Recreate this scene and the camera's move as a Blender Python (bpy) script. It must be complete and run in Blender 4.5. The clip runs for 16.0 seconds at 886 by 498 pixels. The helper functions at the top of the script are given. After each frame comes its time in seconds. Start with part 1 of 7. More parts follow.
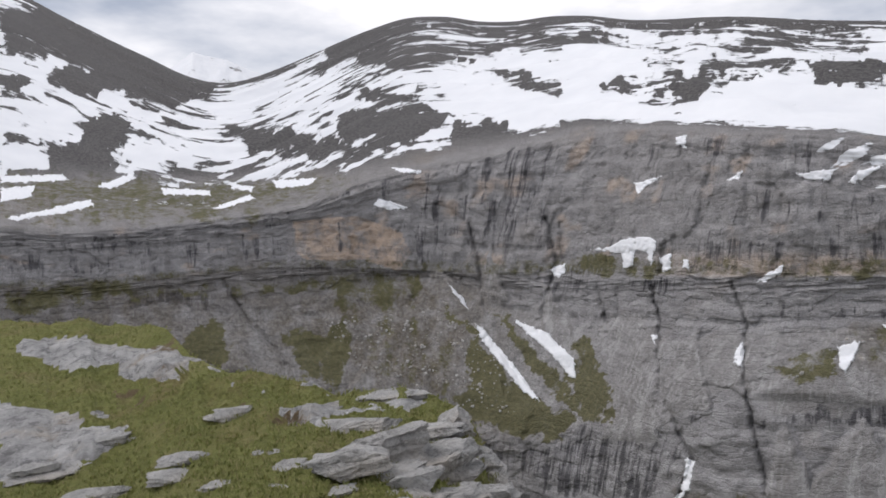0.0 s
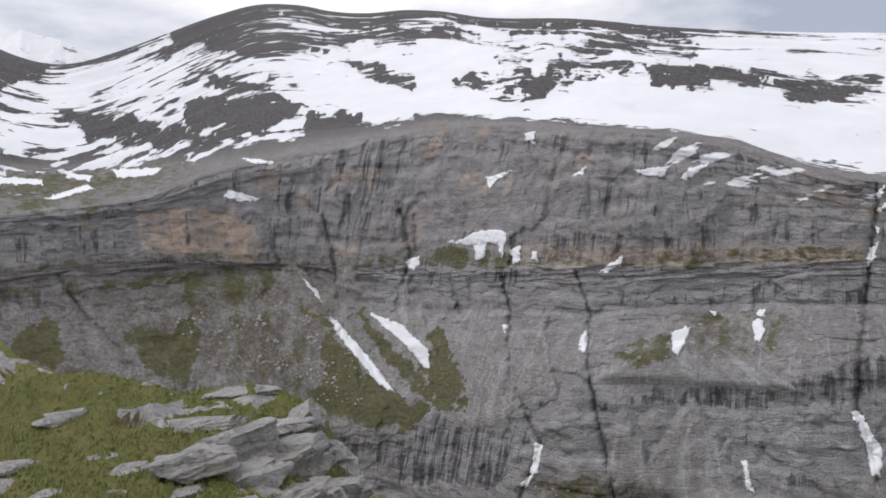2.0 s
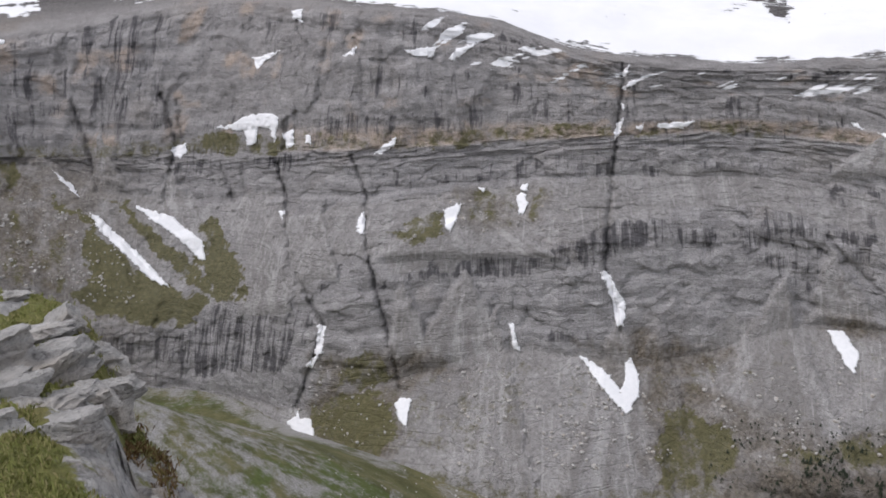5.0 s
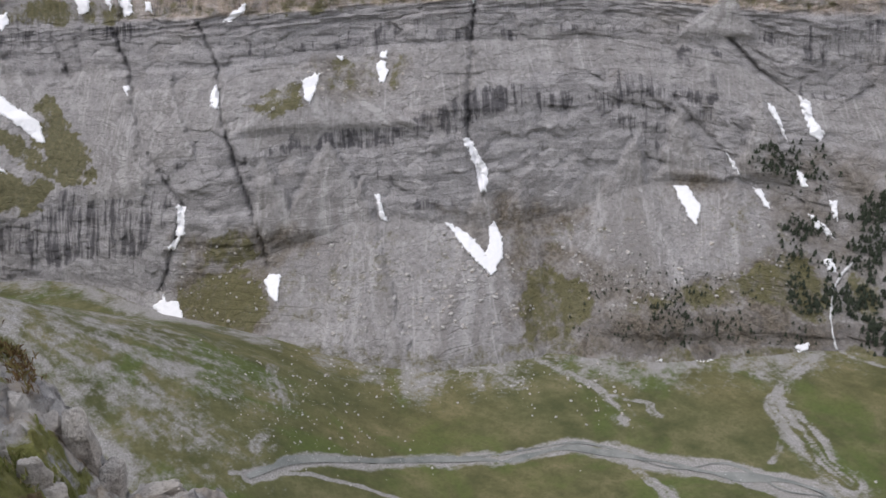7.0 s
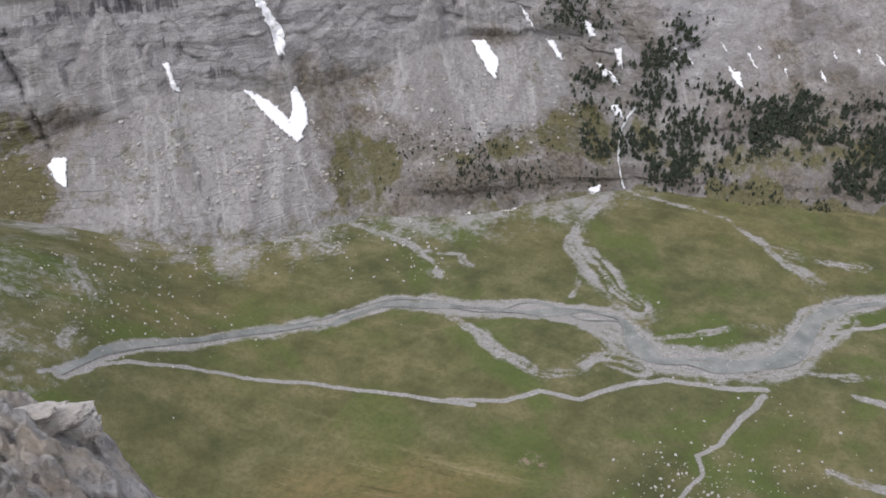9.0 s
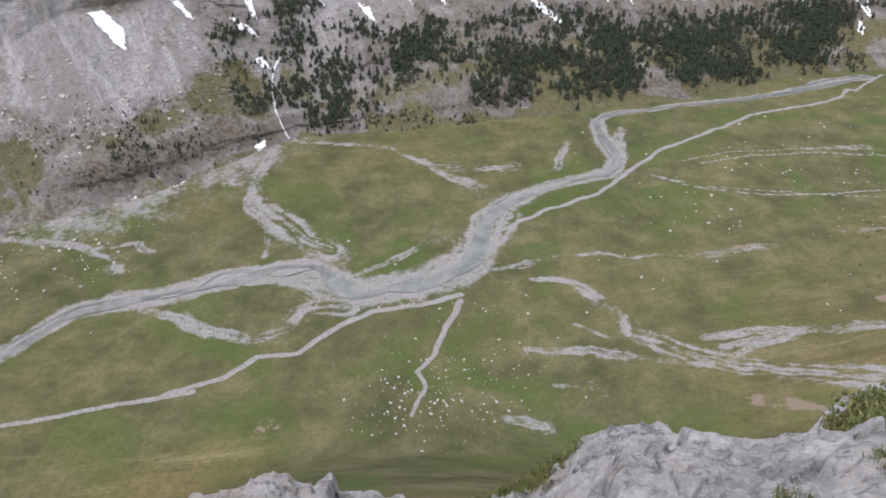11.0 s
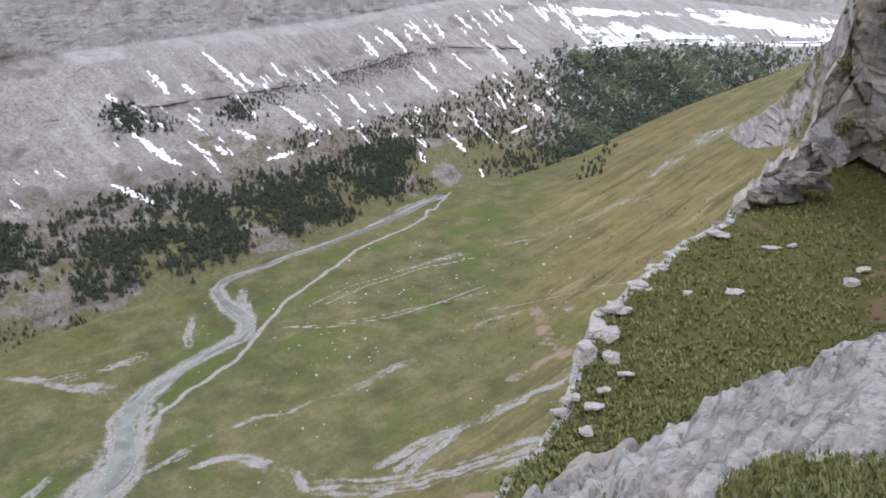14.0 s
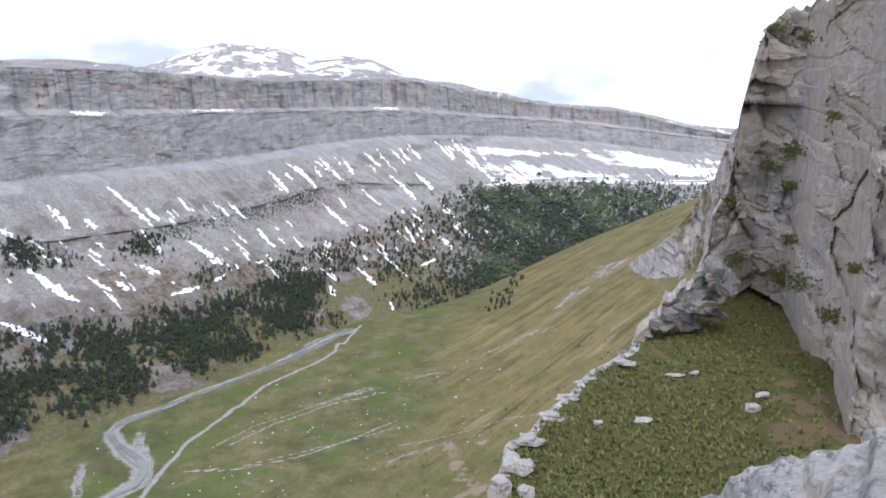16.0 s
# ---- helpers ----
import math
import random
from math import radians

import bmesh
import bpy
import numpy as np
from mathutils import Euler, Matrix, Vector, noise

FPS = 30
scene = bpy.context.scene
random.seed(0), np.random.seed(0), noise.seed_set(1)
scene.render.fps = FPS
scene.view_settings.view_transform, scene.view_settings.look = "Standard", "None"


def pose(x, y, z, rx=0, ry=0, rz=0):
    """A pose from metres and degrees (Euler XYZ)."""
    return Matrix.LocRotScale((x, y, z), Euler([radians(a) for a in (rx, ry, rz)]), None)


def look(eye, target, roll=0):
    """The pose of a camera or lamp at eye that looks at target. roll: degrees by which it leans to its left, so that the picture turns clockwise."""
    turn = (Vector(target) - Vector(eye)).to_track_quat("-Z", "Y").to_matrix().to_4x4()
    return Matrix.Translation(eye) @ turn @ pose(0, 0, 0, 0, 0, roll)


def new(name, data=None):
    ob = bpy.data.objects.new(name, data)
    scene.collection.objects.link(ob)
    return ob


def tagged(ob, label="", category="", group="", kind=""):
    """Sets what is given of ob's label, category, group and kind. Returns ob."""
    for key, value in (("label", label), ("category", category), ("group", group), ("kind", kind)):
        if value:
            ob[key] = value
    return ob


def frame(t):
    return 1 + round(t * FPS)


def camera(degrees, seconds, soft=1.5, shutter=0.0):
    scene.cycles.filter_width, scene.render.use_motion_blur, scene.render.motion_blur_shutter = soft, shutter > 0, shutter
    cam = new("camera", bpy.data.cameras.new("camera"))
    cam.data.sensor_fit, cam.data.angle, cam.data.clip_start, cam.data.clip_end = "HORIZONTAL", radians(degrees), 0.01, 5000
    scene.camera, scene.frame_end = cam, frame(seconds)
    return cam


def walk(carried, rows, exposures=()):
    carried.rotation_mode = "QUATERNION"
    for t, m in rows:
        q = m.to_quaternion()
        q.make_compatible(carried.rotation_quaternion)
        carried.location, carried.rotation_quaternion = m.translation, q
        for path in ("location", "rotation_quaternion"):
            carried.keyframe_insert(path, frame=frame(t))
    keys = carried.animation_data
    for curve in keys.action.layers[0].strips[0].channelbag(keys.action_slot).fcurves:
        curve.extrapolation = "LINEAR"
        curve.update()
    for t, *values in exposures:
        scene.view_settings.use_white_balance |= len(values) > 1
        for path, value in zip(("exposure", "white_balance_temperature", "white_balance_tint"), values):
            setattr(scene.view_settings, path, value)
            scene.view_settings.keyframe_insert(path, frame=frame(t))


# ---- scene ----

# ---------------------------------------------------------------- camera
# t, yaw, pitch, roll of a camera turned by hand on a ledge; the eye swings on a short arc
PATH = [(0, 0.0, -3.0, -0.0), (0.5, -2.82, -3.1, 0.01), (1, -5.31, -3.09, -0.19), (1.5, -8.11, -3.18, -0.47), (2, -10.3, -3.49, -0.42), (2.5, -13.04, -3.95, -0.33), (3, -16.48, -4.63, 0.01), (3.5, -17.95, -5.58, -0.17), (4, -20.77, -7.86, -0.08), (4.2, -22.04, -8.68, -0.04), (6.3, -31.63, -17.22, 0.42), (6.5, -32.6, -18.22, 0.41), (7, -36.18, -20.92, 0.12), (7.5, -37.02, -24.16, 0.19), (8, -41.2, -27.07, -0.1), (8.2, -42.94, -27.94, -0.37), (10.3, -64.98, -32.41, -1.4), (10.5, -67.76, -32.68, -1.08), (11, -76.3, -33.12, -0.97), (11.5, -83.93, -32.32, -0.35), (12, -90.65, -30.6, 0.47), (12.5, -95.29, -29.22, 0.93), (13, -99.76, -27.02, 1.45), (13.5, -103.0, -24.62, 1.34), (14, -106.09, -21.9, 1.16), (14.5, -108.42, -19.87, 0.48), (15, -111.03, -16.91, 0.29), (15.5, -111.38, -14.5, -0.1), (16, -112.38, -12.53, -0.01)]


def eye_at(yaw):
    a = radians(min(-yaw, 98.0))
    return 0.3 * math.sin(a), 0.3 * math.cos(a) - 0.3, 0.0


cam = camera(57.65, 16.0, soft=1.7)
walk(cam, [(t, pose(*eye_at(y), 90 + p, r, y)) for t, y, p, r in PATH],
     exposures=((0.0, 0.2, 6500, 13), (4.0, 0.3, 6500, 14), (6.5, 0.54, 6500, 15), (8.2, 0.62, 6500, 15), (11.0, 0.92, 6400, 17), (13.5, 0.99, 6250, 17), (16.0, 1.0, 6050, 15)))

# ---------------------------------------------------------------- light
SUN_EL, SUN_AZ = 55.0, 292.0            # elevation, bearing clockwise from +y
world = bpy.data.worlds.new("sky")
scene.world = world
world.use_nodes = True
wn, wl = world.node_tree.nodes, world.node_tree.links
wn.clear()
sky = wn.new("ShaderNodeTexSky")
sky.sky_type, sky.sun_disc = "NISHITA", False
sky.sun_elevation, sky.sun_rotation = radians(SUN_EL), radians(SUN_AZ)
tc = wn.new("ShaderNodeTexCoord")
mp = wn.new("ShaderNodeMapping")
mp.inputs["Scale"].default_value = (1.6, 1.6, 4.5)
nz = wn.new("ShaderNodeTexNoise")
nz.inputs["Scale"].default_value, nz.inputs["Detail"].default_value = 1.5, 6.0
nz.inputs["Roughness"].default_value = 0.55
ramp = wn.new("ShaderNodeValToRGB")
ramp.color_ramp.elements[0].position, ramp.color_ramp.elements[0].color = 0.40, (0.40, 0.45, 0.54, 1)
ramp.color_ramp.elements[1].position, ramp.color_ramp.elements[1].color = 0.60, (0.985, 0.985, 1.0, 1)
bg_sky, bg_cloud = wn.new("ShaderNodeBackground"), wn.new("ShaderNodeBackground")
bg_sky.inputs["Strength"].default_value = 0.10
bg_cloud.inputs["Strength"].default_value = 0.95
mixw = wn.new("ShaderNodeMixShader")
mixw.inputs[0].default_value = 0.93
outw = wn.new("ShaderNodeOutputWorld")
wl.new(tc.outputs["Generated"], mp.inputs["Vector"])
wl.new(mp.outputs["Vector"], nz.inputs["Vector"])
wl.new(nz.outputs["Fac"], ramp.inputs["Fac"])
wl.new(ramp.outputs["Color"], bg_cloud.inputs["Color"])
wl.new(sky.outputs["Color"], bg_sky.inputs["Color"])
wl.new(bg_sky.outputs[0], mixw.inputs[1])
wl.new(bg_cloud.outputs[0], mixw.inputs[2])
wl.new(mixw.outputs[0], outw.inputs["Surface"])
sun = new("sun", bpy.data.lights.new("sun", "SUN"))
sun.data.energy, sun.data.angle, sun.data.color = 1.1, radians(25), (1.0, 0.975, 0.945)
d_sun = Vector((math.sin(radians(SUN_AZ)) * math.cos(radians(SUN_EL)), math.cos(radians(SUN_AZ)) * math.cos(radians(SUN_EL)), math.sin(radians(SUN_EL))))
sun.matrix_world = look((0, 0, 300), Vector((0, 0, 300)) - d_sun)


# ---------------------------------------------------------------- number helpers
def lattice(ix, iy, iz, seed):
    h = (ix * 374761393 + iy * 668265263 + iz * 2147483647 + seed * 1274126177) & 0xFFFFFFFF
    h = ((h ^ (h >> 13)) * 1274126177) & 0xFFFFFFFF
    h = ((h ^ (h >> 16)) * 2246822519) & 0xFFFFFFFF
    return ((h ^ (h >> 15)) & 0xFFFF) / 32767.5 - 1.0


def vnoise(x, y, z=0.0, seed=0):
    """Value noise in -1..1 on arrays."""
    x, y, z = np.broadcast_arrays(np.asarray(x, float), np.asarray(y, float), np.asarray(z, float))
    fx, fy = np.floor(x), np.floor(y)
    ix, iy = fx.astype(np.int64), fy.astype(np.int64)
    a, b = x - fx, y - fy
    a, b = a * a * (3 - 2 * a), b * b * (3 - 2 * b)
    if not np.any(z):
        x0, y0 = int(ix.min()), int(iy.min())
        nx, ny = int(ix.max()) - x0 + 2, int(iy.max()) - y0 + 2
        if x.size > 500 and nx * ny < 2 * x.size:      # one table of the lattice for many points
            gx, gy = np.meshgrid(np.arange(x0, x0 + nx), np.arange(y0, y0 + ny), indexing="ij")
            table = lattice(gx, gy, 0, seed).ravel()
            k = (ix - x0) * ny + (iy - y0)
            p00, p01 = table[k], table[k + 1]
            p = p00 + (table[k + ny] - p00) * a
            return p + (p01 + (table[k + ny + 1] - p01) * a - p) * b
    fz = np.floor(z)
    iz = fz.astype(np.int64)
    c = z - fz
    c = c * c * (3 - 2 * c)

    def layer(k):
        p = lattice(ix, iy, iz + k, seed) * (1 - a) + lattice(ix + 1, iy, iz + k, seed) * a
        q = lattice(ix, iy + 1, iz + k, seed) * (1 - a) + lattice(ix + 1, iy + 1, iz + k, seed) * a
        return p * (1 - b) + q * b
    return layer(0) if not np.any(z) else layer(0) * (1 - c) + layer(1) * c


def fbm(x, y, z=0.0, octaves=4, seed=0, gain=0.5):
    total, amp, norm, f = 0.0, 1.0, 0.0, 1.0
    for i in range(octaves):
        total = total + amp * vnoise(np.asarray(x) * f + 17.3 * i, np.asarray(y) * f - 9.1 * i, np.asarray(z) * f, seed + i)
        norm += amp
        amp, f = amp * gain, f * 2.03
    return total / norm


def facets(x, y, seed, tilt=0.5):
    """Broken rock: every cell is a tilted face of its own. Gives the offset and the distance to the next joint."""
    ix, iy = np.floor(x).astype(np.int64), np.floor(y).astype(np.int64)
    best, second, out = np.full(x.shape, 9.0), np.full(x.shape, 9.0), np.zeros(x.shape)
    for di in (-1, 0, 1):
        for dj in (-1, 0, 1):
            cx, cy = ix + di, iy + dj
            dx = x - cx - 0.5 - 0.42 * lattice(cx, cy, 1, seed)
            dy = y - cy - 0.5 - 0.42 * lattice(cx, cy, 2, seed)
            d = np.maximum(np.abs(dx), np.abs(dy)) + 0.15 * np.abs(dx + dy)
            val = lattice(cx, cy, 3, seed) + 2 * tilt * (lattice(cx, cy, 4, seed) * dx + lattice(cx, cy, 5, seed) * dy)
            closer = d < best
            second = np.where(closer, best, np.minimum(second, d))
            out = np.where(closer, val, out)
            best = np.where(closer, d, best)
    return out, second - best


def smooth(a, b, x):
    k = np.clip((np.asarray(x, float) - a) / (b - a), 0, 1)
    return k * k * (3 - 2 * k)


def spline(xk, yk, x):
    """Catmull-Rom through knots."""
    xk, yk, x = np.asarray(xk, float), np.asarray(yk, float), np.asarray(x, float)
    m = np.gradient(yk, xk)
    i = np.clip(np.searchsorted(xk, x) - 1, 0, len(xk) - 2)
    h = xk[i + 1] - xk[i]
    t = np.clip((x - xk[i]) / h, 0, 1)
    return ((2 * t**3 - 3 * t**2 + 1) * yk[i] + (t**3 - 2 * t**2 + t) * h * m[i]
            + (-2 * t**3 + 3 * t**2) * yk[i + 1] + (t**3 - t**2) * h * m[i + 1])


def near_line(px, py, line):
    """Distance of points to a polyline, and the share of its length at the foot."""
    line = np.asarray(line, float)
    best, where = np.full(np.shape(px), 1e9), np.zeros(np.shape(px))
    n = len(line) - 1
    for k in range(n):
        (ax, ay), (bx, by) = line[k], line[k + 1]
        dx, dy = bx - ax, by - ay
        t = np.clip(((px - ax) * dx + (py - ay) * dy) / (dx * dx + dy * dy + 1e-9), 0, 1)
        dd = np.hypot(px - ax - t * dx, py - ay - t * dy)
        where = np.where(dd < best, (k + t) / n, where)
        best = np.minimum(best, dd)
    return best, where


def inside(px, py, poly):
    poly = np.asarray(poly, float)
    hit = np.zeros(np.shape(px), bool)
    j = len(poly) - 1
    for i in range(len(poly)):
        (xi, yi), (xj, yj) = poly[i], poly[j]
        cross = ((yi > py) != (yj > py)) & (px < (xj - xi) * (py - yi) / (yj - yi + 1e-12) + xi)
        hit ^= cross
        j = i
    return hit


def pairs(text):
    return [tuple(float(v) for v in p.split(",")) for p in text.split()]


# ---------------------------------------------------------------- mesh helpers
def sheet(name, P, material, uv=None, covers=None, soft=True):
    """A grid of points as one smooth mesh, with a uv map and cover masks."""
    ny, nx = P.shape[:2]
    me = bpy.data.meshes.new(name)
    k = np.arange(ny * nx).reshape(ny, nx)
    quads = np.stack([k[:-1, :-1], k[:-1, 1:], k[1:, 1:], k[1:, :-1]], -1).reshape(-1, 4)
    me.vertices.add(ny * nx)
    me.vertices.foreach_set("co", np.ascontiguousarray(P, np.float32).ravel())
    me.loops.add(quads.size)
    me.loops.foreach_set("vertex_index", quads.astype(np.int32).ravel())
    me.polygons.add(len(quads))
    me.polygons.foreach_set("loop_start", (np.arange(len(quads)) * 4).astype(np.int32))
    me.polygons.foreach_set("use_smooth", np.full(len(quads), soft))
    me.update(calc_edges=True)
    if uv is not None:
        layer = me.uv_layers.new(name="bed")
        layer.data.foreach_set("uv", np.ascontiguousarray(uv.reshape(-1, 2)[quads.ravel()], np.float32).ravel())
    for key, val in (covers or {}).items():
        at = me.attributes.new(key, "FLOAT", "POINT")
        at.data.foreach_set("value", np.ascontiguousarray(val, np.float32).ravel())
    me.materials.append(material)
    return new(name, me)


def raw_mesh(name, verts, faces, material, flat=False):
    me = bpy.data.meshes.new(name)
    me.from_pydata([tuple(v) for v in verts], [], [tuple(f) for f in faces])
    if not flat:
        me.polygons.foreach_set("use_smooth", np.ones(len(me.polygons), bool))
    me.materials.append(material)
    return me


def part(name, bm, material, parent, label=""):
    me = bpy.data.meshes.new(name)
    bm.to_mesh(me)
    bm.free()
    me.materials.append(material)
    ob = new(name, me)
    ob.parent = parent
    return tagged(ob, label)


# ---------------------------------------------------------------- materials
class Shade:
    """A small builder for node materials."""

    def __init__(self, name, rough=0.9, spec=0.2):
        self.mat = bpy.data.materials.new(name)
        self.mat.use_nodes = True
        self.n, self.l = self.mat.node_tree.nodes, self.mat.node_tree.links
        self.bsdf = self.n["Principled BSDF"]
        self.bsdf.inputs["Roughness"].default_value = rough
        self.bsdf.inputs["Specular IOR Level"].default_value = spec

    def link(self, a, b):
        self.l.new(a, b)

    def coords(self, kind="Object", scale=(1, 1, 1), uv=None):
        if uv:
            t = self.n.new("ShaderNodeUVMap")
            t.uv_map = uv
            src = t.outputs[0]
        else:
            src = self.n.new("ShaderNodeTexCoord").outputs[kind]
        m = self.n.new("ShaderNodeMapping")
        m.inputs["Scale"].default_value = scale
        self.link(src, m.inputs["Vector"])
        return m.outputs[0]

    def noise(self, vec, scale=1.0, detail=5.0, rough=0.55, distort=0.0):
        t = self.n.new("ShaderNodeTexNoise")
        for key, v in (("Scale", scale), ("Detail", detail), ("Roughness", rough), ("Distortion", distort)):
            t.inputs[key].default_value = v
        self.link(vec, t.inputs["Vector"])
        return t.outputs["Fac"]

    def cells(self, vec, scale=1.0, feature="F1"):
        t = self.n.new("ShaderNodeTexVoronoi")
        t.feature = feature
        t.inputs["Scale"].default_value = scale
        self.link(vec, t.inputs["Vector"])
        return t.outputs["Distance"]

    def tone(self, vec, scale=1.0):
        """A random grey for each cell."""
        t = self.n.new("ShaderNodeTexVoronoi")
        t.distance = "MANHATTAN"
        t.inputs["Scale"].default_value = scale
        self.link(vec, t.inputs["Vector"])
        q = self.n.new("ShaderNodeSeparateColor")
        self.link(t.outputs["Color"], q.inputs[0])
        return q.outputs[0]

    def warp(self, vec, amount, scale):
        t = self.n.new("ShaderNodeTexNoise")
        t.inputs["Scale"].default_value, t.inputs["Detail"].default_value = scale, 4.0
        self.link(vec, t.inputs["Vector"])
        a = self.n.new("ShaderNodeVectorMath")
        a.operation = "SUBTRACT"
        a.inputs[1].default_value = (0.5, 0.5, 0.5)
        self.link(t.outputs["Color"], a.inputs[0])
        b = self.n.new("ShaderNodeVectorMath")
        b.operation = "MULTIPLY_ADD"
        b.inputs[1].default_value = (amount, amount, amount)
        self.link(a.outputs[0], b.inputs[0])
        self.link(vec, b.inputs[2])
        return b.outputs[0]

    def cover(self, name):
        t = self.n.new("ShaderNodeAttribute")
        t.attribute_name = name
        return t.outputs["Fac"]

    def math(self, op, a, b=0.0, c=0.0):
        t = self.n.new("ShaderNodeMath")
        t.operation = op
        for i, v in enumerate((a, b, c)):
            if isinstance(v, (int, float)):
                t.inputs[i].default_value = v
            else:
                self.link(v, t.inputs[i])
        return t.outputs[0]

    def span(self, v, a, b, lo=0.0, hi=1.0):
        t = self.n.new("ShaderNodeMapRange")
        t.interpolation_type = "SMOOTHSTEP"
        for i, q in enumerate((a, b, lo, hi)):
            t.inputs[i + 1].default_value = q
        self.link(v, t.inputs[0])
        return t.outputs[0]

    def ramp(self, v, *stops):
        t = self.n.new("ShaderNodeValToRGB")
        el = t.color_ramp.elements
        while len(el) < len(stops):
            el.new(0.5)
        for e, (p, col) in zip(el, stops):
            e.position, e.color = p, (*col, 1)
        self.link(v, t.inputs[0])
        return t.outputs[0]

    def mix(self, f, a, b, mode="MIX"):
        t = self.n.new("ShaderNodeMix")
        t.data_type, t.blend_type = "RGBA", mode
        for i, v in ((0, f), (6, a), (7, b)):
            if isinstance(v, tuple):
                t.inputs[i].default_value = (*v, 1)
            elif isinstance(v, (int, float)):
                t.inputs[i].default_value = v
            else:
                self.link(v, t.inputs[i])
        return t.outputs[2]

    def done(self, colour, height=None, strength=0.6, dist=1.0, rough=None):
        self.link(colour, self.bsdf.inputs["Base Color"])
        if rough is not None:
            self.link(rough, self.bsdf.inputs["Roughness"])
        if height is not None:
            b = self.n.new("ShaderNodeBump")
            b.inputs["Strength"].default_value, b.inputs["Distance"].default_value = strength, dist
            self.link(height, b.inputs["Height"])
            self.link(b.outputs[0], self.bsdf.inputs["Normal"])
        return self.mat


def mountain_material():
    s = Shade("limestone_mountain", 0.92, 0.15)
    obj = s.coords("Object")
    thin = s.noise(s.warp(s.coords(uv="bed", scale=(0.028, 0.50, 1)), 0.9, 2.2), 1.0, 7.0, 0.68, 0.2)
    beds = s.noise(s.coords(uv="bed", scale=(0.009, 0.15, 1)), 1.0, 6.0, 0.60, 0.3)
    slab_n = s.noise(s.coords(uv="bed", scale=(0.10, 0.13, 1)), 1.0, 8.0, 0.68, 0.3)
    uv_block = s.warp(s.coords(uv="bed", scale=(0.09, 0.24, 1)), 0.7, 1.3)
    blocks = s.tone(uv_block)
    crack = s.span(s.cells(uv_block, 1.0, "DISTANCE_TO_EDGE"), 0.0, 0.07)
    posts_f = s.noise(s.coords(uv="bed", scale=(0.42, 0.075, 1)), 1.0, 6.0, 0.66, 0.3)
    stain = s.noise(s.coords(uv="bed", scale=(0.20, 0.026, 1)), 1.0, 8.0, 0.70, 0.3)
    broad = s.noise(obj, 0.012, 5.0, 0.6)
    mottle = s.noise(obj, 0.07, 8.0, 0.68)
    grain = s.noise(obj, 0.55, 7.0, 0.72)
    fine = s.math("ADD", s.math("MULTIPLY", blocks, 0.5), s.math("MULTIPLY", grain, 0.5))
    bed_v = s.math("ADD", s.math("MULTIPLY", thin, 0.30), s.math("ADD", s.math("MULTIPLY", beds, 0.26), s.math("ADD", s.math("MULTIPLY", slab_n, 0.34), s.math("MULTIPLY", blocks, 0.10))))
    rock = s.ramp(bed_v, (0.38, (0.225, 0.217, 0.217)), (0.46, (0.335, 0.325, 0.326)), (0.54, (0.425, 0.413, 0.414)), (0.64, (0.55, 0.535, 0.534)))
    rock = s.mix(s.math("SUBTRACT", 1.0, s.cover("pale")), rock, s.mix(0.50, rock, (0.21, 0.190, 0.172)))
    # haze painted into the far wall: rock paler, dark marks weaker
    haze_pale = s.cover("haze_pale")
    rock = s.mix(s.math("MULTIPLY", haze_pale, 0.45), rock, (0.52, 0.508, 0.512))
    keen = s.math("SUBTRACT", 1.0, s.math("MULTIPLY", haze_pale, 0.6))
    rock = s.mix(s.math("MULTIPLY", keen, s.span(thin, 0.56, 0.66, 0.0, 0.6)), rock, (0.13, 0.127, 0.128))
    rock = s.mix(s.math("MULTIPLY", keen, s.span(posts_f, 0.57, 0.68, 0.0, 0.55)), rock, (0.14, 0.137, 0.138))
    rock = s.mix(s.math("MULTIPLY", keen, s.span(grain, 0.54, 0.68, 0.0, 0.45)), rock, (0.16, 0.156, 0.156))
    posts = s.noise(s.coords(uv="bed", scale=(0.055, 0.0045, 1)), 1.0, 6.0, 0.66, 0.5)
    rock = s.mix(s.math("MULTIPLY", s.cover("column"), s.span(posts, 0.50, 0.62, 0.0, 0.8)), rock, (0.17, 0.162, 0.165))
    rock = s.mix(s.math("MULTIPLY", s.cover("column"), s.span(posts, 0.46, 0.36, 0.0, 0.5)), rock, (0.50, 0.43, 0.36))
    rock = s.mix(s.span(mottle, 0.36, 0.66, 0.35, 0.0), rock, (0.22, 0.214, 0.213))
    rock = s.mix(s.span(broad, 0.54, 0.74, 0.0, 0.35), rock, (0.27, 0.225, 0.175))
    rock = s.mix(s.math("MULTIPLY", s.cover("ochre"), s.span(mottle, 0.36, 0.6, 0.15, 0.9)), rock, (0.56, 0.42, 0.31))
    speck = s.noise(obj, 1.1, 6.0, 0.8)
    rock = s.mix(s.span(speck, 0.52, 0.64, 0.0, 0.6), rock, (0.115, 0.112, 0.114))
    rock = s.mix(s.span(speck, 0.46, 0.36, 0.0, 0.45), rock, (0.60, 0.59, 0.585))
    drip = s.math("ADD", s.math("MULTIPLY", stain, 0.75), s.math("MULTIPLY", beds, 0.25))
    rock = s.mix(s.span(s.math("ADD", drip, s.math("MULTIPLY", s.math("SUBTRACT", s.cover("streak"), 0.5), 0.32)), 0.52, 0.64, 0.0, 0.88), rock, (0.080, 0.077, 0.083))
    # near-black along the gully courses and on the rock bands
    rock = s.mix(s.math("MULTIPLY", s.cover("dark_cover"), s.span(fine, 0.3, 0.65, 0.95, 0.5)), rock, (0.045, 0.044, 0.045))
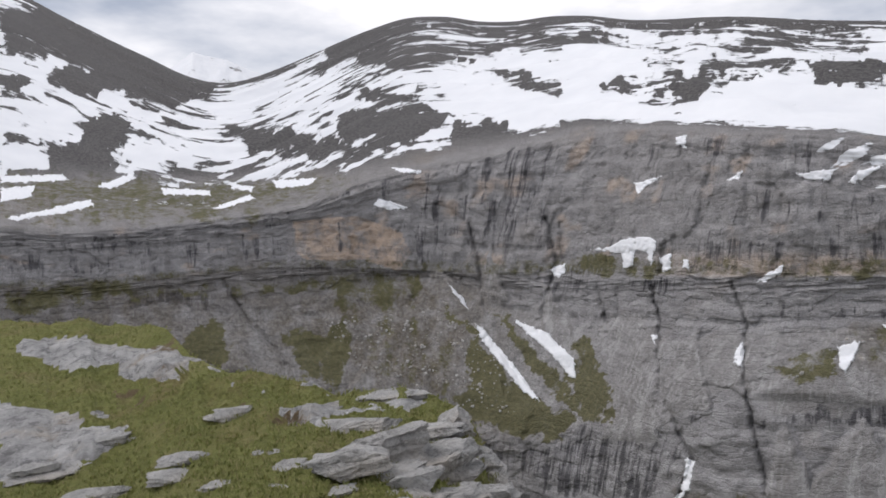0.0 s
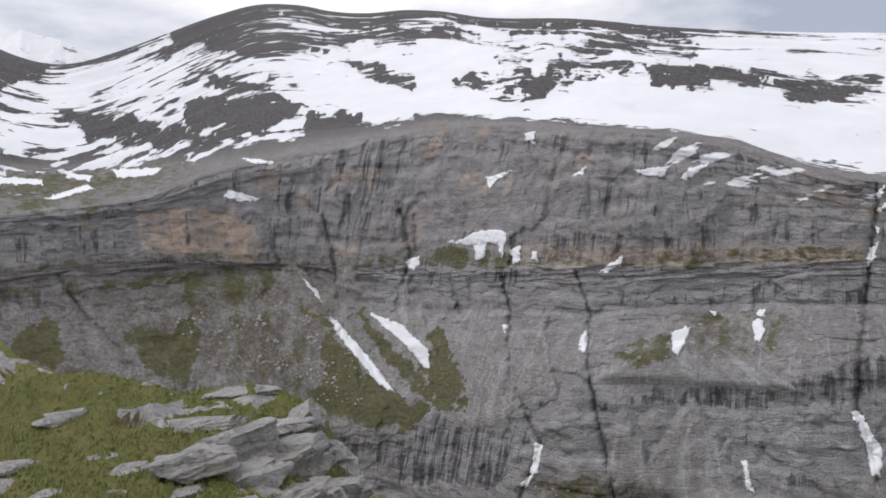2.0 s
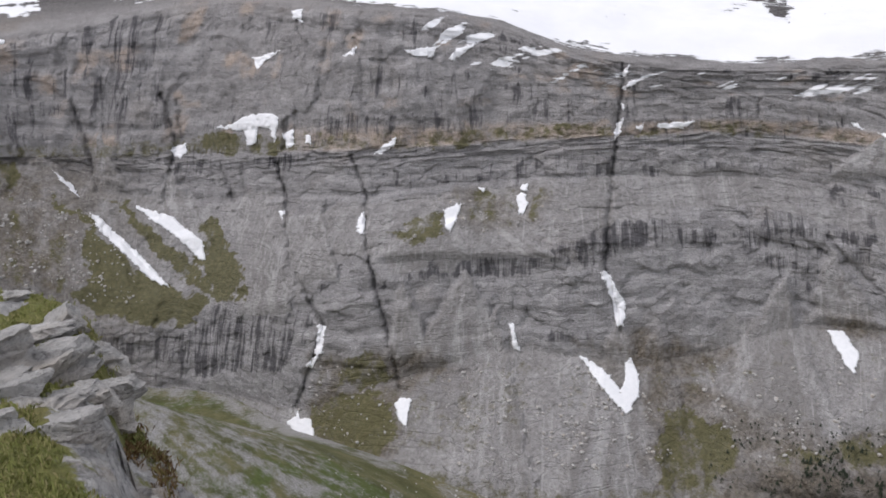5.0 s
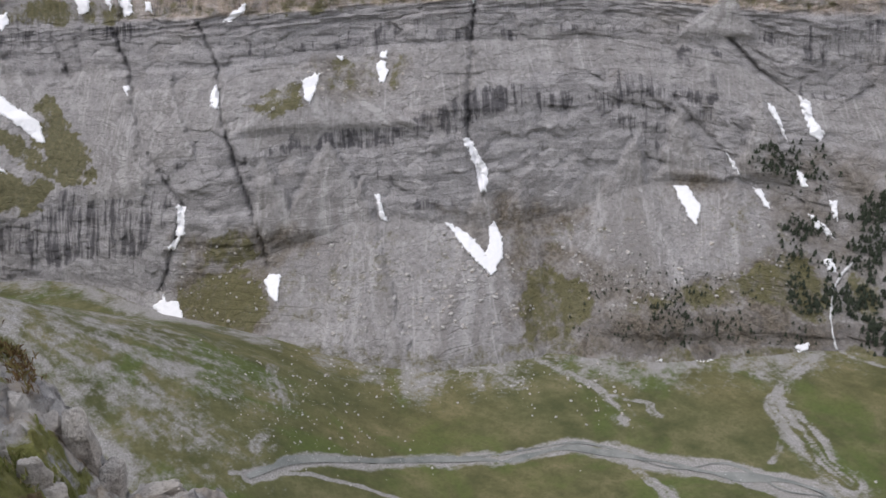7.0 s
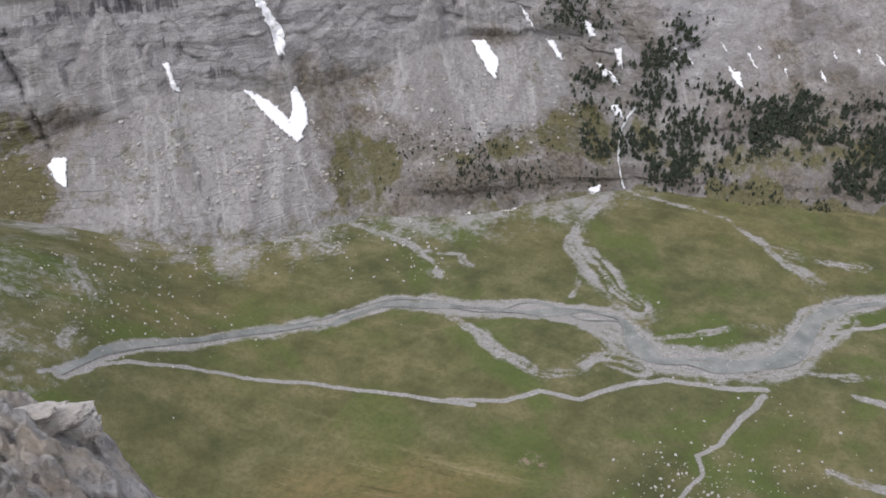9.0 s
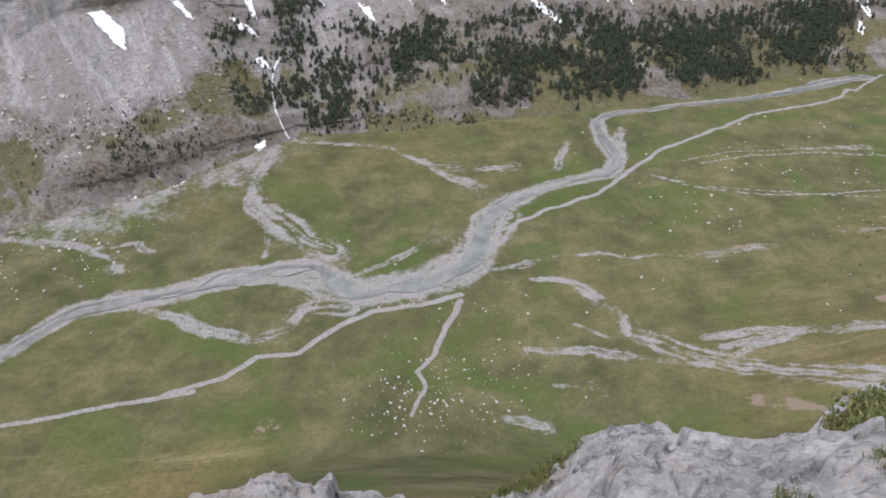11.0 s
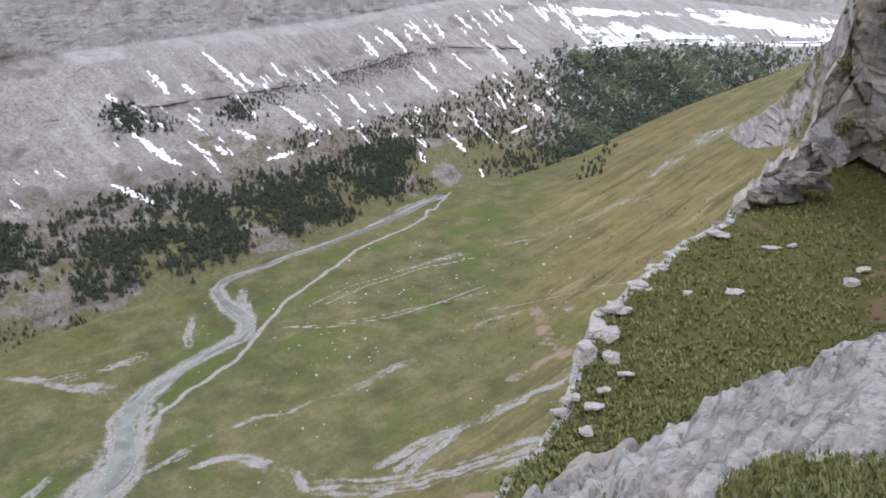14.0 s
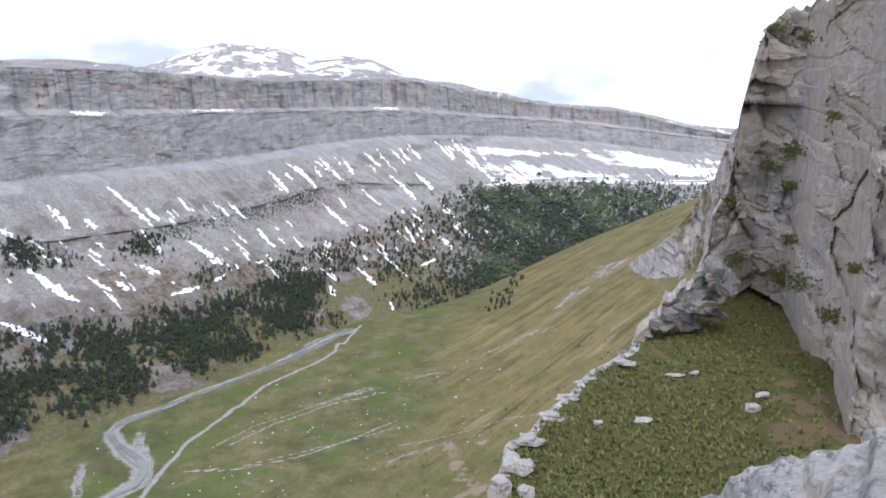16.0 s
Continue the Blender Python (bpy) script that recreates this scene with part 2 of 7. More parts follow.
    chute = s.noise(s.coords(uv="bed", scale=(0.055, 0.010, 1)), 1.0, 5.0, 0.62, 0.8)
    stones = s.noise(obj, 0.35, 8.0, 0.74)
    scree = s.ramp(chute, (0.35, (0.315, 0.303, 0.298)), (0.52, (0.372, 0.360, 0.356)), (0.66, (0.44, 0.428, 0.424)))
    scree = s.mix(s.span(mottle, 0.35, 0.7, 0.4, 0.0), scree, (0.22, 0.208, 0.195))
    scree = s.mix(s.span(stones, 0.40, 0.50, 0.45, 0.0), scree, (0.15, 0.145, 0.14))
    scree = s.mix(s.span(stones, 0.55, 0.64, 0.0, 0.45), scree, (0.54, 0.53, 0.525))
    rills = s.noise(s.coords(uv="bed", scale=(0.24, 0.022, 1)), 1.0, 5.0, 0.62, 1.4)
    scree = s.mix(s.span(rills, 0.56, 0.66, 0.0, 0.45), scree, (0.53, 0.518, 0.51))
    scree = s.mix(s.span(s.cover("ray"), 0.12, 0.40, 0.0, 0.38), scree, (0.56, 0.548, 0.54))
    scree = s.mix(s.span(s.cover("ray"), -0.10, -0.35, 0.0, 0.5), scree, (0.225, 0.212, 0.20))
    col = s.mix(s.span(s.math("ADD", s.cover("scree"), s.math("MULTIPLY", s.math("SUBTRACT", mottle, 0.5), 0.9)), 0.4, 0.6), rock, scree)
    col = s.mix(s.math("MULTIPLY", s.cover("brown"), s.span(mottle, 0.35, 0.65, 0.95, 0.35)), col, s.mix(s.span(stones, 0.42, 0.6), (0.110, 0.092, 0.070), (0.225, 0.196, 0.158)))
    tuft = s.noise(obj, 0.3, 7.0, 0.75)
    grass = s.ramp(tuft, (0.3, (0.088, 0.084, 0.042)), (0.52, (0.140, 0.132, 0.064)), (0.72, (0.21, 0.185, 0.10)))
    rag = s.math("MULTIPLY", s.math("SUBTRACT", s.noise(obj, 0.11, 9.0, 0.8), 0.5), 1.7)
    col = s.mix(s.span(s.math("ADD", s.cover("grass"), rag), 0.32, 0.66, 0.0, 0.92), col, grass)
    band = s.noise(s.coords(uv="bed", scale=(0.07, 0.42, 1)), 1.0, 7.0, 0.72, 0.3)
    drift = s.noise(s.coords(uv="bed", scale=(0.045, 0.009, 1)), 1.0, 5.0, 0.65, 0.6)
    snowy = s.math("ADD", s.cover("snow"), s.math("MULTIPLY", s.math("SUBTRACT", band, 0.5), 0.95))
    # the same far-wall mask, here for drifted snow
    snowy = s.math("ADD", snowy, s.math("MULTIPLY", haze_pale, s.math("MULTIPLY", s.math("SUBTRACT", drift, 0.5), 1.3)))
    white = s.ramp(s.noise(obj, 0.02, 5.0, 0.6), (0.3, (0.79, 0.80, 0.82)), (0.7, (0.86, 0.867, 0.88)))
    high = s.math("MULTIPLY", s.cover("high"), 0.9)
    bare = s.mix(high, col, s.mix(s.span(stones, 0.40, 0.60), (0.065, 0.062, 0.063), (0.145, 0.137, 0.132)))
    col = s.mix(s.span(snowy, 0.47, 0.52), bare, white)
    h = s.math("ADD", s.math("MULTIPLY", thin, 0.6), s.math("ADD", s.math("MULTIPLY", beds, 0.9), s.math("MULTIPLY", grain, 1.0)))
    h = s.math("ADD", h, s.math("ADD", s.math("MULTIPLY", mottle, 1.1), s.math("ADD", s.math("MULTIPLY", posts_f, 0.5), s.math("MULTIPLY", crack, 0.35))))
    h = s.math("MULTIPLY", h, s.span(snowy, 0.47, 0.53, 1.0, 0.12))
    return s.done(col, h, 0.8, 2.0)


def valley_material():
    s = Shade("alpine_meadow_and_gravel", 0.95, 0.1)
    obj = s.coords("Object")
    big, mid, tuft = s.noise(obj, 0.011, 5.0, 0.6, 0.5), s.noise(obj, 0.05, 8.0, 0.7), s.noise(obj, 0.5, 8.0, 0.78)
    green = s.ramp(mid, (0.36, (0.076, 0.083, 0.038)), (0.5, (0.118, 0.12, 0.058)), (0.64, (0.18, 0.165, 0.09)))
    green = s.mix(s.span(big, 0.50, 0.72, 0.0, 0.3), green, (0.185, 0.155, 0.078))
    green = s.mix(s.span(s.noise(obj, 0.018, 5.0, 0.6, 0.8), 0.50, 0.62, 0.0, 0.75), green, (0.088, 0.122, 0.036))
    green = s.mix(s.math("MULTIPLY", s.cover("dry"), s.span(mid, 0.3, 0.65, 0.4, 1.0)), green, (0.215, 0.172, 0.082))
    turned = s.n.new("ShaderNodeMapping")
    turned.inputs["Rotation"].default_value = (0, 0, radians(68))
    s.link(obj, turned.inputs["Vector"])
    drawn = s.n.new("ShaderNodeMapping")
    drawn.inputs["Scale"].default_value = (0.010, 0.085, 0.02)
    s.link(turned.outputs[0], drawn.inputs["Vector"])
    lines = s.noise(s.warp(drawn.outputs[0], 0.6, 1.2), 1.0, 8.0, 0.72, 0.3)
    green = s.mix(s.math("MULTIPLY", s.cover("dry"), s.span(lines, 0.53, 0.62, 0.0, 0.85)), green, (0.085, 0.075, 0.036))
    green = s.mix(s.math("MULTIPLY", s.cover("dry"), s.span(lines, 0.46, 0.36, 0.0, 0.75)), green, (0.30, 0.255, 0.15))
    green = s.mix(s.span(tuft, 0.38, 0.55, 0.4, 0.0), green, (0.065, 0.072, 0.03))
    stones = s.noise(obj, 1.3, 7.0, 0.78)
    gravel = s.ramp(stones, (0.38, (0.19, 0.184, 0.177)), (0.5, (0.31, 0.302, 0.294)), (0.62, (0.46, 0.45, 0.44)))
    gravel = s.mix(s.span(s.noise(obj, 0.16, 6.0, 0.7), 0.4, 0.65, 0.4, 0.0), gravel, (0.22, 0.215, 0.19))
    edge = s.math("MULTIPLY", s.math("SUBTRACT", s.noise(obj, 0.3, 8.0, 0.76), 0.5), 1.2)
    specks = s.span(s.noise(obj, 0.33, 8.0, 0.8), 0.69, 0.73, 0.0, 0.7)
    col = s.mix(specks, green, gravel)
    col = s.mix(s.span(s.math("ADD", s.cover("gravel"), edge), 0.27, 0.70), col, gravel)
    col = s.mix(s.span(s.math("ADD", s.cover("earth"), edge), 0.42, 0.62), col, (0.25, 0.20, 0.15))
    h = s.math("ADD", s.math("MULTIPLY", tuft, 0.8), s.math("ADD", stones, mid))
    return s.done(col, h, 0.6, 0.7)


M_MOUNTAIN = mountain_material()
M_VALLEY = valley_material()

# ---------------------------------------------------------------- the opposite mountain side
# Survey from the ledge: bearing, height angle (degrees).
SNOW_OUTLINES = (
    "-28.76,1.10 -26.88,1.37 -27.05,0.58 -28.78,0.29",
    "-28.50,-0.73 -25.95,-0.13 -23.61,0.49 -23.42,0.05 -25.30,-0.42 -27.88,-0.84",
    "-23.26,1.34 -21.18,2.18 -20.77,1.92 -22.41,1.12",
    "-19.26,1.22 -16.17,1.13 -16.02,0.74 -19.09,0.81",
    "-16.00,-0.10 -13.55,0.79 -13.09,0.56 -15.37,-0.14",
    "-12.01,1.81 -8.91,1.99 -9.50,1.44 -11.63,1.31",
    "-3.76,2.77 -1.56,2.61 -1.56,2.33 -3.36,2.49",
    "-28.74,1.91 -25.24,2.04 -24.92,1.68 -28.76,1.45",
    "-15.04,1.71 -13.16,1.34 -13.35,1.03 -14.67,1.25",
    "-4.99,0.07 -4.57,0.55 -3.71,0.38 -2.44,-0.18 -3.73,-0.22",
    "10.40,-3.04 11.31,-2.93 11.99,-2.65 12.59,-2.25 14.18,-2.09 14.86,-2.33 14.78,-3.05 14.50,-4.13 14.18,-3.13 13.46,-2.97 13.30,-4.13 12.65,-4.25 12.50,-3.21 11.39,-3.12",
    "15.06,-3.45 15.79,-3.21 15.87,-4.33 15.30,-4.49",
    "16.59,-3.61 16.99,-3.61 16.99,-4.25 16.59,-4.13",
    "7.63,-4.37 8.69,-3.98 8.69,-4.50 8.21,-5.09 7.82,-4.89",
    "21.35,-4.99 22.03,-4.39 22.94,-3.82 22.83,-4.38 21.83,-4.95",
    "5.05,-7.98 6.20,-8.41 7.37,-8.83 8.34,-9.84 9.32,-10.66 9.47,-12.04 8.91,-11.83 7.74,-10.42 6.58,-9.40 5.81,-8.79",
    "0.39,-5.52 0.93,-6.04 1.47,-6.52 1.83,-7.30 1.46,-6.98 0.74,-6.19",
    "2.29,-8.28 2.93,-8.73 3.93,-9.94 4.76,-10.82 5.52,-11.71 6.28,-12.83 6.98,-13.71 5.73,-13.04 4.70,-11.75 3.76,-10.67 2.83,-9.58",
    "26.29,-8.95 26.88,-8.70 27.55,-8.44 27.29,-9.40 26.72,-10.52 26.39,-10.22",
    "28.71,-7.38 29.33,-7.37 29.11,-7.73",
    "31.47,-7.89 32.04,-7.67 32.33,-8.44 32.09,-9.30 31.70,-9.24",
    "31.73,-7.21 32.29,-7.04 32.23,-7.51 31.85,-7.60",
    "14.49,-8.75 15.05,-8.83 14.77,-9.47",
    "20.05,-9.74 20.45,-9.06 20.66,-9.53 20.51,-10.65 20.10,-10.54",
    "16.02,-19.79 16.73,-18.96 17.05,-16.85 17.59,-17.04 17.30,-18.77 16.48,-19.83",
    "31.09,-17.04 31.44,-16.94 31.71,-18.23 32.01,-18.91 31.42,-18.74",
    "37.53,-13.09 38.07,-13.05 38.72,-14.10 39.49,-15.31 39.34,-16.85 38.90,-16.83 38.47,-15.05 37.88,-13.81",
    "36.24,-18.97 37.39,-19.44 38.56,-20.25 39.35,-21.22 39.62,-20.50 39.54,-19.30 39.99,-18.89 40.58,-20.06 40.72,-21.45 40.24,-22.26 39.92,-22.83 38.95,-22.11 37.55,-20.63",
    "14.49,-23.40 15.09,-23.09 15.30,-22.65 15.49,-23.21 16.25,-23.30 16.59,-25.19 15.69,-24.70 14.95,-24.03",
    "22.48,-22.61 23.06,-22.10 23.86,-22.23 23.57,-23.48 23.32,-24.17 22.91,-23.83",
    "13.32,1.57 14.20,1.85 15.19,2.13 14.20,1.45 13.48,0.85",
    "23.55,2.14 25.90,2.38 25.52,1.67 24.14,1.75",
    "26.62,1.59 27.27,2.25 28.80,2.75 28.05,2.14 26.90,1.36",
    "19.38,1.79 20.37,2.38 20.10,1.79",
    "15.99,4.72 16.78,4.80 16.66,3.94 16.11,4.21",
    "38.56,-0.43 39.18,0.06 40.00,0.21 39.36,-0.24 38.67,-0.54",
    "38.12,-3.63 38.30,-2.87 38.78,-2.41 38.57,-3.43 38.27,-3.89",
    "38.46,-1.51 38.85,-1.51 38.73,-2.00",
    "38.46,0.43 39.03,1.25 38.82,0.36",
    "40.94,-2.81 41.69,-2.86 43.44,-2.60 42.71,-3.13 41.87,-3.08 41.20,-3.21",
    "39.57,-3.07 40.12,-2.79 39.72,-3.32",
    "59.86,-9.37 60.61,-9.66 61.09,-10.75 61.85,-11.55 61.71,-12.13 61.12,-11.80 60.46,-10.63",
    "58.05,-9.86 58.56,-10.14 59.15,-11.10 59.70,-12.41 59.16,-11.63",
    "52.68,-15.82 53.64,-15.74 54.75,-17.06 54.54,-18.44 53.89,-17.72",
    "57.95,-15.51 58.54,-15.52 59.30,-16.74 58.87,-16.65",
    "60.28,-13.93 60.96,-14.25 61.41,-15.05 60.99,-15.11",
    "61.60,-16.75 62.13,-16.96 62.82,-17.57 62.42,-17.77",
    "55.88,-13.28 56.53,-13.96 57.18,-14.97 56.45,-14.19",
    "44.74,-28.44 45.16,-28.17 45.52,-28.37 45.19,-28.63",
    "52.68,-27.87 53.30,-27.63 53.25,-27.89",
    "55.75,-27.50 56.95,-27.21 56.53,-27.55",
    "58.74,-26.96 59.38,-26.72 59.27,-27.03",
    "62.21,-25.46 62.71,-25.07 63.14,-25.18 62.53,-25.68",
    "52.86,-2.56 53.28,-2.62 53.65,-2.97 53.16,-2.84",
    "54.46,-3.24 55.21,-3.12 54.99,-3.47",
    "57.46,-3.33 58.27,-3.14 58.02,-3.69",
    "40.91,-2.90 42.04,-2.72 43.54,-2.64 42.81,-3.09 41.49,-3.20",
    "39.70,-3.20 40.07,-2.90 39.93,-3.35",
    "63.06,-19.67 63.50,-19.32 64.11,-20.26 63.55,-20.22",
    "61.87,-16.81 62.87,-17.38 63.56,-18.14 62.82,-17.81",
    "62.76,-15.78 63.30,-15.74 63.60,-17.12 63.15,-16.66",
    "70.44,-16.08 71.30,-16.45 71.90,-17.49 71.27,-17.19",
    "62.47,-25.34 63.06,-25.00 63.16,-25.55 62.54,-25.73",
)
SNOW_STREAKS = (   # bearing, height angle of both ends, width in degrees
    (89.61,-7.46, 92.22,-10.23, 0.40),
    (91.87,-9.08, 92.54,-9.80, 0.40),
    (85.97,-8.51, 86.99,-9.93, 0.56),
    (87.98,-9.49, 88.52,-9.98, 0.48),
    (93.99,-8.43, 94.67,-9.31, 0.20),
    (100.11,-6.84, 101.33,-8.24, 0.28),
    (101.87,-6.57, 103.30,-7.98, 0.24),
    (103.65,-6.02, 105.18,-7.62, 0.28),
    (105.22,-6.04, 105.99,-7.23, 0.28),
    (106.82,-5.74, 107.88,-6.66, 0.24),
    (109.22,-5.36, 110.01,-6.28, 0.28),
    (109.82,-5.09, 110.81,-6.20, 0.24),
    (108.59,-7.26, 110.39,-8.95, 0.32),
    (110.40,-7.19, 111.61,-8.28, 0.36),
    (103.74,-9.18, 105.10,-10.60, 0.24),
    (106.56,-8.24, 107.75,-9.33, 0.24),
    (104.87,-8.72, 105.41,-9.49, 0.20),
    (94.34,-11.32, 96.51,-13.00, 0.36),
    (99.14,-10.80, 100.25,-12.14, 0.32),
    (83.16,-9.81, 83.75,-10.22, 0.48),
    (84.42,-12.44, 86.72,-14.59, 0.64),
    (87.88,-13.25, 89.19,-14.31, 0.32),
    (89.60,-13.71, 90.26,-14.30, 0.40),
    (90.94,-12.71, 92.52,-13.48, 0.36),
    (93.15,-14.95, 94.95,-14.63, 0.40),
    (96.05,-14.21, 96.72,-13.91, 0.40),
    (82.47,-15.47, 84.93,-17.08, 0.56),
    (104.07,-14.99, 104.42,-15.72, 0.40),
    (101.96,-14.04, 102.42,-13.74, 0.40),
    (106.11,-13.82, 107.44,-15.05, 0.36),
    (107.49,-12.45, 109.73,-14.49, 0.20),
    (111.60,-11.20, 113.12,-12.49, 0.36),
    (111.82,-4.90, 113.02,-6.08, 0.24),
    (113.02,-4.90, 116.46,-8.14, 0.28),
    (113.62,-5.09, 115.04,-6.87, 0.24),
    (113.86,-11.08, 114.52,-11.84, 0.36),
    (110.77,-13.77, 111.89,-13.21, 0.28),
    (95.83,-12.84, 96.58,-13.05, 0.36),
    (88.21,-11.54, 88.72,-12.03, 0.36),
    (86.14,-11.79, 86.32,-12.06, 0.32),
    (98.90,-13.22, 99.42,-13.13, 0.20),
    (88.60,-11.09, 89.08,-11.50, 0.24),
    (108.46,-16.27, 108.70,-16.79, 0.32),
    (109.56,-10.87, 110.37,-12.08, 0.20),
    (114.82,-5.37, 115.84,-6.87, 0.20),
    (117.30,-9.72, 118.33,-10.51, 0.20),
    (92.49,-11.47, 92.56,-12.00, 0.24),
    (87.83,-2.67, 90.00,-2.79, 0.28),
    (94.56,-2.68, 97.86,-2.69, 0.16),
    (107.47,-2.61, 109.25,-2.69, 0.20),
)
STREAK_FIELDS = (   # bearings, height angle at the first, its slope, spread down, number, longest
    (83, 100, -10.2, 0.12, 1.4, 26, 1.3), (84, 104, -13.6, 0.16, 1.3, 34, 1.2), (100, 116, -5.9, 0.07, 0.9, 26, 1.4), (100, 113, -10.4, 0.12, 1.6, 22, 1.2),
    (103, 118, -12.6, 0.2, 1.3, 22, 1.1), (66, 82, -15.0, 0.12, 1.4, 16, 0.9), (113, 121, -8.6, 0.1, 1.2, 14, 0.9))
GULLIES = (   # course and depth in metres
    ("14.58,-5.54 15.18,-7.95 15.05,-9.55 15.37,-12.73 16.39,-15.10 17.42,-17.04 16.40,-19.72 15.15,-22.69", 5),
    ("19.82,-5.13 20.85,-7.93 20.59,-10.33 20.89,-12.71 21.53,-15.45 22.38,-18.90 23.04,-21.87", 5),
    ("38.50,1.25 38.53,-1.36 38.33,-3.62 38.18,-6.27 38.03,-8.92 37.95,-12.68 39.13,-16.98", 5),
    ("7.29,-0.74 8.03,-3.90 7.21,-6.66 6.78,-8.62", 4),
    ("10.77,-5.52 11.55,-7.92 11.73,-10.51", 3),
    ("12.17,-5.53 12.23,-7.53 11.98,-9.72", 2),
    ("1.79,-1.13 2.64,-4.61 2.78,-6.94", 4),
    ("8.26,-1.14 8.42,-3.90", 3),
    ("-15.32,-4.99 -14.59,-6.36 -13.66,-7.95 -11.75,-9.95 -10.99,-11.34", 4),
    ("2.30,-7.90 3.85,-9.89 5.36,-11.90 7.29,-13.92", 2),
    ("52.20,-9.75 53.82,-11.51 56.19,-13.55", 2),
    ("55.28,-5.97 57.54,-8.00 59.71,-9.45 61.10,-11.27", 4),
)
FANS = (   # bearing and height angle of the tip, bearings of both feet, height angle of the foot
    "26.86,-7.57,21.85,34.39,-11.91 13.88,-8.60,11.35,15.46,-15.38 17.55,-7.66,15.71,18.59,-13.18 28.09,-12.70,23.83,31.43,-19.29 23.34,-13.53,21.56,25.50,-19.11 52.22,-9.97,51.63,55.80,-14.89 "
    "56.74,-14.79,54.24,61.35,-21.14 50.03,-12.13,44.90,52.91,-22.25 57.54,-9.00,56.83,60.37,-14.23 41.88,-16.43,36.60,44.28,-22.85 54.93,-2.99,52.15,56.90,-5.63 -0.03,-3.97,-7.04,4.80,-13.00 "
    "3.27,-2.37,2.36,4.77,-6.37 -14.62,-8.99,-15.67,-12.90,-11.21 7.18,-4.75,6.00,10.06,-10.34 30.20,-15.18,26.15,33.24,-27.13 39.30,-15.25,35.03,44.03,-28.04 51.10,-15.97,49.07,56.41,-24.78 ")
DARK_ZONES = (   # outline, how much
    ("-28.84,-2.06 -11.28,-1.80 -10.91,-4.09 -15.87,-4.32 -28.89,-4.07", 0.55),
    ("-22.20,-5.42 -15.89,-5.63 -16.38,-8.04 -21.19,-7.33", 1),
    ("1.87,-16.19 8.75,-16.77 14.97,-15.19 16.69,-16.46 15.04,-19.56 4.74,-20.14", 0.9),
    ("-12.00,2.59 -8.91,1.44 8.57,4.58 8.98,2.62 2.66,-4.16 -0.16,-4.57 -2.57,-0.55", 0.45),
    ("1.47,-15.93 5.99,-17.32 11.60,-15.71 13.23,-15.22 13.38,-18.23 10.31,-18.85 5.11,-19.99 3.25,-18.33", 0.9),
    ("21.45,-13.91 25.54,-12.27 29.57,-11.77 33.92,-11.59 37.30,-9.87 39.53,-9.75 40.95,-9.21 46.57,-10.29 49.93,-8.21 50.08,-10.49 46.63,-11.30 42.11,-10.83 37.42,-12.68 31.61,-13.38 25.56,-13.86 21.45,-14.70", 0.95),
    ("21.43,-6.29 29.44,-5.81 36.32,-4.11 40.79,-5.81 45.96,-5.66 49.75,-5.68 49.83,-6.88 46.03,-6.94 40.84,-6.83 33.36,-6.20 23.46,-7.49", 0.75),
    ("17.41,-2.21 21.41,-2.21 28.96,-1.78 29.39,-3.55 22.62,-3.80 17.40,-3.88", 0.95),
    ("0.06,0.13 2.60,1.63 8.93,3.59 9.33,4.35 5.96,3.92 7.79,-3.14 2.02,-3.44", 0.6),
    ("26.55,1.43 28.89,1.43 29.16,-2.17 26.61,-2.66", 0.7),
    ("29.35,-1.78 38.07,-1.70 38.12,-2.92 29.38,-3.28", 0.6),
    ("38.42,-1.32 49.45,-1.20 49.51,-2.04 38.49,-2.84", 0.55),
    ("12.41,-4.89 18.40,-4.77 18.39,-6.29 12.38,-6.32", 0.7),
    ("14.30,2.50 19.82,2.91 25.38,-0.22 25.40,-1.80 15.03,-1.41", 0.4),
    ("9.55,-1.79 14.26,-0.23 15.02,-2.20 10.29,-3.36", 0.4),
    ("50.48,-5.07 51.51,-10.20 40.82,-10.59 36.80,-11.51 36.80,-9.38 40.77,-8.97 44.75,-9.75 47.80,-8.91", 0.95),
    ("51.75,-6.85 55.29,-6.37 55.72,-9.98 52.08,-10.25", 0.95),
    ("40.67,-5.19 46.75,-4.77 50.52,-5.50 50.68,-7.25 40.73,-7.52", 0.75),
    ("55.81,-4.94 64.18,-4.65 64.70,-7.63 59.16,-6.99", 0.7),
    ("5.58,-18.48 9.90,-15.16 16.74,-15.16 16.43,-18.18 8.76,-19.76 5.29,-19.93", 0.8),
    ("58.72,-8.72 64.70,-7.63 65.12,-9.99 60.34,-10.40", 0.5),
    ("25.56,-11.69 32.76,-11.49 36.80,-11.32 36.81,-12.69 32.73,-12.86 25.47,-13.04", 0.8),
)
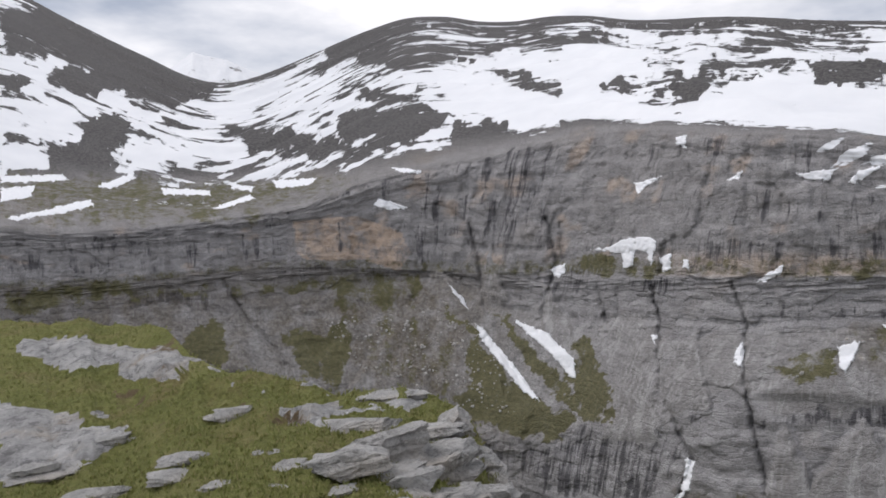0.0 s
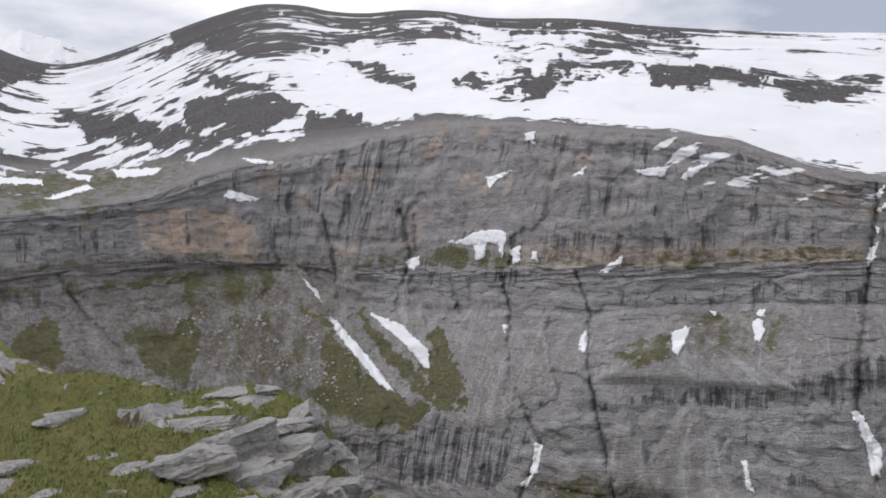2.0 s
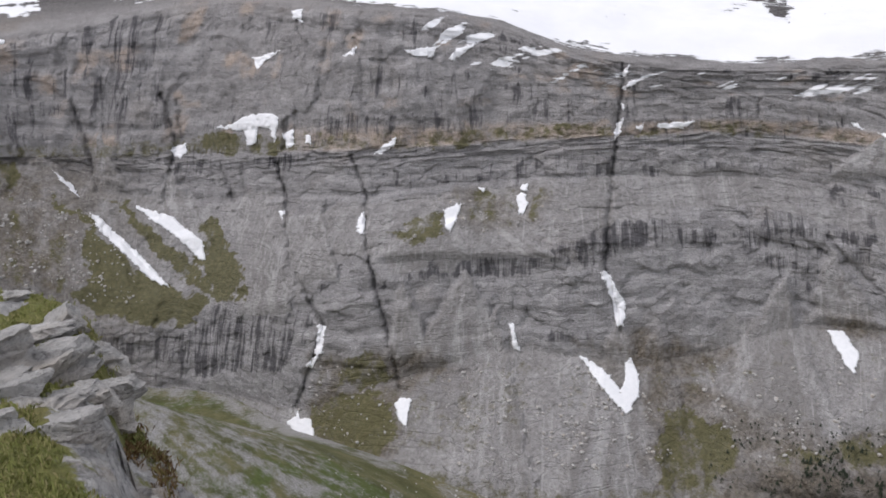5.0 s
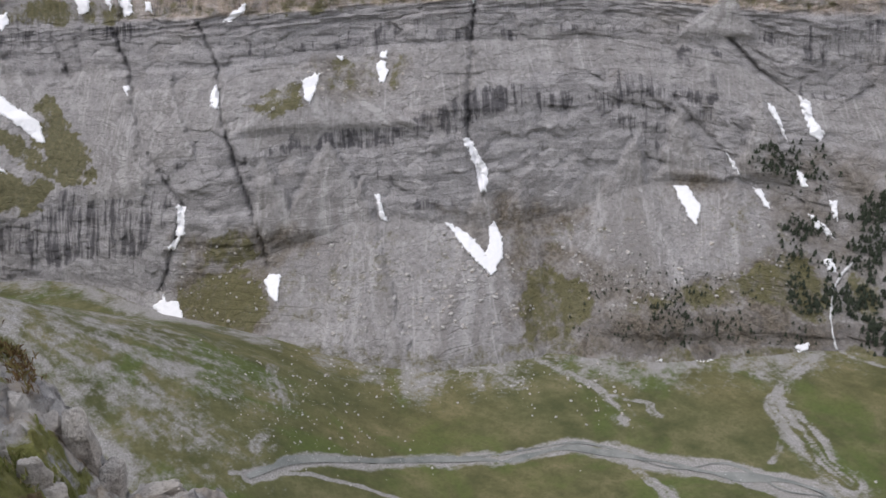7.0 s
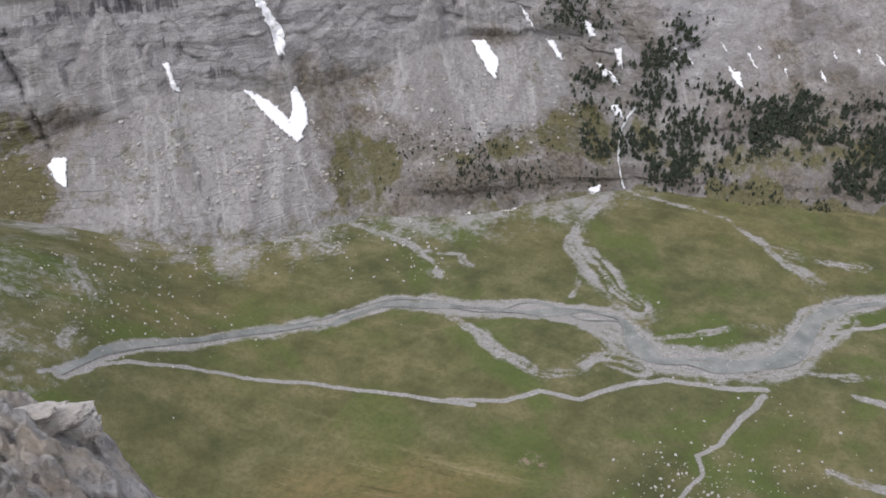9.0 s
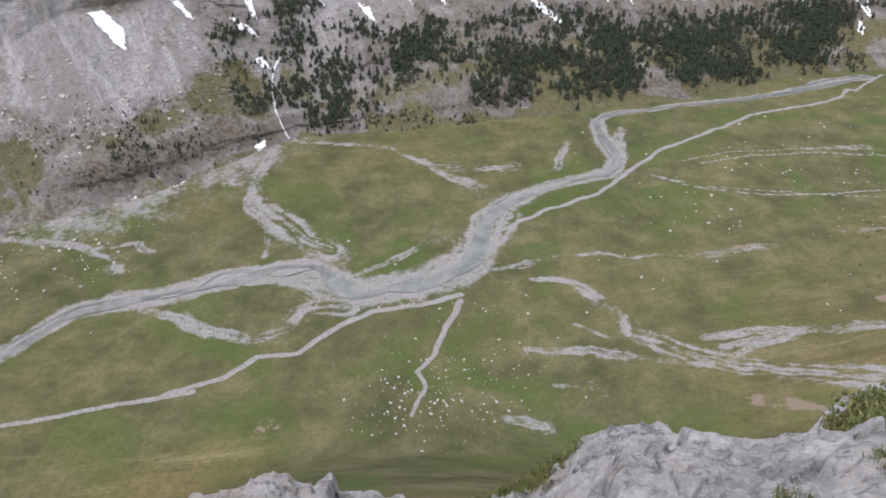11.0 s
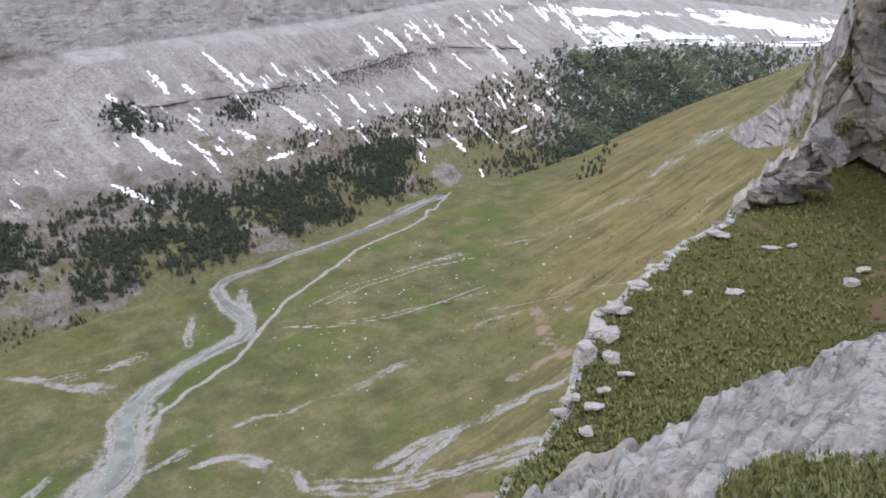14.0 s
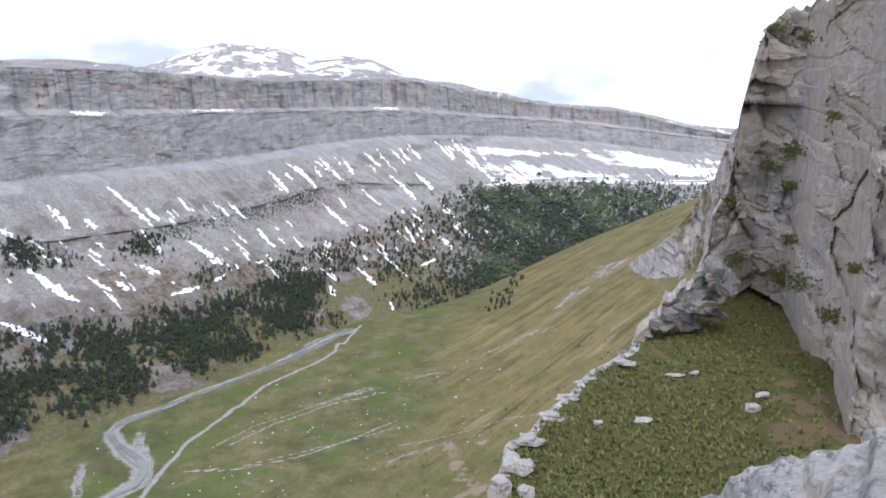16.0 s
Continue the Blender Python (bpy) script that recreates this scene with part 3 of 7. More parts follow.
ROCKY_ZONES = (   # outline, how much
    ("-3.33,13.26 2.62,12.71 4.60,11.94 3.02,10.07 -3.34,9.49 -7.28,10.00 -10.40,9.16 -7.27,11.32", 0.36),
    ("-28.47,12.54 -25.65,12.51 -20.68,10.16 -15.32,8.25 -18.63,6.63 -21.44,6.69 -22.42,8.98 -28.55,9.55", 0.36),
    ("-26.07,8.38 -22.76,9.13 -21.59,7.95 -22.46,7.37 -25.44,7.73", 0.6),
    ("-28.58,8.20 -26.71,8.34 -26.73,7.57 -28.61,7.34", 0.55),
    ("-25.19,4.38 -21.11,5.98 -22.21,2.82 -22.58,1.34 -25.26,1.32 -25.56,2.39", 0.6),
    ("-7.31,5.69 -2.55,6.60 0.64,5.82 -3.36,4.23 -7.32,4.60", 0.48),
    ("-15.36,5.61 -10.44,4.95 -6.53,4.02 -3.36,3.76 -8.90,3.33 -13.89,4.04", 0.36),
    ("3.41,12.14 8.51,12.03 16.09,10.97 21.42,11.24 27.35,10.46 27.38,9.38 20.76,9.90 14.25,10.44 3.81,11.27", 0.42),
    ("17.57,9.69 23.17,9.00 23.18,8.33 17.58,8.81", 0.55),
    ("24.50,8.91 28.33,8.69 28.25,6.92 24.85,7.69", 0.52),
    ("10.86,8.47 13.53,8.57 13.54,7.67 11.26,7.74", 0.6),
    ("13.91,8.30 16.13,8.66 21.49,7.96 16.15,6.94 13.92,7.47", 0.55),
    ("2.23,9.77 8.54,8.53 8.55,7.92 4.22,8.25", 0.5),
    ("0.64,5.03 4.23,5.80 4.23,4.54 1.44,3.76", 0.6),
    ("-5.72,8.12 -0.96,7.77 -3.35,6.98 -5.73,7.15", 0.36),
    ("7.78,6.15 10.50,6.03 10.51,5.49 8.17,5.68", 0.4),
    ("4.60,11.18 8.52,11.10 8.53,10.35 4.60,10.24", 0.38),
    ("13.51,9.99 16.48,9.75 16.31,9.02 13.89,9.27", 0.36),
    ("2.62,12.89 8.51,12.95 19.66,12.28 28.51,11.05 28.52,10.49 19.68,11.58 8.51,12.22 2.62,12.15", 0.27),
    ("24.88,8.88 31.40,8.40 32.20,6.84 25.29,7.55", 0.46),
    ("31.40,8.55 38.36,8.16 38.48,5.65 32.97,6.16", 0.46),
    ("39.75,8.45 43.17,8.13 43.36,5.98 40.19,6.60", 0.56),
    ("44.91,6.53 48.87,7.31 49.15,3.21 47.31,3.95 45.62,5.39", 0.5),
    ("10.57,8.38 18.26,8.67 18.73,7.41 14.37,7.13", 0.5),
    ("-7.45,5.74 -3.32,6.54 -3.39,5.18 -7.53,4.49", 0.42),
    ("-3.30,6.74 2.44,6.30 -1.72,5.57", 0.36),
    ("43.40,10.01 48.67,10.24 48.83,7.97 43.49,8.32", 0.42),
    ("1.35,5.44 4.20,5.64 3.97,4.43 1.65,4.37", 0.6),
)
GRASS_PATCHES = (   # outline, how much
    ("-18.15,-8.34 -15.17,-7.51 -14.74,-9.45 -15.60,-11.13 -17.82,-10.44", 0.8),
    ("-14.72,-7.52 -13.69,-10.65 -12.15,-11.29 -15.03,-11.16", 0.45),
    ("-11.35,-8.41 -9.00,-8.86 -6.80,-7.32 -6.84,-12.90 -10.60,-11.62", 0.75),
    ("-0.57,-5.57 1.86,-8.37 3.89,-10.93 7.12,-13.59 9.92,-14.94 8.74,-16.39 4.72,-16.03 1.46,-14.27 0.65,-12.91 2.07,-12.91 1.66,-9.36", 0.85),
    ("3.27,-6.96 5.17,-8.22 8.10,-11.31 9.50,-12.82 10.39,-14.92 8.72,-14.00 5.90,-10.97", 0.85),
    ("9.47,-9.16 10.45,-9.14 12.35,-14.60 10.32,-15.08 9.02,-11.21", 0.85),
    ("-7.78,-4.45 -3.38,-4.48 -0.77,-5.69 -3.39,-7.16 -7.39,-6.20", 0.55),
    ("-28.93,-5.34 -22.36,-4.97 -15.14,-5.57 -7.38,-4.93 -7.39,-6.12 -22.38,-6.08 -28.96,-6.67", 0.55),
    ("-28.72,2.68 -20.48,2.49 -11.24,1.82 -12.04,-1.32 -22.29,-1.25 -28.82,-1.18", 0.42),
    ("-8.97,-5.90 -2.58,-6.17 1.46,-10.95 1.46,-12.91 -0.98,-12.91 -5.83,-11.68 -6.60,-7.72", 0.33),
    ("22.17,-10.71 26.10,-8.78 26.73,-10.65 23.49,-11.50", 0.65),
    ("32.61,-7.17 33.85,-7.13 33.54,-9.65 32.14,-9.70", 0.6),
    ("27.09,-7.76 31.83,-7.07 31.90,-9.63 27.53,-10.15", 0.4),
    ("22.62,-3.80 29.39,-3.47 37.01,-2.79 38.22,-3.42 29.40,-4.15 22.63,-4.92", 0.6),
    ("38.87,-3.21 49.53,-2.39 49.60,-3.37 38.89,-3.67", 0.55),
    ("9.90,-3.36 17.40,-3.60 18.20,-4.81 9.48,-4.85", 0.5),
    ("16.29,-21.62 21.49,-21.80 22.64,-25.05 19.25,-27.09 16.61,-25.12", 0.55),
    ("16.21,-19.30 20.22,-18.47 22.90,-19.95 21.93,-21.52 16.33,-21.32", 0.5),
    ("42.44,-21.98 48.08,-22.47 48.30,-25.21 45.75,-27.06 42.13,-27.25", 0.72),
    ("48.09,-23.65 53.81,-22.80 57.59,-21.50 60.98,-19.15 63.79,-20.93 63.73,-24.62 58.30,-26.41 48.02,-28.06 42.23,-27.64", 0.5),
    ("57.75,-22.62 63.32,-20.27 67.05,-20.33 67.89,-24.47 62.19,-26.40", 0.42),
)
BAND_ZONES = (   # ledges of dark rock across the scree
    ("82.92,-11.07 87.81,-10.37 92.18,-10.43 92.49,-11.19 87.62,-11.73 83.03,-12.54", 0.9),
    ("73.68,-11.33 77.76,-12.31 77.75,-14.01 73.08,-13.85", 0.8),
    ("74.83,-6.42 78.97,-6.41 81.73,-7.83 78.58,-8.33 74.38,-8.36", 0.6),
    ("91.73,-9.21 102.81,-8.15 102.79,-8.90 92.41,-9.99", 0.7),
    ("77.54,-16.72 87.02,-16.03 96.84,-13.64 97.17,-14.63 87.58,-17.63 77.65,-17.85", 0.55),
    ("96.91,-12.49 102.73,-11.54 107.34,-10.47 107.55,-11.04 102.71,-12.30 97.25,-13.47", 0.6),
    ("74.87,-14.67 79.71,-14.81 81.65,-16.18 75.17,-16.34", 0.5),
    ("83.14,-9.35 93.41,-8.78 101.84,-7.16 102.21,-7.75 93.73,-9.56 83.07,-10.05", 0.6),
    ("101.84,-7.16 109.02,-5.48 115.41,-4.10 115.41,-4.49 109.01,-6.07 102.21,-7.75", 0.6),
)
BROWN_SLOPES = (
    ("72.39,-8.97 102.85,-6.32 102.66,-14.23 82.93,-17.48 70.48,-16.55", 0.25),
    ("71.58,-12.23 102.72,-11.92 102.54,-18.96 69.50,-20.23", 0.45),
    ("73.18,-13.45 75.32,-14.20 76.29,-15.97 72.59,-15.89", 0.9),   # outline, how much
    ("39.75,-17.24 46.91,-17.71 47.00,-19.05 42.37,-20.06 40.22,-19.31", 0.9),
    ("52.52,-14.63 56.03,-14.82 55.73,-16.06 52.66,-15.93", 0.8),
    ("41.09,-20.02 45.33,-20.26 53.78,-22.54 57.54,-21.12 60.92,-18.78 64.13,-20.87 64.35,-25.97 45.85,-28.54 41.77,-27.19", 0.75),
    ("16.26,-18.93 25.86,-18.96 26.61,-20.20 22.72,-21.91 22.70,-26.62 18.43,-26.91 16.32,-24.31", 0.8),
    ("35.97,-17.67 39.77,-18.04 40.30,-22.44 36.82,-19.27", 0.5),
    ("56.50,-13.27 65.55,-12.38 67.19,-21.03 60.92,-18.78", 0.55),
    ("-8.97,-5.70 -0.97,-5.77 2.27,-10.94 1.46,-13.30 -6.63,-11.66 -7.40,-7.71", 0.75),
    ("-3.38,-4.56 0.65,-5.37 -0.16,-7.77 -3.39,-6.96", 0.7),
    ("27.08,-7.36 34.15,-7.00 33.47,-9.66 27.13,-10.36", 0.5),
)
ORANGE = "-10.64,-1.03 -6.20,-0.63 -2.96,-1.79 -2.19,-3.37 -3.16,-4.55 -5.84,-3.74 -9.57,-3.71 -10.48,-3.12"
WATERFALL = "64.88,-19.47 64.45,-20.12 64.00,-21.31 64.11,-22.45 64.19,-23.22 64.57,-24.33 64.92,-25.05"
WOODS = (   # outline, trees, size, broadleaf
    ("64.52,-16.51 72.81,-16.68 72.68,-22.75 67.02,-24.54 63.95,-21.68", 260, 1.0, 0),
    ("72.79,-17.80 77.25,-17.38 77.36,-21.56 73.13,-21.59", 150, 1.1, 0),
    ("77.30,-19.26 91.23,-17.35 92.26,-20.96 79.55,-23.05", 380, 1.1, 0),
    ("92.24,-16.52 97.97,-15.56 98.89,-19.36 93.75,-20.41", 260, 1.1, 0),
    ("98.58,-15.13 103.55,-14.48 104.55,-16.71 100.74,-18.01", 260, 1.1, 0),
    ("53.97,-22.25 61.99,-24.22 64.44,-24.78 60.84,-26.43 51.77,-26.77 48.62,-26.94", 70, 0.6, 0),
    ("82.35,-16.51 91.73,-16.45 92.68,-18.62 88.75,-21.10 81.87,-20.64", 300, 1.0, 0),
    ("92.53,-15.77 98.70,-15.48 98.50,-19.16 94.48,-20.33 91.88,-19.29", 260, 1.0, 0),
    ("98.75,-14.70 104.80,-13.78 104.67,-18.35 99.37,-18.06", 260, 1.0, 0),
    ("83.05,-10.23 92.55,-10.56 92.43,-12.15 82.83,-12.26", 200, 0.8, 0),
    ("93.07,-13.53 102.82,-12.52 104.81,-13.58 96.74,-15.54", 130, 0.8, 0),
    ("102.82,-12.72 108.95,-10.46 114.25,-8.47 115.13,-15.69 108.86,-17.28 105.61,-14.01", 420, 1.0, 0),
    ("114.24,-8.39 129.70,-7.83 129.43,-9.34 121.27,-14.02 114.72,-15.77", 2500, 0.78, 1),
    ("92.91,-10.73 100.99,-8.90 106.98,-7.37 107.37,-7.93 100.96,-9.57 93.24,-11.14", 420, 0.42, 0),
    ("65.51,-22.53 81.72,-23.35 81.81,-24.60 65.32,-24.53", 90, 0.6, 0),
    ("75.56,-17.53 85.93,-16.18 91.60,-16.06 91.53,-17.59 79.11,-19.43", 180, 0.8, 0),
    ("66.54,-11.46 68.57,-11.04 67.77,-16.80 64.82,-17.70", 90, 0.9, 0),
    ("56.50,-13.15 61.99,-12.24 62.47,-15.37 59.50,-15.04", 60, 0.8, 0),
    ("59.91,-17.90 62.75,-17.11 63.72,-23.00 62.14,-23.32", 90, 0.8, 0),
    ("45.94,-22.52 60.34,-20.76 61.46,-23.46 46.28,-27.15", 60, 0.4, 0),
)

# Break lines of the slope, every 5 degrees of bearing from the ledge: distance and height (m).
BEARINGS = np.arange(-35, 146, 5.0)
CREST_BEARINGS = np.arange(-35, 86, 2.5)
FOOT_R = [615, 616, 617, 619, 617, 615, 613, 609, 588, 560, 486, 430, 403, 391, 385, 397, 412, 414, 425, 446, 477, 483, 490, 504, 523, 556, 587, 655, 712, 761, 839, 972, 1197, 1566, 1700, 1700, 1700]
FOOT_Z = [-211.8, -212.2, -212.6, -213.1, -213.7, -214.3, -215.0, -215.7, -216.6, -217.4, -218.4, -219.1, -219.7, -220.2, -220.7, -221.2, -221.8, -222.3, -222.9, -223.5, -224.3, -224.9, -225.4, -226.0, -226.6, -227.4, -228.1, -229.3, -230.4, -231.3, -232.6, -234.6, -237.8, -243.0, -227.2, -204.9, -188.5]
L2_R = [621, 622, 623, 624, 622, 619, 617, 611, 591, 562, 502, 472, 466, 472, 465, 473, 491, 515, 531, 543, 535, 554, 583, 629, 668, 693, 713, 778, 865, 981, 1129, 1293, 1433, 1660, 1753, 1742, 1744]
L2_Z = [-207.6, -208.0, -208.4, -209.0, -210.1, -211.3, -212.5, -213.7, -213.8, -215.3, -206.9, -187.5, -172.7, -159.0, -160.1, -164.1, -162.2, -147.1, -145.3, -153.7, -183.3, -176.4, -164.9, -149.5, -144.2, -155.7, -168.7, -178.6, -176.2, -167.0, -166.4, -179.5, -197.4, -226.9, -218.2, -197.7, -181.0]
L3_R = [663, 664, 666, 668, 663, 652, 638, 628, 610, 587, 534, 505, 496, 498, 494, 507, 526, 543, 554, 569, 596, 627, 647, 665, 692, 735, 786, 880, 988, 1057, 1155, 1337, 1483, 1715, 1793, 1776, 1778]
L3_Z = [-112.1, -112.3, -111.4, -110.0, -118.6, -138.6, -164.4, -175.8, -172.7, -161.0, -134.7, -113.0, -104.0, -100.5, -95.6, -89.3, -84.0, -84.6, -95.5, -107.7, -113.6, -120.0, -124.2, -128.1, -130.6, -134.4, -135.9, -137.5, -134.1, -145.4, -160.6, -172.2, -189.0, -217.8, -211.4, -192.1, -175.2]
L4_R = [687, 688, 692, 696, 700, 709, 727, 727, 688, 652, 585, 540, 529, 532, 526, 534, 548, 564, 578, 584, 616, 658, 688, 716, 752, 805, 864, 968, 1088, 1213, 1371, 1560, 1678, 1882, 1867, 1812, 1816]
L4_Z = [-85.6, -85.6, -82.7, -79.1, -76.7, -75.0, -65.3, -65.8, -85.5, -88.3, -78.1, -74.2, -67.4, -63.5, -59.7, -58.7, -59.6, -61.9, -68.8, -92.8, -96.5, -98.9, -99.1, -98.6, -98.7, -100.3, -101.7, -103.9, -101.0, -102.9, -114.8, -136.6, -157.9, -191.1, -199.6, -186.3, -169.3]
L5_R = [696, 698, 700, 703, 709, 718, 731, 730, 699, 665, 596, 552, 539, 542, 536, 544, 559, 575, 590, 605, 640, 685, 717, 747, 786, 840, 902, 1009, 1129, 1257, 1419, 1630, 1748, 1953, 1932, 1870, 1870]
L5_Z = [-59.7, -59.7, -60.4, -58.9, -54.1, -51.3, -55.6, -58.1, -56.7, -53.1, -45.9, -41.7, -39.1, -36.3, -33.6, -31.4, -28.9, -32.2, -38.6, -39.5, -39.6, -39.9, -39.1, -38.0, -38.2, -42.2, -44.9, -49.6, -54.6, -62.5, -79.7, -98.3, -119.8, -152.4, -164.4, -154.6, -139.7]
RIM_R = [715, 716, 718, 721, 728, 740, 767, 774, 747, 716, 643, 593, 577, 575, 560, 563, 576, 594, 612, 627, 660, 702, 733, 763, 802, 859, 921, 1029, 1155, 1293, 1457, 1668, 1789, 1976, 1950, 1889, 1890]
RIM_Z = [-17.8, -19.0, -21.2, -17.9, -10.8, -1.0, 24.6, 39.7, 51.4, 62.3, 58.7, 49.6, 45.1, 37.7, 19.5, 11.9, 8.6, 9.3, 10.5, 10.3, 10.0, 9.6, 7.6, 5.1, 2.6, 0.5, -4.9, -12.7, -14.1, -16.0, -41.1, -69.4, -88.0, -134.7, -150.4, -139.7, -124.6]
CREST_R = [2300, 2300, 2300, 2300, 2027, 1754, 1555, 1384, 1324, 1393, 1534, 1689, 1872, 2050, 2034, 1849, 1743, 1721, 1616, 1440, 1330, 1290, 1233, 1178, 1120, 1101, 1091, 1102, 1113, 1109, 1101, 1068, 1044, 1028, 1012, 997, 975, 937, 896, 869, 839, 830, 852, 867, 883, 898, 912, 932, 951]
CREST_Z = [552.3, 552.6, 552.0, 532.4, 429.9, 336.7, 269.1, 212.7, 194.7, 221.1, 272.6, 334.1, 405.3, 473.1, 473.9, 420.5, 394.5, 397.7, 372.1, 322.6, 295.5, 285.8, 270.4, 251.8, 232.4, 222.6, 215.6, 213.1, 210.1, 204.6, 197.2, 182.1, 169.7, 161.8, 153.6, 145.7, 135.5, 119.8, 103.3, 88.1, 71.8, 57.6, 45.3, 32.2, 20.7, 14.5, 10.3, 6.1, 3.6]

LINES_R = (FOOT_R, L2_R, L3_R, L4_R, L5_R, RIM_R)
LINES_Z = (FOOT_Z, L2_Z, L3_Z, L4_Z, L5_Z, RIM_Z)
BEDS = (-30.0, 0.0, 60.0, 125.0, 165.0, 205.0, 290.0, 560.0, 600.0)    # nominal height of each bed
STEPS = (10, 70, 72, 66, 62, 80, 120, 8)
az = np.arange(-36.0, 146.0, 0.145)
lr = [spline(BEARINGS, v, az) for v in LINES_R]
lz = [spline(BEARINGS, v, az) for v in LINES_Z]
lowland = smooth(58, 84, az)
cr = np.where(az < 84, spline(CREST_BEARINGS, CREST_R, np.minimum(az, 85)), 0)
cz = np.where(az < 84, spline(CREST_BEARINGS, CREST_Z, np.minimum(az, 85)), 0)
back = smooth(76, 85, az)
cr = cr * (1 - back) + (lr[5] + 260) * back
cz = cz * (1 - back) + (lz[5] - 6) * back
lr = [lr[0] - 60] + lr + [cr, cr + 900]
lz = [lz[0] - 55] + lz + [cz, cz - 420]
rows_r, rows_z, rows_b, rows_seg = [], [], [], []
for k, n in enumerate(STEPS):
    for i in range(n):
        f = i / n
        if k in (2, 3, 4, 5):
            count = (0, 0, 4, 3, 3, 4)[k]
            g = np.clip(f + (0.16 * fbm(az / 6, az * 0 + k, seed=15 + k, octaves=2) + 0.10 * fbm(az / 1.3, az * 0 + 3 * f, seed=25 + k, octaves=3)) * math.sin(math.pi * f) * 1.5, 0, 1) * count
            step = (np.floor(g) + smooth(0.62, 1.0, g - np.floor(g))) / count
            mixed = (0.4 * (1 - lowland), 0.25 * (1 - lowland), 0.5 - 0.45 * lowland, 0.6 - 0.6 * lowland)[k - 2] * np.clip(0.75 + 0.8 * fbm(az / 3, az * 0 + k + f, seed=35 + k, octaves=2), 0.2, 1)
            rf = f * (1 - mixed) + step * mixed
            if k >= 4:
                rf = rf * (1 - 0.8 * lowland) + float(smooth(0.0, 0.12, f)) * 0.8 * lowland
        else:
            rf = f
        rows_r.append(lr[k] * (1 - rf) + lr[k + 1] * rf)
        rows_z.append(lz[k] * (1 - f) + lz[k + 1] * f)
        rows_b.append(BEDS[k] * (1 - f) + BEDS[k + 1] * f)
        rows_seg.append(k + f)
WR, WZ = np.array(rows_r), np.array(rows_z)
WB = np.repeat(np.array(rows_b)[:, None], len(az), 1)
SEG = np.repeat(np.array(rows_seg)[:, None], len(az), 1)
WA = np.repeat(az[None, :], len(rows_r), 0)
WE = np.degrees(np.arctan2(WZ, WR))
mid_r = np.convolve(np.pad((lr[4] + lr[5]) / 2, 20, "edge"), np.ones(41) / 41, "valid")
mx, my = mid_r * np.sin(np.radians(az)), mid_r * np.cos(np.radians(az))
run = np.hypot(np.gradient(mx), np.gradient(my))
outward = np.convolve(np.pad(np.gradient(mid_r) / run, 20, "edge"), np.ones(41) / 41, "valid")
WU = (np.cumsum(run) - 400)[None, :] + np.clip(WR - mid_r[None, :], -450, 60) * outward[None, :]   # metres along the wall
LOW = np.repeat(lowland[None, :], len(rows_r), 0)
dip = np.convolve(np.pad((lz[4] + lz[5]) / 2, 60, "edge"), np.ones(121) / 121, "valid")
upper = smooth(5.5, 6.1, SEG)
WV = (WZ - dip[None, :] + 185) * (1 - upper) + WB * upper          # height over one even bed of the rock
print("mountain grid", WR.shape)


SEG_J = SEG + 0.55 * fbm(WU / 50, WB / 90, seed=44, octaves=5, gain=0.6) * smooth(0.6, 1.4, SEG) * (1 - smooth(4.2, 4.9, SEG))


def seg_weight(lo, hi, soft=0.12, seg=None):
    seg = SEG if seg is None else seg
    return smooth(lo - soft, lo + soft, seg) * (1 - smooth(hi - soft, hi + soft, seg))


cliff = (seg_weight(2, 3, 0.12, SEG_J) * (1 - 0.75 * LOW) + seg_weight(3, 4, 0.12, SEG_J) * (0.45 - 0.3 * LOW) + seg_weight(4, 6, 0.12, SEG_J)
         + seg_weight(1, 2, 0.12, SEG_J) * (0.15 + 0.3 * LOW) + 0.15 * seg_weight(6, 7))
cliff = np.clip(cliff, 0, 1)
fan, ray = np.zeros(WA.shape), np.zeros(WA.shape)
for kf, q in enumerate(FANS.split()):
    ta, te_, b0, b1, be_ = (float(v) for v in q.split(","))
    fr = np.clip((te_ - WE) / (te_ - be_), 0, 1.25)
    wa_ = WA + 0.5 * fbm(WA * 1.1, WE * 1.1, seed=71, octaves=4)
    lo_, hi_ = ta + (b0 - ta) * fr, ta + (b1 - ta) * fr
    depth_in = np.minimum(wa_ - lo_, hi_ - wa_)
    one = smooth(-0.15, 0.35, depth_in) * smooth(0.0, 0.08, fr) * (1 - smooth(0.95, 1.2, fr))
    across = (wa_ - lo_) / np.maximum(hi_ - lo_, 0.05)
    ray = np.where(one > fan, one * fbm(across * 11 + 3.1 * kf, fr * 1.6, seed=73 + kf, octaves=4, gain=0.6), ray)
    fan = np.maximum(fan, one)
cliff = cliff * (1 - 0.9 * fan)
wob = 1.5 * fbm(WU / 120, WB / 60, seed=3)
bedz = WV + wob
wu_, wb_ = WU + 4 * fbm(WU / 30, WB / 30, seed=13, octaves=4), bedz + 1.8 * fbm(WU / 40, WB / 20, seed=14, octaves=3)
tall_ = 1 + 1.6 * LOW + 5.0 * LOW * seg_weight(5, 6, 0.05) + 0.9 * seg_weight(4.8, 6, 0.3)
fa_, ja_ = facets(wu_ / 30, wb_ / (17 * tall_), 5)
fb_, jb_ = facets(wu_ / 11, wb_ / (7.5 * tall_), 6)
fc_, jc_ = facets(wu_ / 5.5, wb_ / 3.6, 7)
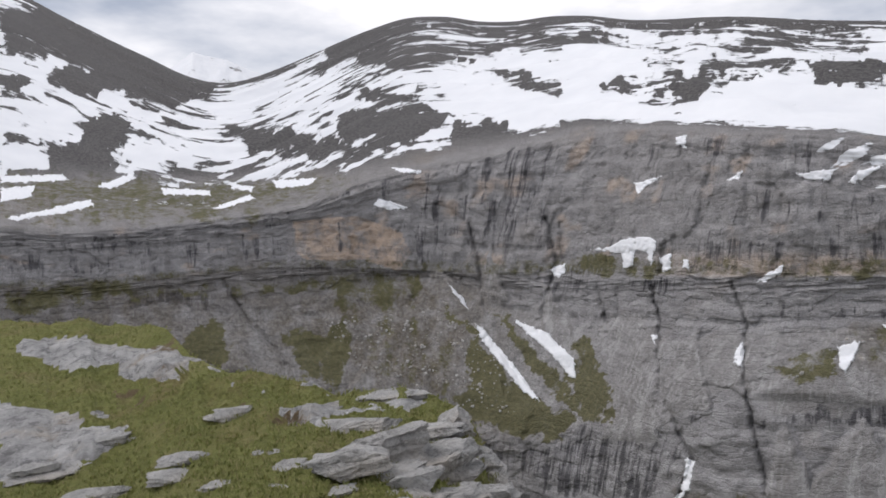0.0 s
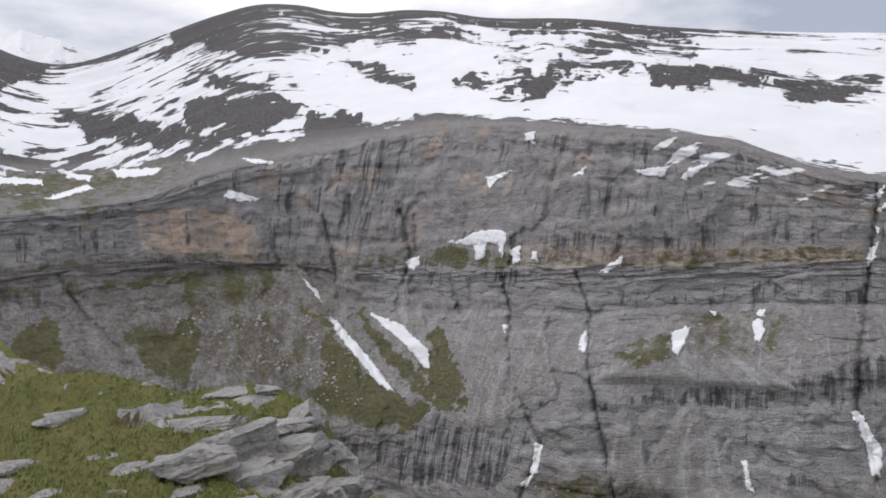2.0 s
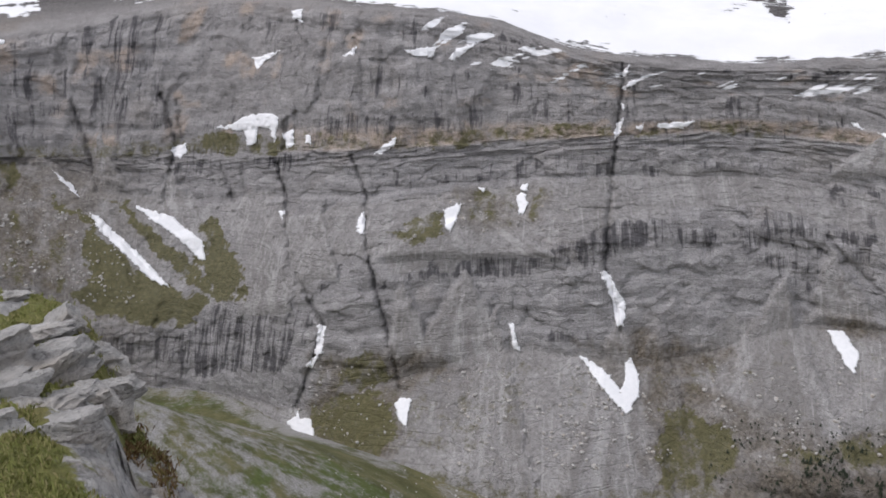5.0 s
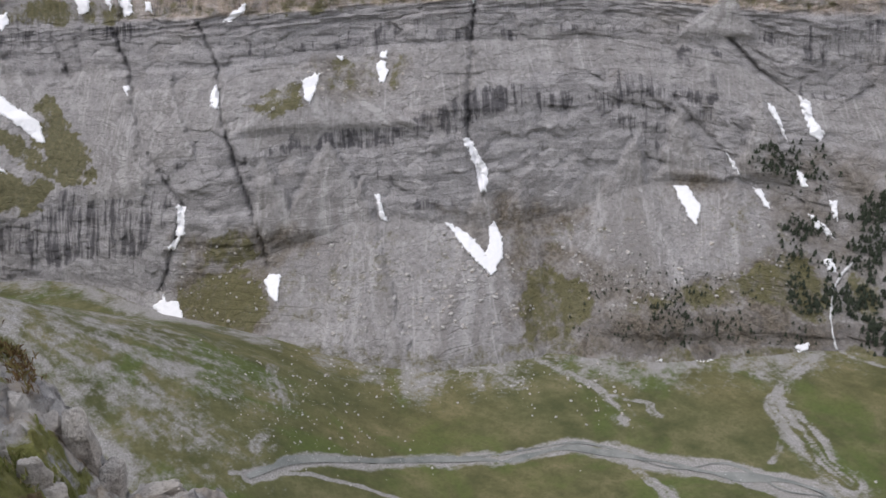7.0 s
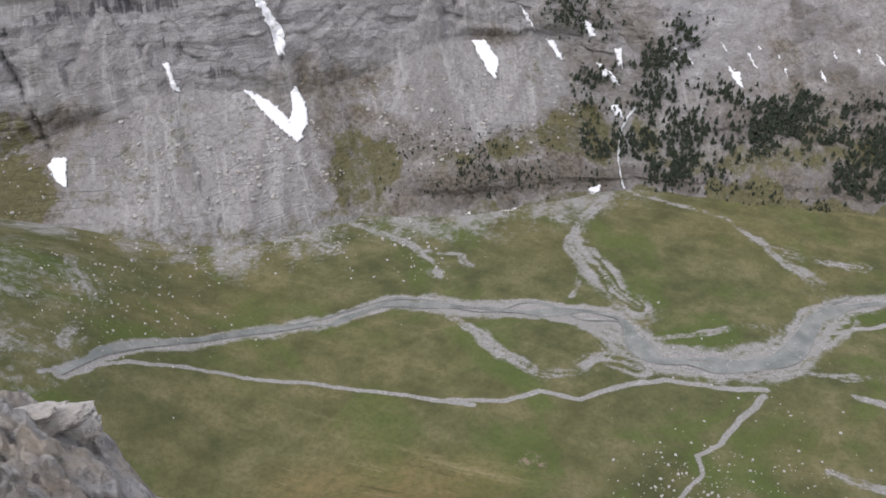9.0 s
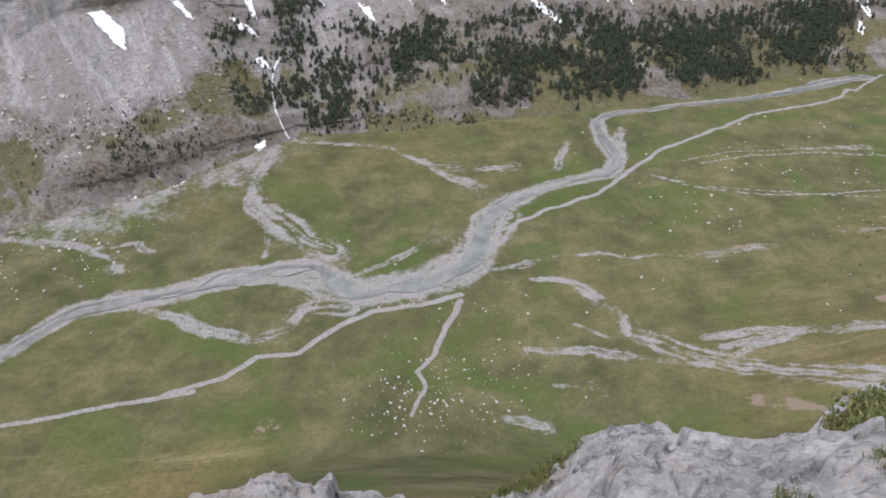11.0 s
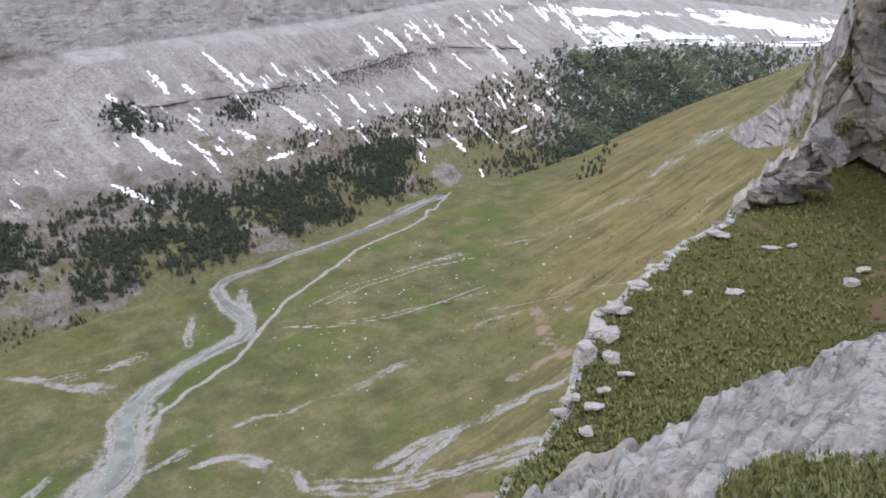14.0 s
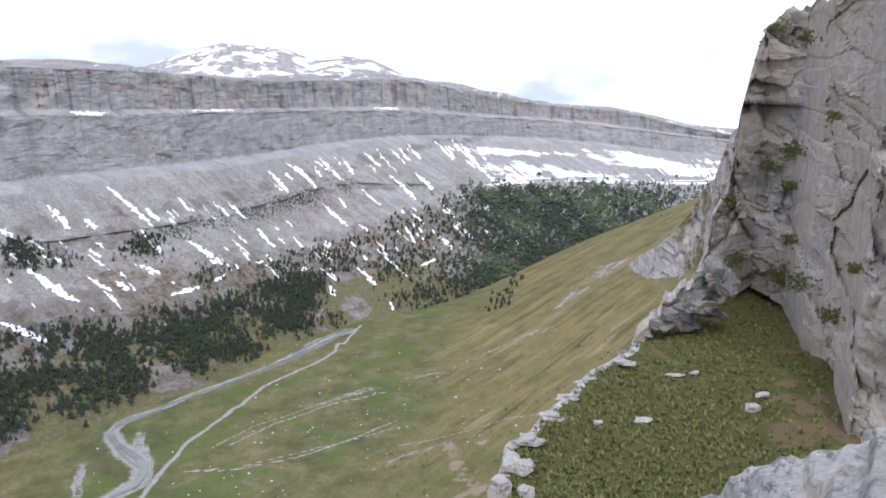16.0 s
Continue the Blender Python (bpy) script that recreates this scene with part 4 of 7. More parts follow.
push = (1.5 * fa_ + 0.9 * fb_ + 0.5 * fc_ - 0.8 * np.exp(-((ja_ / 0.06) ** 2)) - 0.5 * np.exp(-((jb_ / 0.10) ** 2))) * (1 - 0.3 * LOW) + 0.7 * (1 - LOW) * vnoise(WU / 60, bedz / 5.0, seed=16)
flute = 3.4 * (0.5 - np.abs(fbm(WU / 24, WB / 75, seed=11, octaves=3))) * (1 + 0.5 * LOW)
flute = flute + seg_weight(5, 6, 0.05) * (4.5 * (0.3 - np.abs(fbm(WU / 11, WB / 160, seed=17, octaves=3))))
rough = 1.8 * fbm(WU / 26, WB / 30, seed=21, octaves=4, gain=0.6)
tal = 1.5 * fbm(WU / 26 + 0.01 * WB, WB / 120, seed=31, octaves=4) + 0.7 * fbm(WU / 12, WB / 12, seed=33, octaves=2, gain=0.6)
SEG0 = SEG
SEG = SEG + 0.10 * fbm(WU / 22, WB / 60, seed=38, octaves=4)
low_band = seg_weight(1.03, 1.26, 0.05) * smooth(44, 52, WA + 3 * fbm(WU / 20, WB / 20, seed=39)) * (1 - smooth(106, 110, WA)) * smooth(-0.25, 0.15, fbm(WU / 40, WB / 60, seed=35) + 0.35 * (1 - smooth(62, 66, WA)))
mid_band = seg_weight(1.46, 1.80, 0.06) * smooth(66, 70, WA) * (1 - smooth(114, 120, WA)) * smooth(-0.5, 0.0, fbm(WU / 50, WB / 60, seed=36))
up_band = 0.95 * seg_weight(2.78, 3.04, 0.06) * smooth(76, 84, WA) * (1 - smooth(112, 116, WA)) * smooth(-0.35, 0.1, fbm(WU / 14, WB / 20, seed=37))
SEG = SEG0
bands = np.clip(low_band + mid_band + up_band, 0, 1)
cliff = np.clip(cliff + 0.8 * bands, 0, 1)
push = cliff * (push + flute + rough) + (1 - cliff) * tal * 1.6
push = push + 4.5 * bands * (seg_weight(1.14, 1.3, 0.03) + seg_weight(1.62, 1.78, 0.03) + seg_weight(2.95, 3.05, 0.03))
push = push * np.clip(WR / 620, 0.7, 1.6) + 5.0 * fan
up6 = seg_weight(6, 8)
WZ2 = WZ + up6 * smooth(0.0, 0.12, SEG - 6) * (1 - 0.75 * smooth(0.85, 1.0, SEG - 6)) * (16 * fbm(WU / 170, (WB - 290) / 60, seed=41, octaves=5) + 4 * vnoise(WU / 220, WB / 9, seed=42))
push = push * (1 - 0.8 * up6)


GULLY_W = 0.15 + 0.12 * vnoise(WA * 3, WE * 3, seed=9)
WARP_A = WA + 0.16 * fbm(WA * 1.4, WE * 1.4, seed=8, octaves=3)


def columns(pts, margin):
    xs = [p[0] for p in pts]
    return slice(int(np.searchsorted(az, min(xs) - margin)), int(np.searchsorted(az, max(xs) + margin)))


for course, depth in GULLIES:
    gd = np.full(WA.shape, 99.0)
    q = columns(pairs(course), 1.2)
    gd[:, q] = near_line(WARP_A[:, q], WE[:, q], pairs(course))[0]
    width = GULLY_W
    push = push - depth * np.exp(-((gd / np.clip(width, 0.08, 1)) ** 2)) * np.clip(WR / 620, 0.7, 2)
WR2 = WR - push
X = WR2 * np.sin(np.radians(WA))
Y = WR2 * np.cos(np.radians(WA))
P_WALL = np.stack([X, Y, WZ2], -1)

# covers: grass, scree, snow, ochre rock, water streaks
JIT_A = WA + 1.5 * fbm(WA * 0.9, WE * 0.9, seed=151, octaves=6, gain=0.62)
JIT_E = WE + 1.0 * fbm(WA * 0.9, WE * 0.9, seed=155, octaves=6, gain=0.62)


def zone(outline, soft):
    """1 inside an outline of bearings and height angles, with a ragged soft border."""
    pts = pairs(outline)
    q = columns(pts, 1.0 + 2 * soft)
    es = [p[1] for p in pts]
    hit = np.where((WE[:, q].max(1) > min(es) - 2) & (WE[:, q].min(1) < max(es) + 2))[0]
    out = np.zeros(WA.shape)
    if len(hit) == 0:
        return out
    box = (slice(hit[0], hit[-1] + 1), q)
    for ja, je in ((0, 0), (1, 0.3), (-1, -0.3), (0.3, -0.8), (-0.3, 0.8)):
        out[box] += inside(JIT_A[box] + soft * ja, JIT_E[box] + soft * je, pts) / 5.0
    return out


f_up = np.clip(SEG - 6, 0, 1)
n1 = fbm(WU / 26, (WB - 0.05 * WU) / 5.5, seed=51, octaves=6, gain=0.66)
n2 = fbm(WU / 130, WB / 50, seed=52, octaves=3)
n3 = fbm(WU / 9, WB / 40, seed=54, octaves=4)
west = 1 - smooth(-6, 6, WA)
slant = fbm((WU + 2.2 * WB) / 40, (WB - 0.12 * WU) / 5, seed=56, octaves=5, gain=0.62)
snow = 0.76 + 0.14 * n2 + (0.46 + 0.30 * west) * n1 + (0.16 + 0.36 * west) * slant - 0.08 * west
for outline, much in ROCKY_ZONES:
    snow = snow - zone(outline, 0.30) * (0.20 + 0.50 * much + 1.05 * (n1 + 0.6 * slant))
bench = (1 - smooth(1.2, 3.2, WE + 0.5 * n2)) * (1 - smooth(-6, 2, WA))
snow = snow - 0.48 * bench
snow = snow - 0.35 * smooth(0.9, 1.0, f_up) * (1 - smooth(20, 40, WA))
snow = snow + 0.25 * (1 - smooth(0.03, 0.3, f_up)) * smooth(8, 14, WA)
snow = snow - 0.30 * smooth(0.62, 0.8, f_up) * smooth(-2, 6, WA) * smooth(0.05, 0.4, vnoise(WU / 150, WB / 6.5, seed=58) + 0.8 * n1)
snow = snow * up6 * (1 - 0.6 * smooth(78, 86, WA)) - 0.8 * (1 - up6)
snowy_bench = smooth(112, 116, WA) * seg_weight(2.2, 4.0, 0.3)
snow = np.maximum(snow, snowy_bench * (0.47 + 0.14 * fbm(WU / 40, WB / 60, seed=57, octaves=4) + 0.62 * fbm(WU / 190, WB / 9, seed=59, octaves=3)))
snow = np.maximum(snow, smooth(84, 90, WA) * seg_weight(6.02, 7, 0.02) * (0.34 + 0.4 * n1))
snow = np.maximum(snow, seg_weight(5.55, 6.0, 0.15) * smooth(20, 28, WA) * (1 - smooth(52, 58, WA)) * (0.30 + 0.5 * n1 + 1.1 * fbm((WU - 1.2 * WB) / 10, (WB + 0.4 * WU) / 50, seed=157, octaves=4)))
lower = seg_weight(1, 2)
grass = (lower * (0.22 + 0.3 * n2 + 0.1 * n3) + bench * 0.55 * up6 + seg_weight(4.9, 5.12, 0.06) * 0.42 * (1 - LOW)
         + lower * LOW * (1 - smooth(1.2, 1.9, SEG)) * 0.55 * (1 - smooth(108, 116, WA)) + seg_weight(0.2, 1.16, 0.06) * (0.35 + 0.55 * LOW))
for outline, much in GRASS_PATCHES:
    grass = np.maximum(grass, zone(outline, 0.22) * (much + 0.4 * n3 + 0.2 * n2))
scree = seg_weight(1, 2, 0.12, SEG_J) * (1.0 - 0.35 * LOW * smooth(-0.2, 0.3, n2)) + seg_weight(3, 4, 0.12, SEG_J) * (0.72 + 0.4 * n2) + LOW * seg_weight(2, 4) * 0.75
scree = np.maximum(scree, seg_weight(3.0, 3.95) * (1 - smooth(6, 14, WA)) * smooth(-14, -8, WA))
scree = np.maximum(scree, fan)
streak = cliff * (0.30 + 0.55 * np.clip(fbm(WU / 34, WB / 17, seed=61, octaves=4), -0.6, 0.7))
streak = streak + 0.30 * seg_weight(5, 6, 0.1) * (1 - LOW) * np.clip(fbm(WU / 16, WB / 60, seed=68, octaves=3) + 0.1, 0, 1)
streak = np.clip(streak + 0.2 * LOW * seg_weight(5, 6, 0.05) - 0.45 * LOW * seg_weight(4, 5, 0.05), 0, 1) * (1 - 0.3 * LOW)
for outline, much in DARK_ZONES:
    streak = np.maximum(streak, zone(outline, 0.30) * np.clip(0.22 + 0.56 * much + 0.4 * n3 + 0.25 * n2, 0, 0.8))
# darker along each gully course, the deeper the gully the darker
dark_cover = np.zeros_like(WR)
DARK_W = 0.10 + 0.10 * np.clip(fbm(WA * 2, WE * 1.2, seed=10), 0, 1)
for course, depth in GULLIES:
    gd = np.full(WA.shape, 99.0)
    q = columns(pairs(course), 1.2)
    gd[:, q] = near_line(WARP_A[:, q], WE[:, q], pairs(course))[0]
    dark_cover = np.maximum(dark_cover, np.exp(-((gd / DARK_W) ** 2)) * min(0.9, depth / 4.5))
ochre = np.where(inside(WA + 0.4 * n3, WE + 0.15 * n1, pairs(ORANGE)), 0.9, 0.0)
ochre = np.maximum(ochre, 0.55 * smooth(0.25, 0.55, fbm(WU / 25, WB / 18, seed=63)) * seg_weight(5, 6))
ochre = np.maximum(ochre, 0.6 * seg_weight(4.9, 5.12, 0.05) * smooth(12, 20, WA) * (1 - LOW))
brown = (lower * smooth(-0.9, -0.1, n2 + 0.4 * n3 + 0.5 - 0.9 * (SEG - 1)) + 0.5 * seg_weight(1.8, 3.6, 0.2) * smooth(-0.3, 0.3, n2 + 0.5 * n3)) * LOW * (1 - smooth(112, 122, WA))
for outline, much in BROWN_SLOPES:
    brown = np.maximum(brown, zone(outline, 0.5) * (1.2 * much + 0.3 * n2 + 0.2 * n3))
for outline, much in BAND_ZONES:
    bands = np.maximum(bands, zone(outline, 0.15) * (0.55 + 0.6 * much * smooth(-0.3, 0.3, n3)))
brown = np.maximum(brown, (0.6 + 0.5 * n2) * (1 - smooth(0, 9, WA)) * seg_weight(2, 5))
# dark on the rock bands too, broken by noise
dark_cover = np.maximum(dark_cover, bands * (0.55 + 0.6 * fbm(WU / 8, WB / 20, seed=66)))
dark_cover = np.clip(dark_cover, 0, 1)
grass = grass * (1 - bands)
scree = scree * (1 - bands)
brown = np.maximum(brown, 0.7 * bands)
# upper tier lightened along the far wall, in place of haze
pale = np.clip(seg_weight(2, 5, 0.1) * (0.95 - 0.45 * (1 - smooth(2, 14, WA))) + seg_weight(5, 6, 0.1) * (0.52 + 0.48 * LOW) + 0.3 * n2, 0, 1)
# mask of the haze that is put into the rock colour
haze_pale_c = LOW * (0.75 + 0.25 * seg_weight(4, 5, 0.05) - 0.05 * seg_weight(5, 6, 0.05) + 0.3 * n2)
high = seg_weight(6.04, 8, 0.04) * (1 - 0.9 * np.clip(1.3 * bench, 0, 1)) * (1 - LOW)
covers = dict(high=high, ray=ray, pale=pale, column=LOW * seg_weight(5, 6, 0.04) + 0.35 * LOW * seg_weight(4, 5, 0.04), haze_pale=np.clip(haze_pale_c, 0, 1), grass=grass, scree=scree, snow=snow, ochre=ochre, streak=streak, dark_cover=dark_cover, brown=brown)
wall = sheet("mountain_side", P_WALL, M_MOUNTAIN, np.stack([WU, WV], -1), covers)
tagged(wall, "layered grey limestone mountain side with scree, ledges and snowfields", "mountain", kind="structure")


RAD = np.hypot(P_WALL[..., 0], P_WALL[..., 1])
ELM = np.maximum.accumulate(np.degrees(np.arctan2(P_WALL[..., 2], RAD)), 0)


def on_wall(a, e, lift=0.0):
    """The place on the mountain side at a bearing and height angle, lifted towards the ledge."""
    c = (a - az[0]) / (az[1] - az[0])
    c0 = int(min(max(c, 0), len(az) - 2))
    rr = zz = 0.0
    for k, w in ((c0, 1 - (c - c0)), (c0 + 1, c - c0)):
        col = ELM[:, k]
        i = int(min(max(np.searchsorted(col, e) - 1, 0), len(col) - 2))
        f = min(max((e - col[i]) / (col[i + 1] - col[i] + 1e-9), 0), 1)
        rr += w * (RAD[i, k] * (1 - f) + RAD[i + 1, k] * f)
        zz += w * (P_WALL[i, k, 2] * (1 - f) + P_WALL[i + 1, k, 2] * f)
    q = 1 - lift / math.hypot(rr, zz)
    return Vector((rr * q * math.sin(radians(a)), rr * q * math.cos(radians(a)), zz * q))


# ---------------------------------------------------------------- snow patches
def snow_material():
    s = Shade("settled_snow", 0.7, 0.3)
    obj = s.coords("Object")
    n = s.noise(obj, 0.35, 6.0, 0.65)
    col = s.ramp(n, (0.3, (0.80, 0.81, 0.83)), (0.6, (0.88, 0.885, 0.90)))
    col = s.mix(s.span(s.noise(obj, 2.0, 4.0, 0.7), 0.62, 0.8, 0.0, 0.3), col, (0.45, 0.42, 0.38))
    return s.done(col, n, 0.4, 0.6)


M_SNOW = snow_material()


def snow_patch(test, a0, a1, e0, e1, label, cell=0.042):
    """A sheet of old snow lying on the slope wherever test() says so."""
    ga, ge = np.arange(a0, a1 + cell, cell), np.arange(e0, e1 + cell, cell)
    A, E = np.meshgrid(ga, ge)
    keep = test(A, E)
    ids, verts, faces = {}, [], []
    for i in range(len(ge) - 1):
        for j in range(len(ga) - 1):
            if keep[i, j]:
                f = []
                for ii, jj in ((i, j), (i, j + 1), (i + 1, j + 1), (i + 1, j)):
                    if (ii, jj) not in ids:
                        inner = 0 < ii < len(ge) - 1 and 0 < jj < len(ga) - 1 and keep[ii - 1, jj] and keep[ii, jj - 1] and keep[ii - 1, jj - 1] and keep[ii, jj]
                        ids[ii, jj] = len(verts)
                        verts.append(on_wall(ga[jj], ge[ii], 1.4 if inner else 0.5))
                    f.append(ids[ii, jj])
                faces.append(f)
    if not faces:
        return None
    mid = sum(verts, Vector()) / len(verts)
    ob = new("snow_patch", raw_mesh("snow_patch", [v - mid for v in verts], faces, M_SNOW))
    ob.location = mid
    return tagged(ob, label, "snow", "snow patches on the mountain side")


for outline in SNOW_OUTLINES:
    poly = np.array(pairs(outline))

    def test(A, E, poly=poly):
        wa = 0.17 * fbm(A * 5, E * 5, seed=81, octaves=4, gain=0.65)
        we = 0.17 * fbm(A * 5, E * 5, seed=84, octaves=4, gain=0.65)
        return inside(A + wa, E + we, poly)

    snow_patch(test, poly[:, 0].min() - 0.1, poly[:, 0].max() + 0.1, poly[:, 1].min() - 0.1, poly[:, 1].max() + 0.1,
               "white patch of old snow on a rock ledge")
rg = random.Random(77)
MORE_STREAKS = []
for lo_a, hi_a, top_e, slope_e, spread_e, many, longest in STREAK_FIELDS:   # small ones strewn along the slopes
    for _ in range(int(0.75 * many)):
        a = rg.uniform(lo_a, hi_a)
        e = top_e + slope_e * (a - lo_a) - abs(rg.gauss(0, spread_e))
        long_s = longest * (0.3 + 0.9 * rg.random() ** 2)
        MORE_STREAKS.append((a, e, a + long_s * rg.uniform(0.55, 0.9), e - long_s * rg.uniform(0.6, 0.9), rg.uniform(0.10, 0.24)))
for sa, se, ta, te, width in SNOW_STREAKS + tuple(MORE_STREAKS):

    def test(A, E, line=((sa, se), (ta, te)), width=width):
        d, w = near_line(A + 0.12 * fbm(A * 5, E * 5, seed=86, octaves=3), E + 0.12 * fbm(A * 5, E * 5, seed=88, octaves=3), line)
        return d < 0.55 * width * (0.25 + 0.3 * w + 0.35 * np.sin(math.pi * w)) * (0.8 + 0.7 * vnoise(A * 6, E * 6, seed=89))

    snow_patch(test, min(sa, ta) - width, max(sa, ta) + width, min(se, te) - width, max(se, te) + width,
               "long narrow streak of snow on a scree slope")

# ---------------------------------------------------------------- valley floor and near slope
AXIS = radians(120.0)


def valley_height(x, y):
    s = x * math.sin(AXIS) + y * math.cos(AXIS)
    n = x * math.sin(AXIS + math.pi / 2) + y * math.cos(AXIS + math.pi / 2)
    z = -219.5 - 0.015 * s
    z = z + 0.43 * 30 * np.logaddexp(0, (n + 75) / 30) * smooth(-150, 120, s)
    over = np.clip(s - 640, 0, None)
    z = z - 0.00022 * over**2
    r = np.hypot(x, y)
    ax, ay = 330 * math.sin(radians(3)), 330 * math.cos(radians(3))
    cone = -121 - 0.60 * np.hypot(x - ax, y - ay)
    z = np.logaddexp(z / 8, cone / 8) * 8
    hill = -35 - 1.02 * np.clip(r - 18, 0, None)
    return np.logaddexp(z / 6, hill / 6) * 6 + 1.0 * fbm(x / 60, y / 60, seed=71) + 0.25 * fbm(x / 9, y / 9, seed=72)


RIVER = "89,246,3.6 117,254,5.5 170,250,6.6 199,237,6.7 204,233,6.1 217,230,6.9 237,223,8.3 250,208,8.3 266,183,9.5 282,166,9.6 293,147,10.9 300,132,12.1 291,118,13.6 285,104,15.2 294,91,16.6 306,75,17.4 326,62,16.8 345,60,14.8 369,61,12.0 391,54,10.3 415,38,8.4 435,13,7.9 446,-1,8.1 466,-2,8.4 499,10,8.8 523,15,7.4 536,8,5.6 553,-16,4.3 569,-40,4.5 585,-72,4.6 615,-115,4.8 651,-160,5.1 675,-189,5.4 626,-125,4.4 653,-151,4.6 678,-188,4.8"
GRAVEL = (   # course with width in metres, share of cover
    ("250,197,6.9 247,176,7.0 242,157,7.1 242,138,7.3 250,128,7.7 264,127,8.2 270,121,8.6 272,108,8.9", 1.0),
    ("279,161,7.6 286,139,8.8 281,120,9.8 280,103,10.8", 1.0),
    ("282,103,12.1 291,84,11.3 305,69,10.7 324,59,10.2 351,56,9.8 375,51,9.2", 1.0),
    ("297,114,3.1 311,102,3.8 335,88,4.7 343,75,5.4", 0.9),
    ("431,207,4.3 404,206,6.5 370,195,8.4 350,183,10.3 336,166,12.0 320,145,13.4 316,130,15.1", 1.0),
    ("364,195,11.4 345,189,8.3 331,170,5.4 302,161,2.6", 0.85),
    ("434,200,3.0 435,170,4.0 441,138,5.1 427,112,5.9 426,87,6.9 438,60,8.0", 0.9),
    ("431,117,5.7 412,91,7.5 404,72,9.3 393,70,11.1", 0.8),
    ("280,294,2.6 283,270,4.3 286,247,5.8 281,231,7.3 274,220,8.7", 0.85),
    ("287,245,4.2 299,226,3.9 291,217,3.4", 0.8),
    ("319,27,4.4 322,9,5.5 312,-3,6.4 300,-14,7.2 288,-18,7.9 282,-34,8.8 273,-56,9.6 269,-81,10.4 261,-112,11.3", 1.0),
    ("266,23,3.9 270,-4,5.1 268,-27,6.2 271,-52,7.4", 0.95),
    ("290,8,1.8 283,-8,2.3", 0.9),
    ("291,-51,4.2 295,-62,4.5 303,-81,4.9 297,-93,5.2 301,-121,5.6", 0.9),
    ("275,-60,3.4 289,-70,4.2 299,-85,4.9", 0.9),
    ("285,-58,6.5 295,-76,6.6 300,-93,6.7 305,-116,6.9 305,-136,7.0 310,-157,7.1", 0.9),
    ("478,32,6.0 456,33,5.4 441,33,4.8", 0.85),
    ("512,-3,7.2 484,-2,7.8 460,-5,8.3", 0.9),
    ("513,-122,4.6 524,-158,5.1 527,-193,5.5 522,-217,5.9 529,-254,6.4 530,-289,6.8 503,-308,7.0", 0.75),
    ("324,48,3.2 330,35,3.4 345,20,3.6 352,-11,3.8 361,-50,4.0 377,-84,4.3", 0.85),
    ("364,-49,4.9 373,-70,6.0 381,-87,7.3", 0.75),
    ("401,-122,3.1 405,-144,3.4 399,-169,3.6 379,-181,3.8", 0.75),
    ("559,-332,10.9 575,-366,17.7 603,-417,25.6", 0.8),
    ("559,-424,23.2 571,-462,30.3 617,-525,39.8", 0.8),
    ("222,27,6.1 223,16,7.6 221,9,9.1", 0.7),
    ("244,8,3.7 247,-8,3.2 243,-12,2.6", 0.6),
    ("65,294,16.5 71,278,17.0 81,260,17.5 90,245,18.2", 0.6),
    ("136,328,16.3 121,287,13.2 99,259,10.8", 0.6),
    ("237,310,18.1 252,298,16.3 253,281,14.1", 0.7),
    ("272,307,3.0 288,285,5.5 286,253,7.6 280,227,9.6", 0.65),
    ("401,390,4.9 355,319,4.2 334,315,4.1", 0.6),
)
PATHS = (
    ("83,248,2.3 113,247,2.6 134,239,2.8 145,231,2.9 168,207,3.1 188,177,3.2 205,147,3.3 201,156,3.4 217,139,3.6 231,131,3.8 238,116,3.9 258,106,4.2 274,96,4.4 283,77,4.6 297,59,4.9", 1),
    ("337,53,4.0 359,53,3.9 386,34,3.9 417,5,3.9 446,-9,3.9 487,-29,3.9 524,-58,3.9 565,-90,3.9 598,-136,3.9 622,-160,3.7 640,-166,3.5 639,-172,3.2 687,-201,3.0", 1),
    ("292,58,4.2 271,61,3.7 252,61,3.2 240,65,2.8 231,59,2.4 215,60,2.0", 1),
    ("474,-53,1.7 496,-85,1.9 510,-128,2.2 513,-167,2.4", 0.8),
    ("448,-23,1.6 441,-46,1.7 440,-87,1.9 458,-156,2.1", 0.8),
    ("448,-24,2.0 443,-55,1.9 447,-99,1.8 448,-151,1.7", 0.7),
    ("477,-45,2.1 496,-70,2.0 514,-118,1.9", 0.7),
    ("424,-140,2.0 408,-174,2.1 395,-205,2.2 373,-222,2.3", 0.7),
    ("233,305,1.8 256,303,1.8 284,305,1.9 289,291,1.9", 0.6),
)
EARTH = (
    ("327,-130,13.2 331,-142,11.1 331,-152,8.8", 0.9),
    ("246,-70,13.4 243,-79,12.0 242,-85,10.7", 0.8),
    ("375,-67,5.7 380,-81,5.1", 0.8),
    ("397,-166,9.3 331,-153,16.9", 0.8),
    ("191,119,15.3 197,111,10.2", 0.6),
    ("534,209,14.9 493,184,18.5", 0.6),
)


def triples(text):
    return np.array([[float(v) for v in p.split(",")] for p in text.split()])


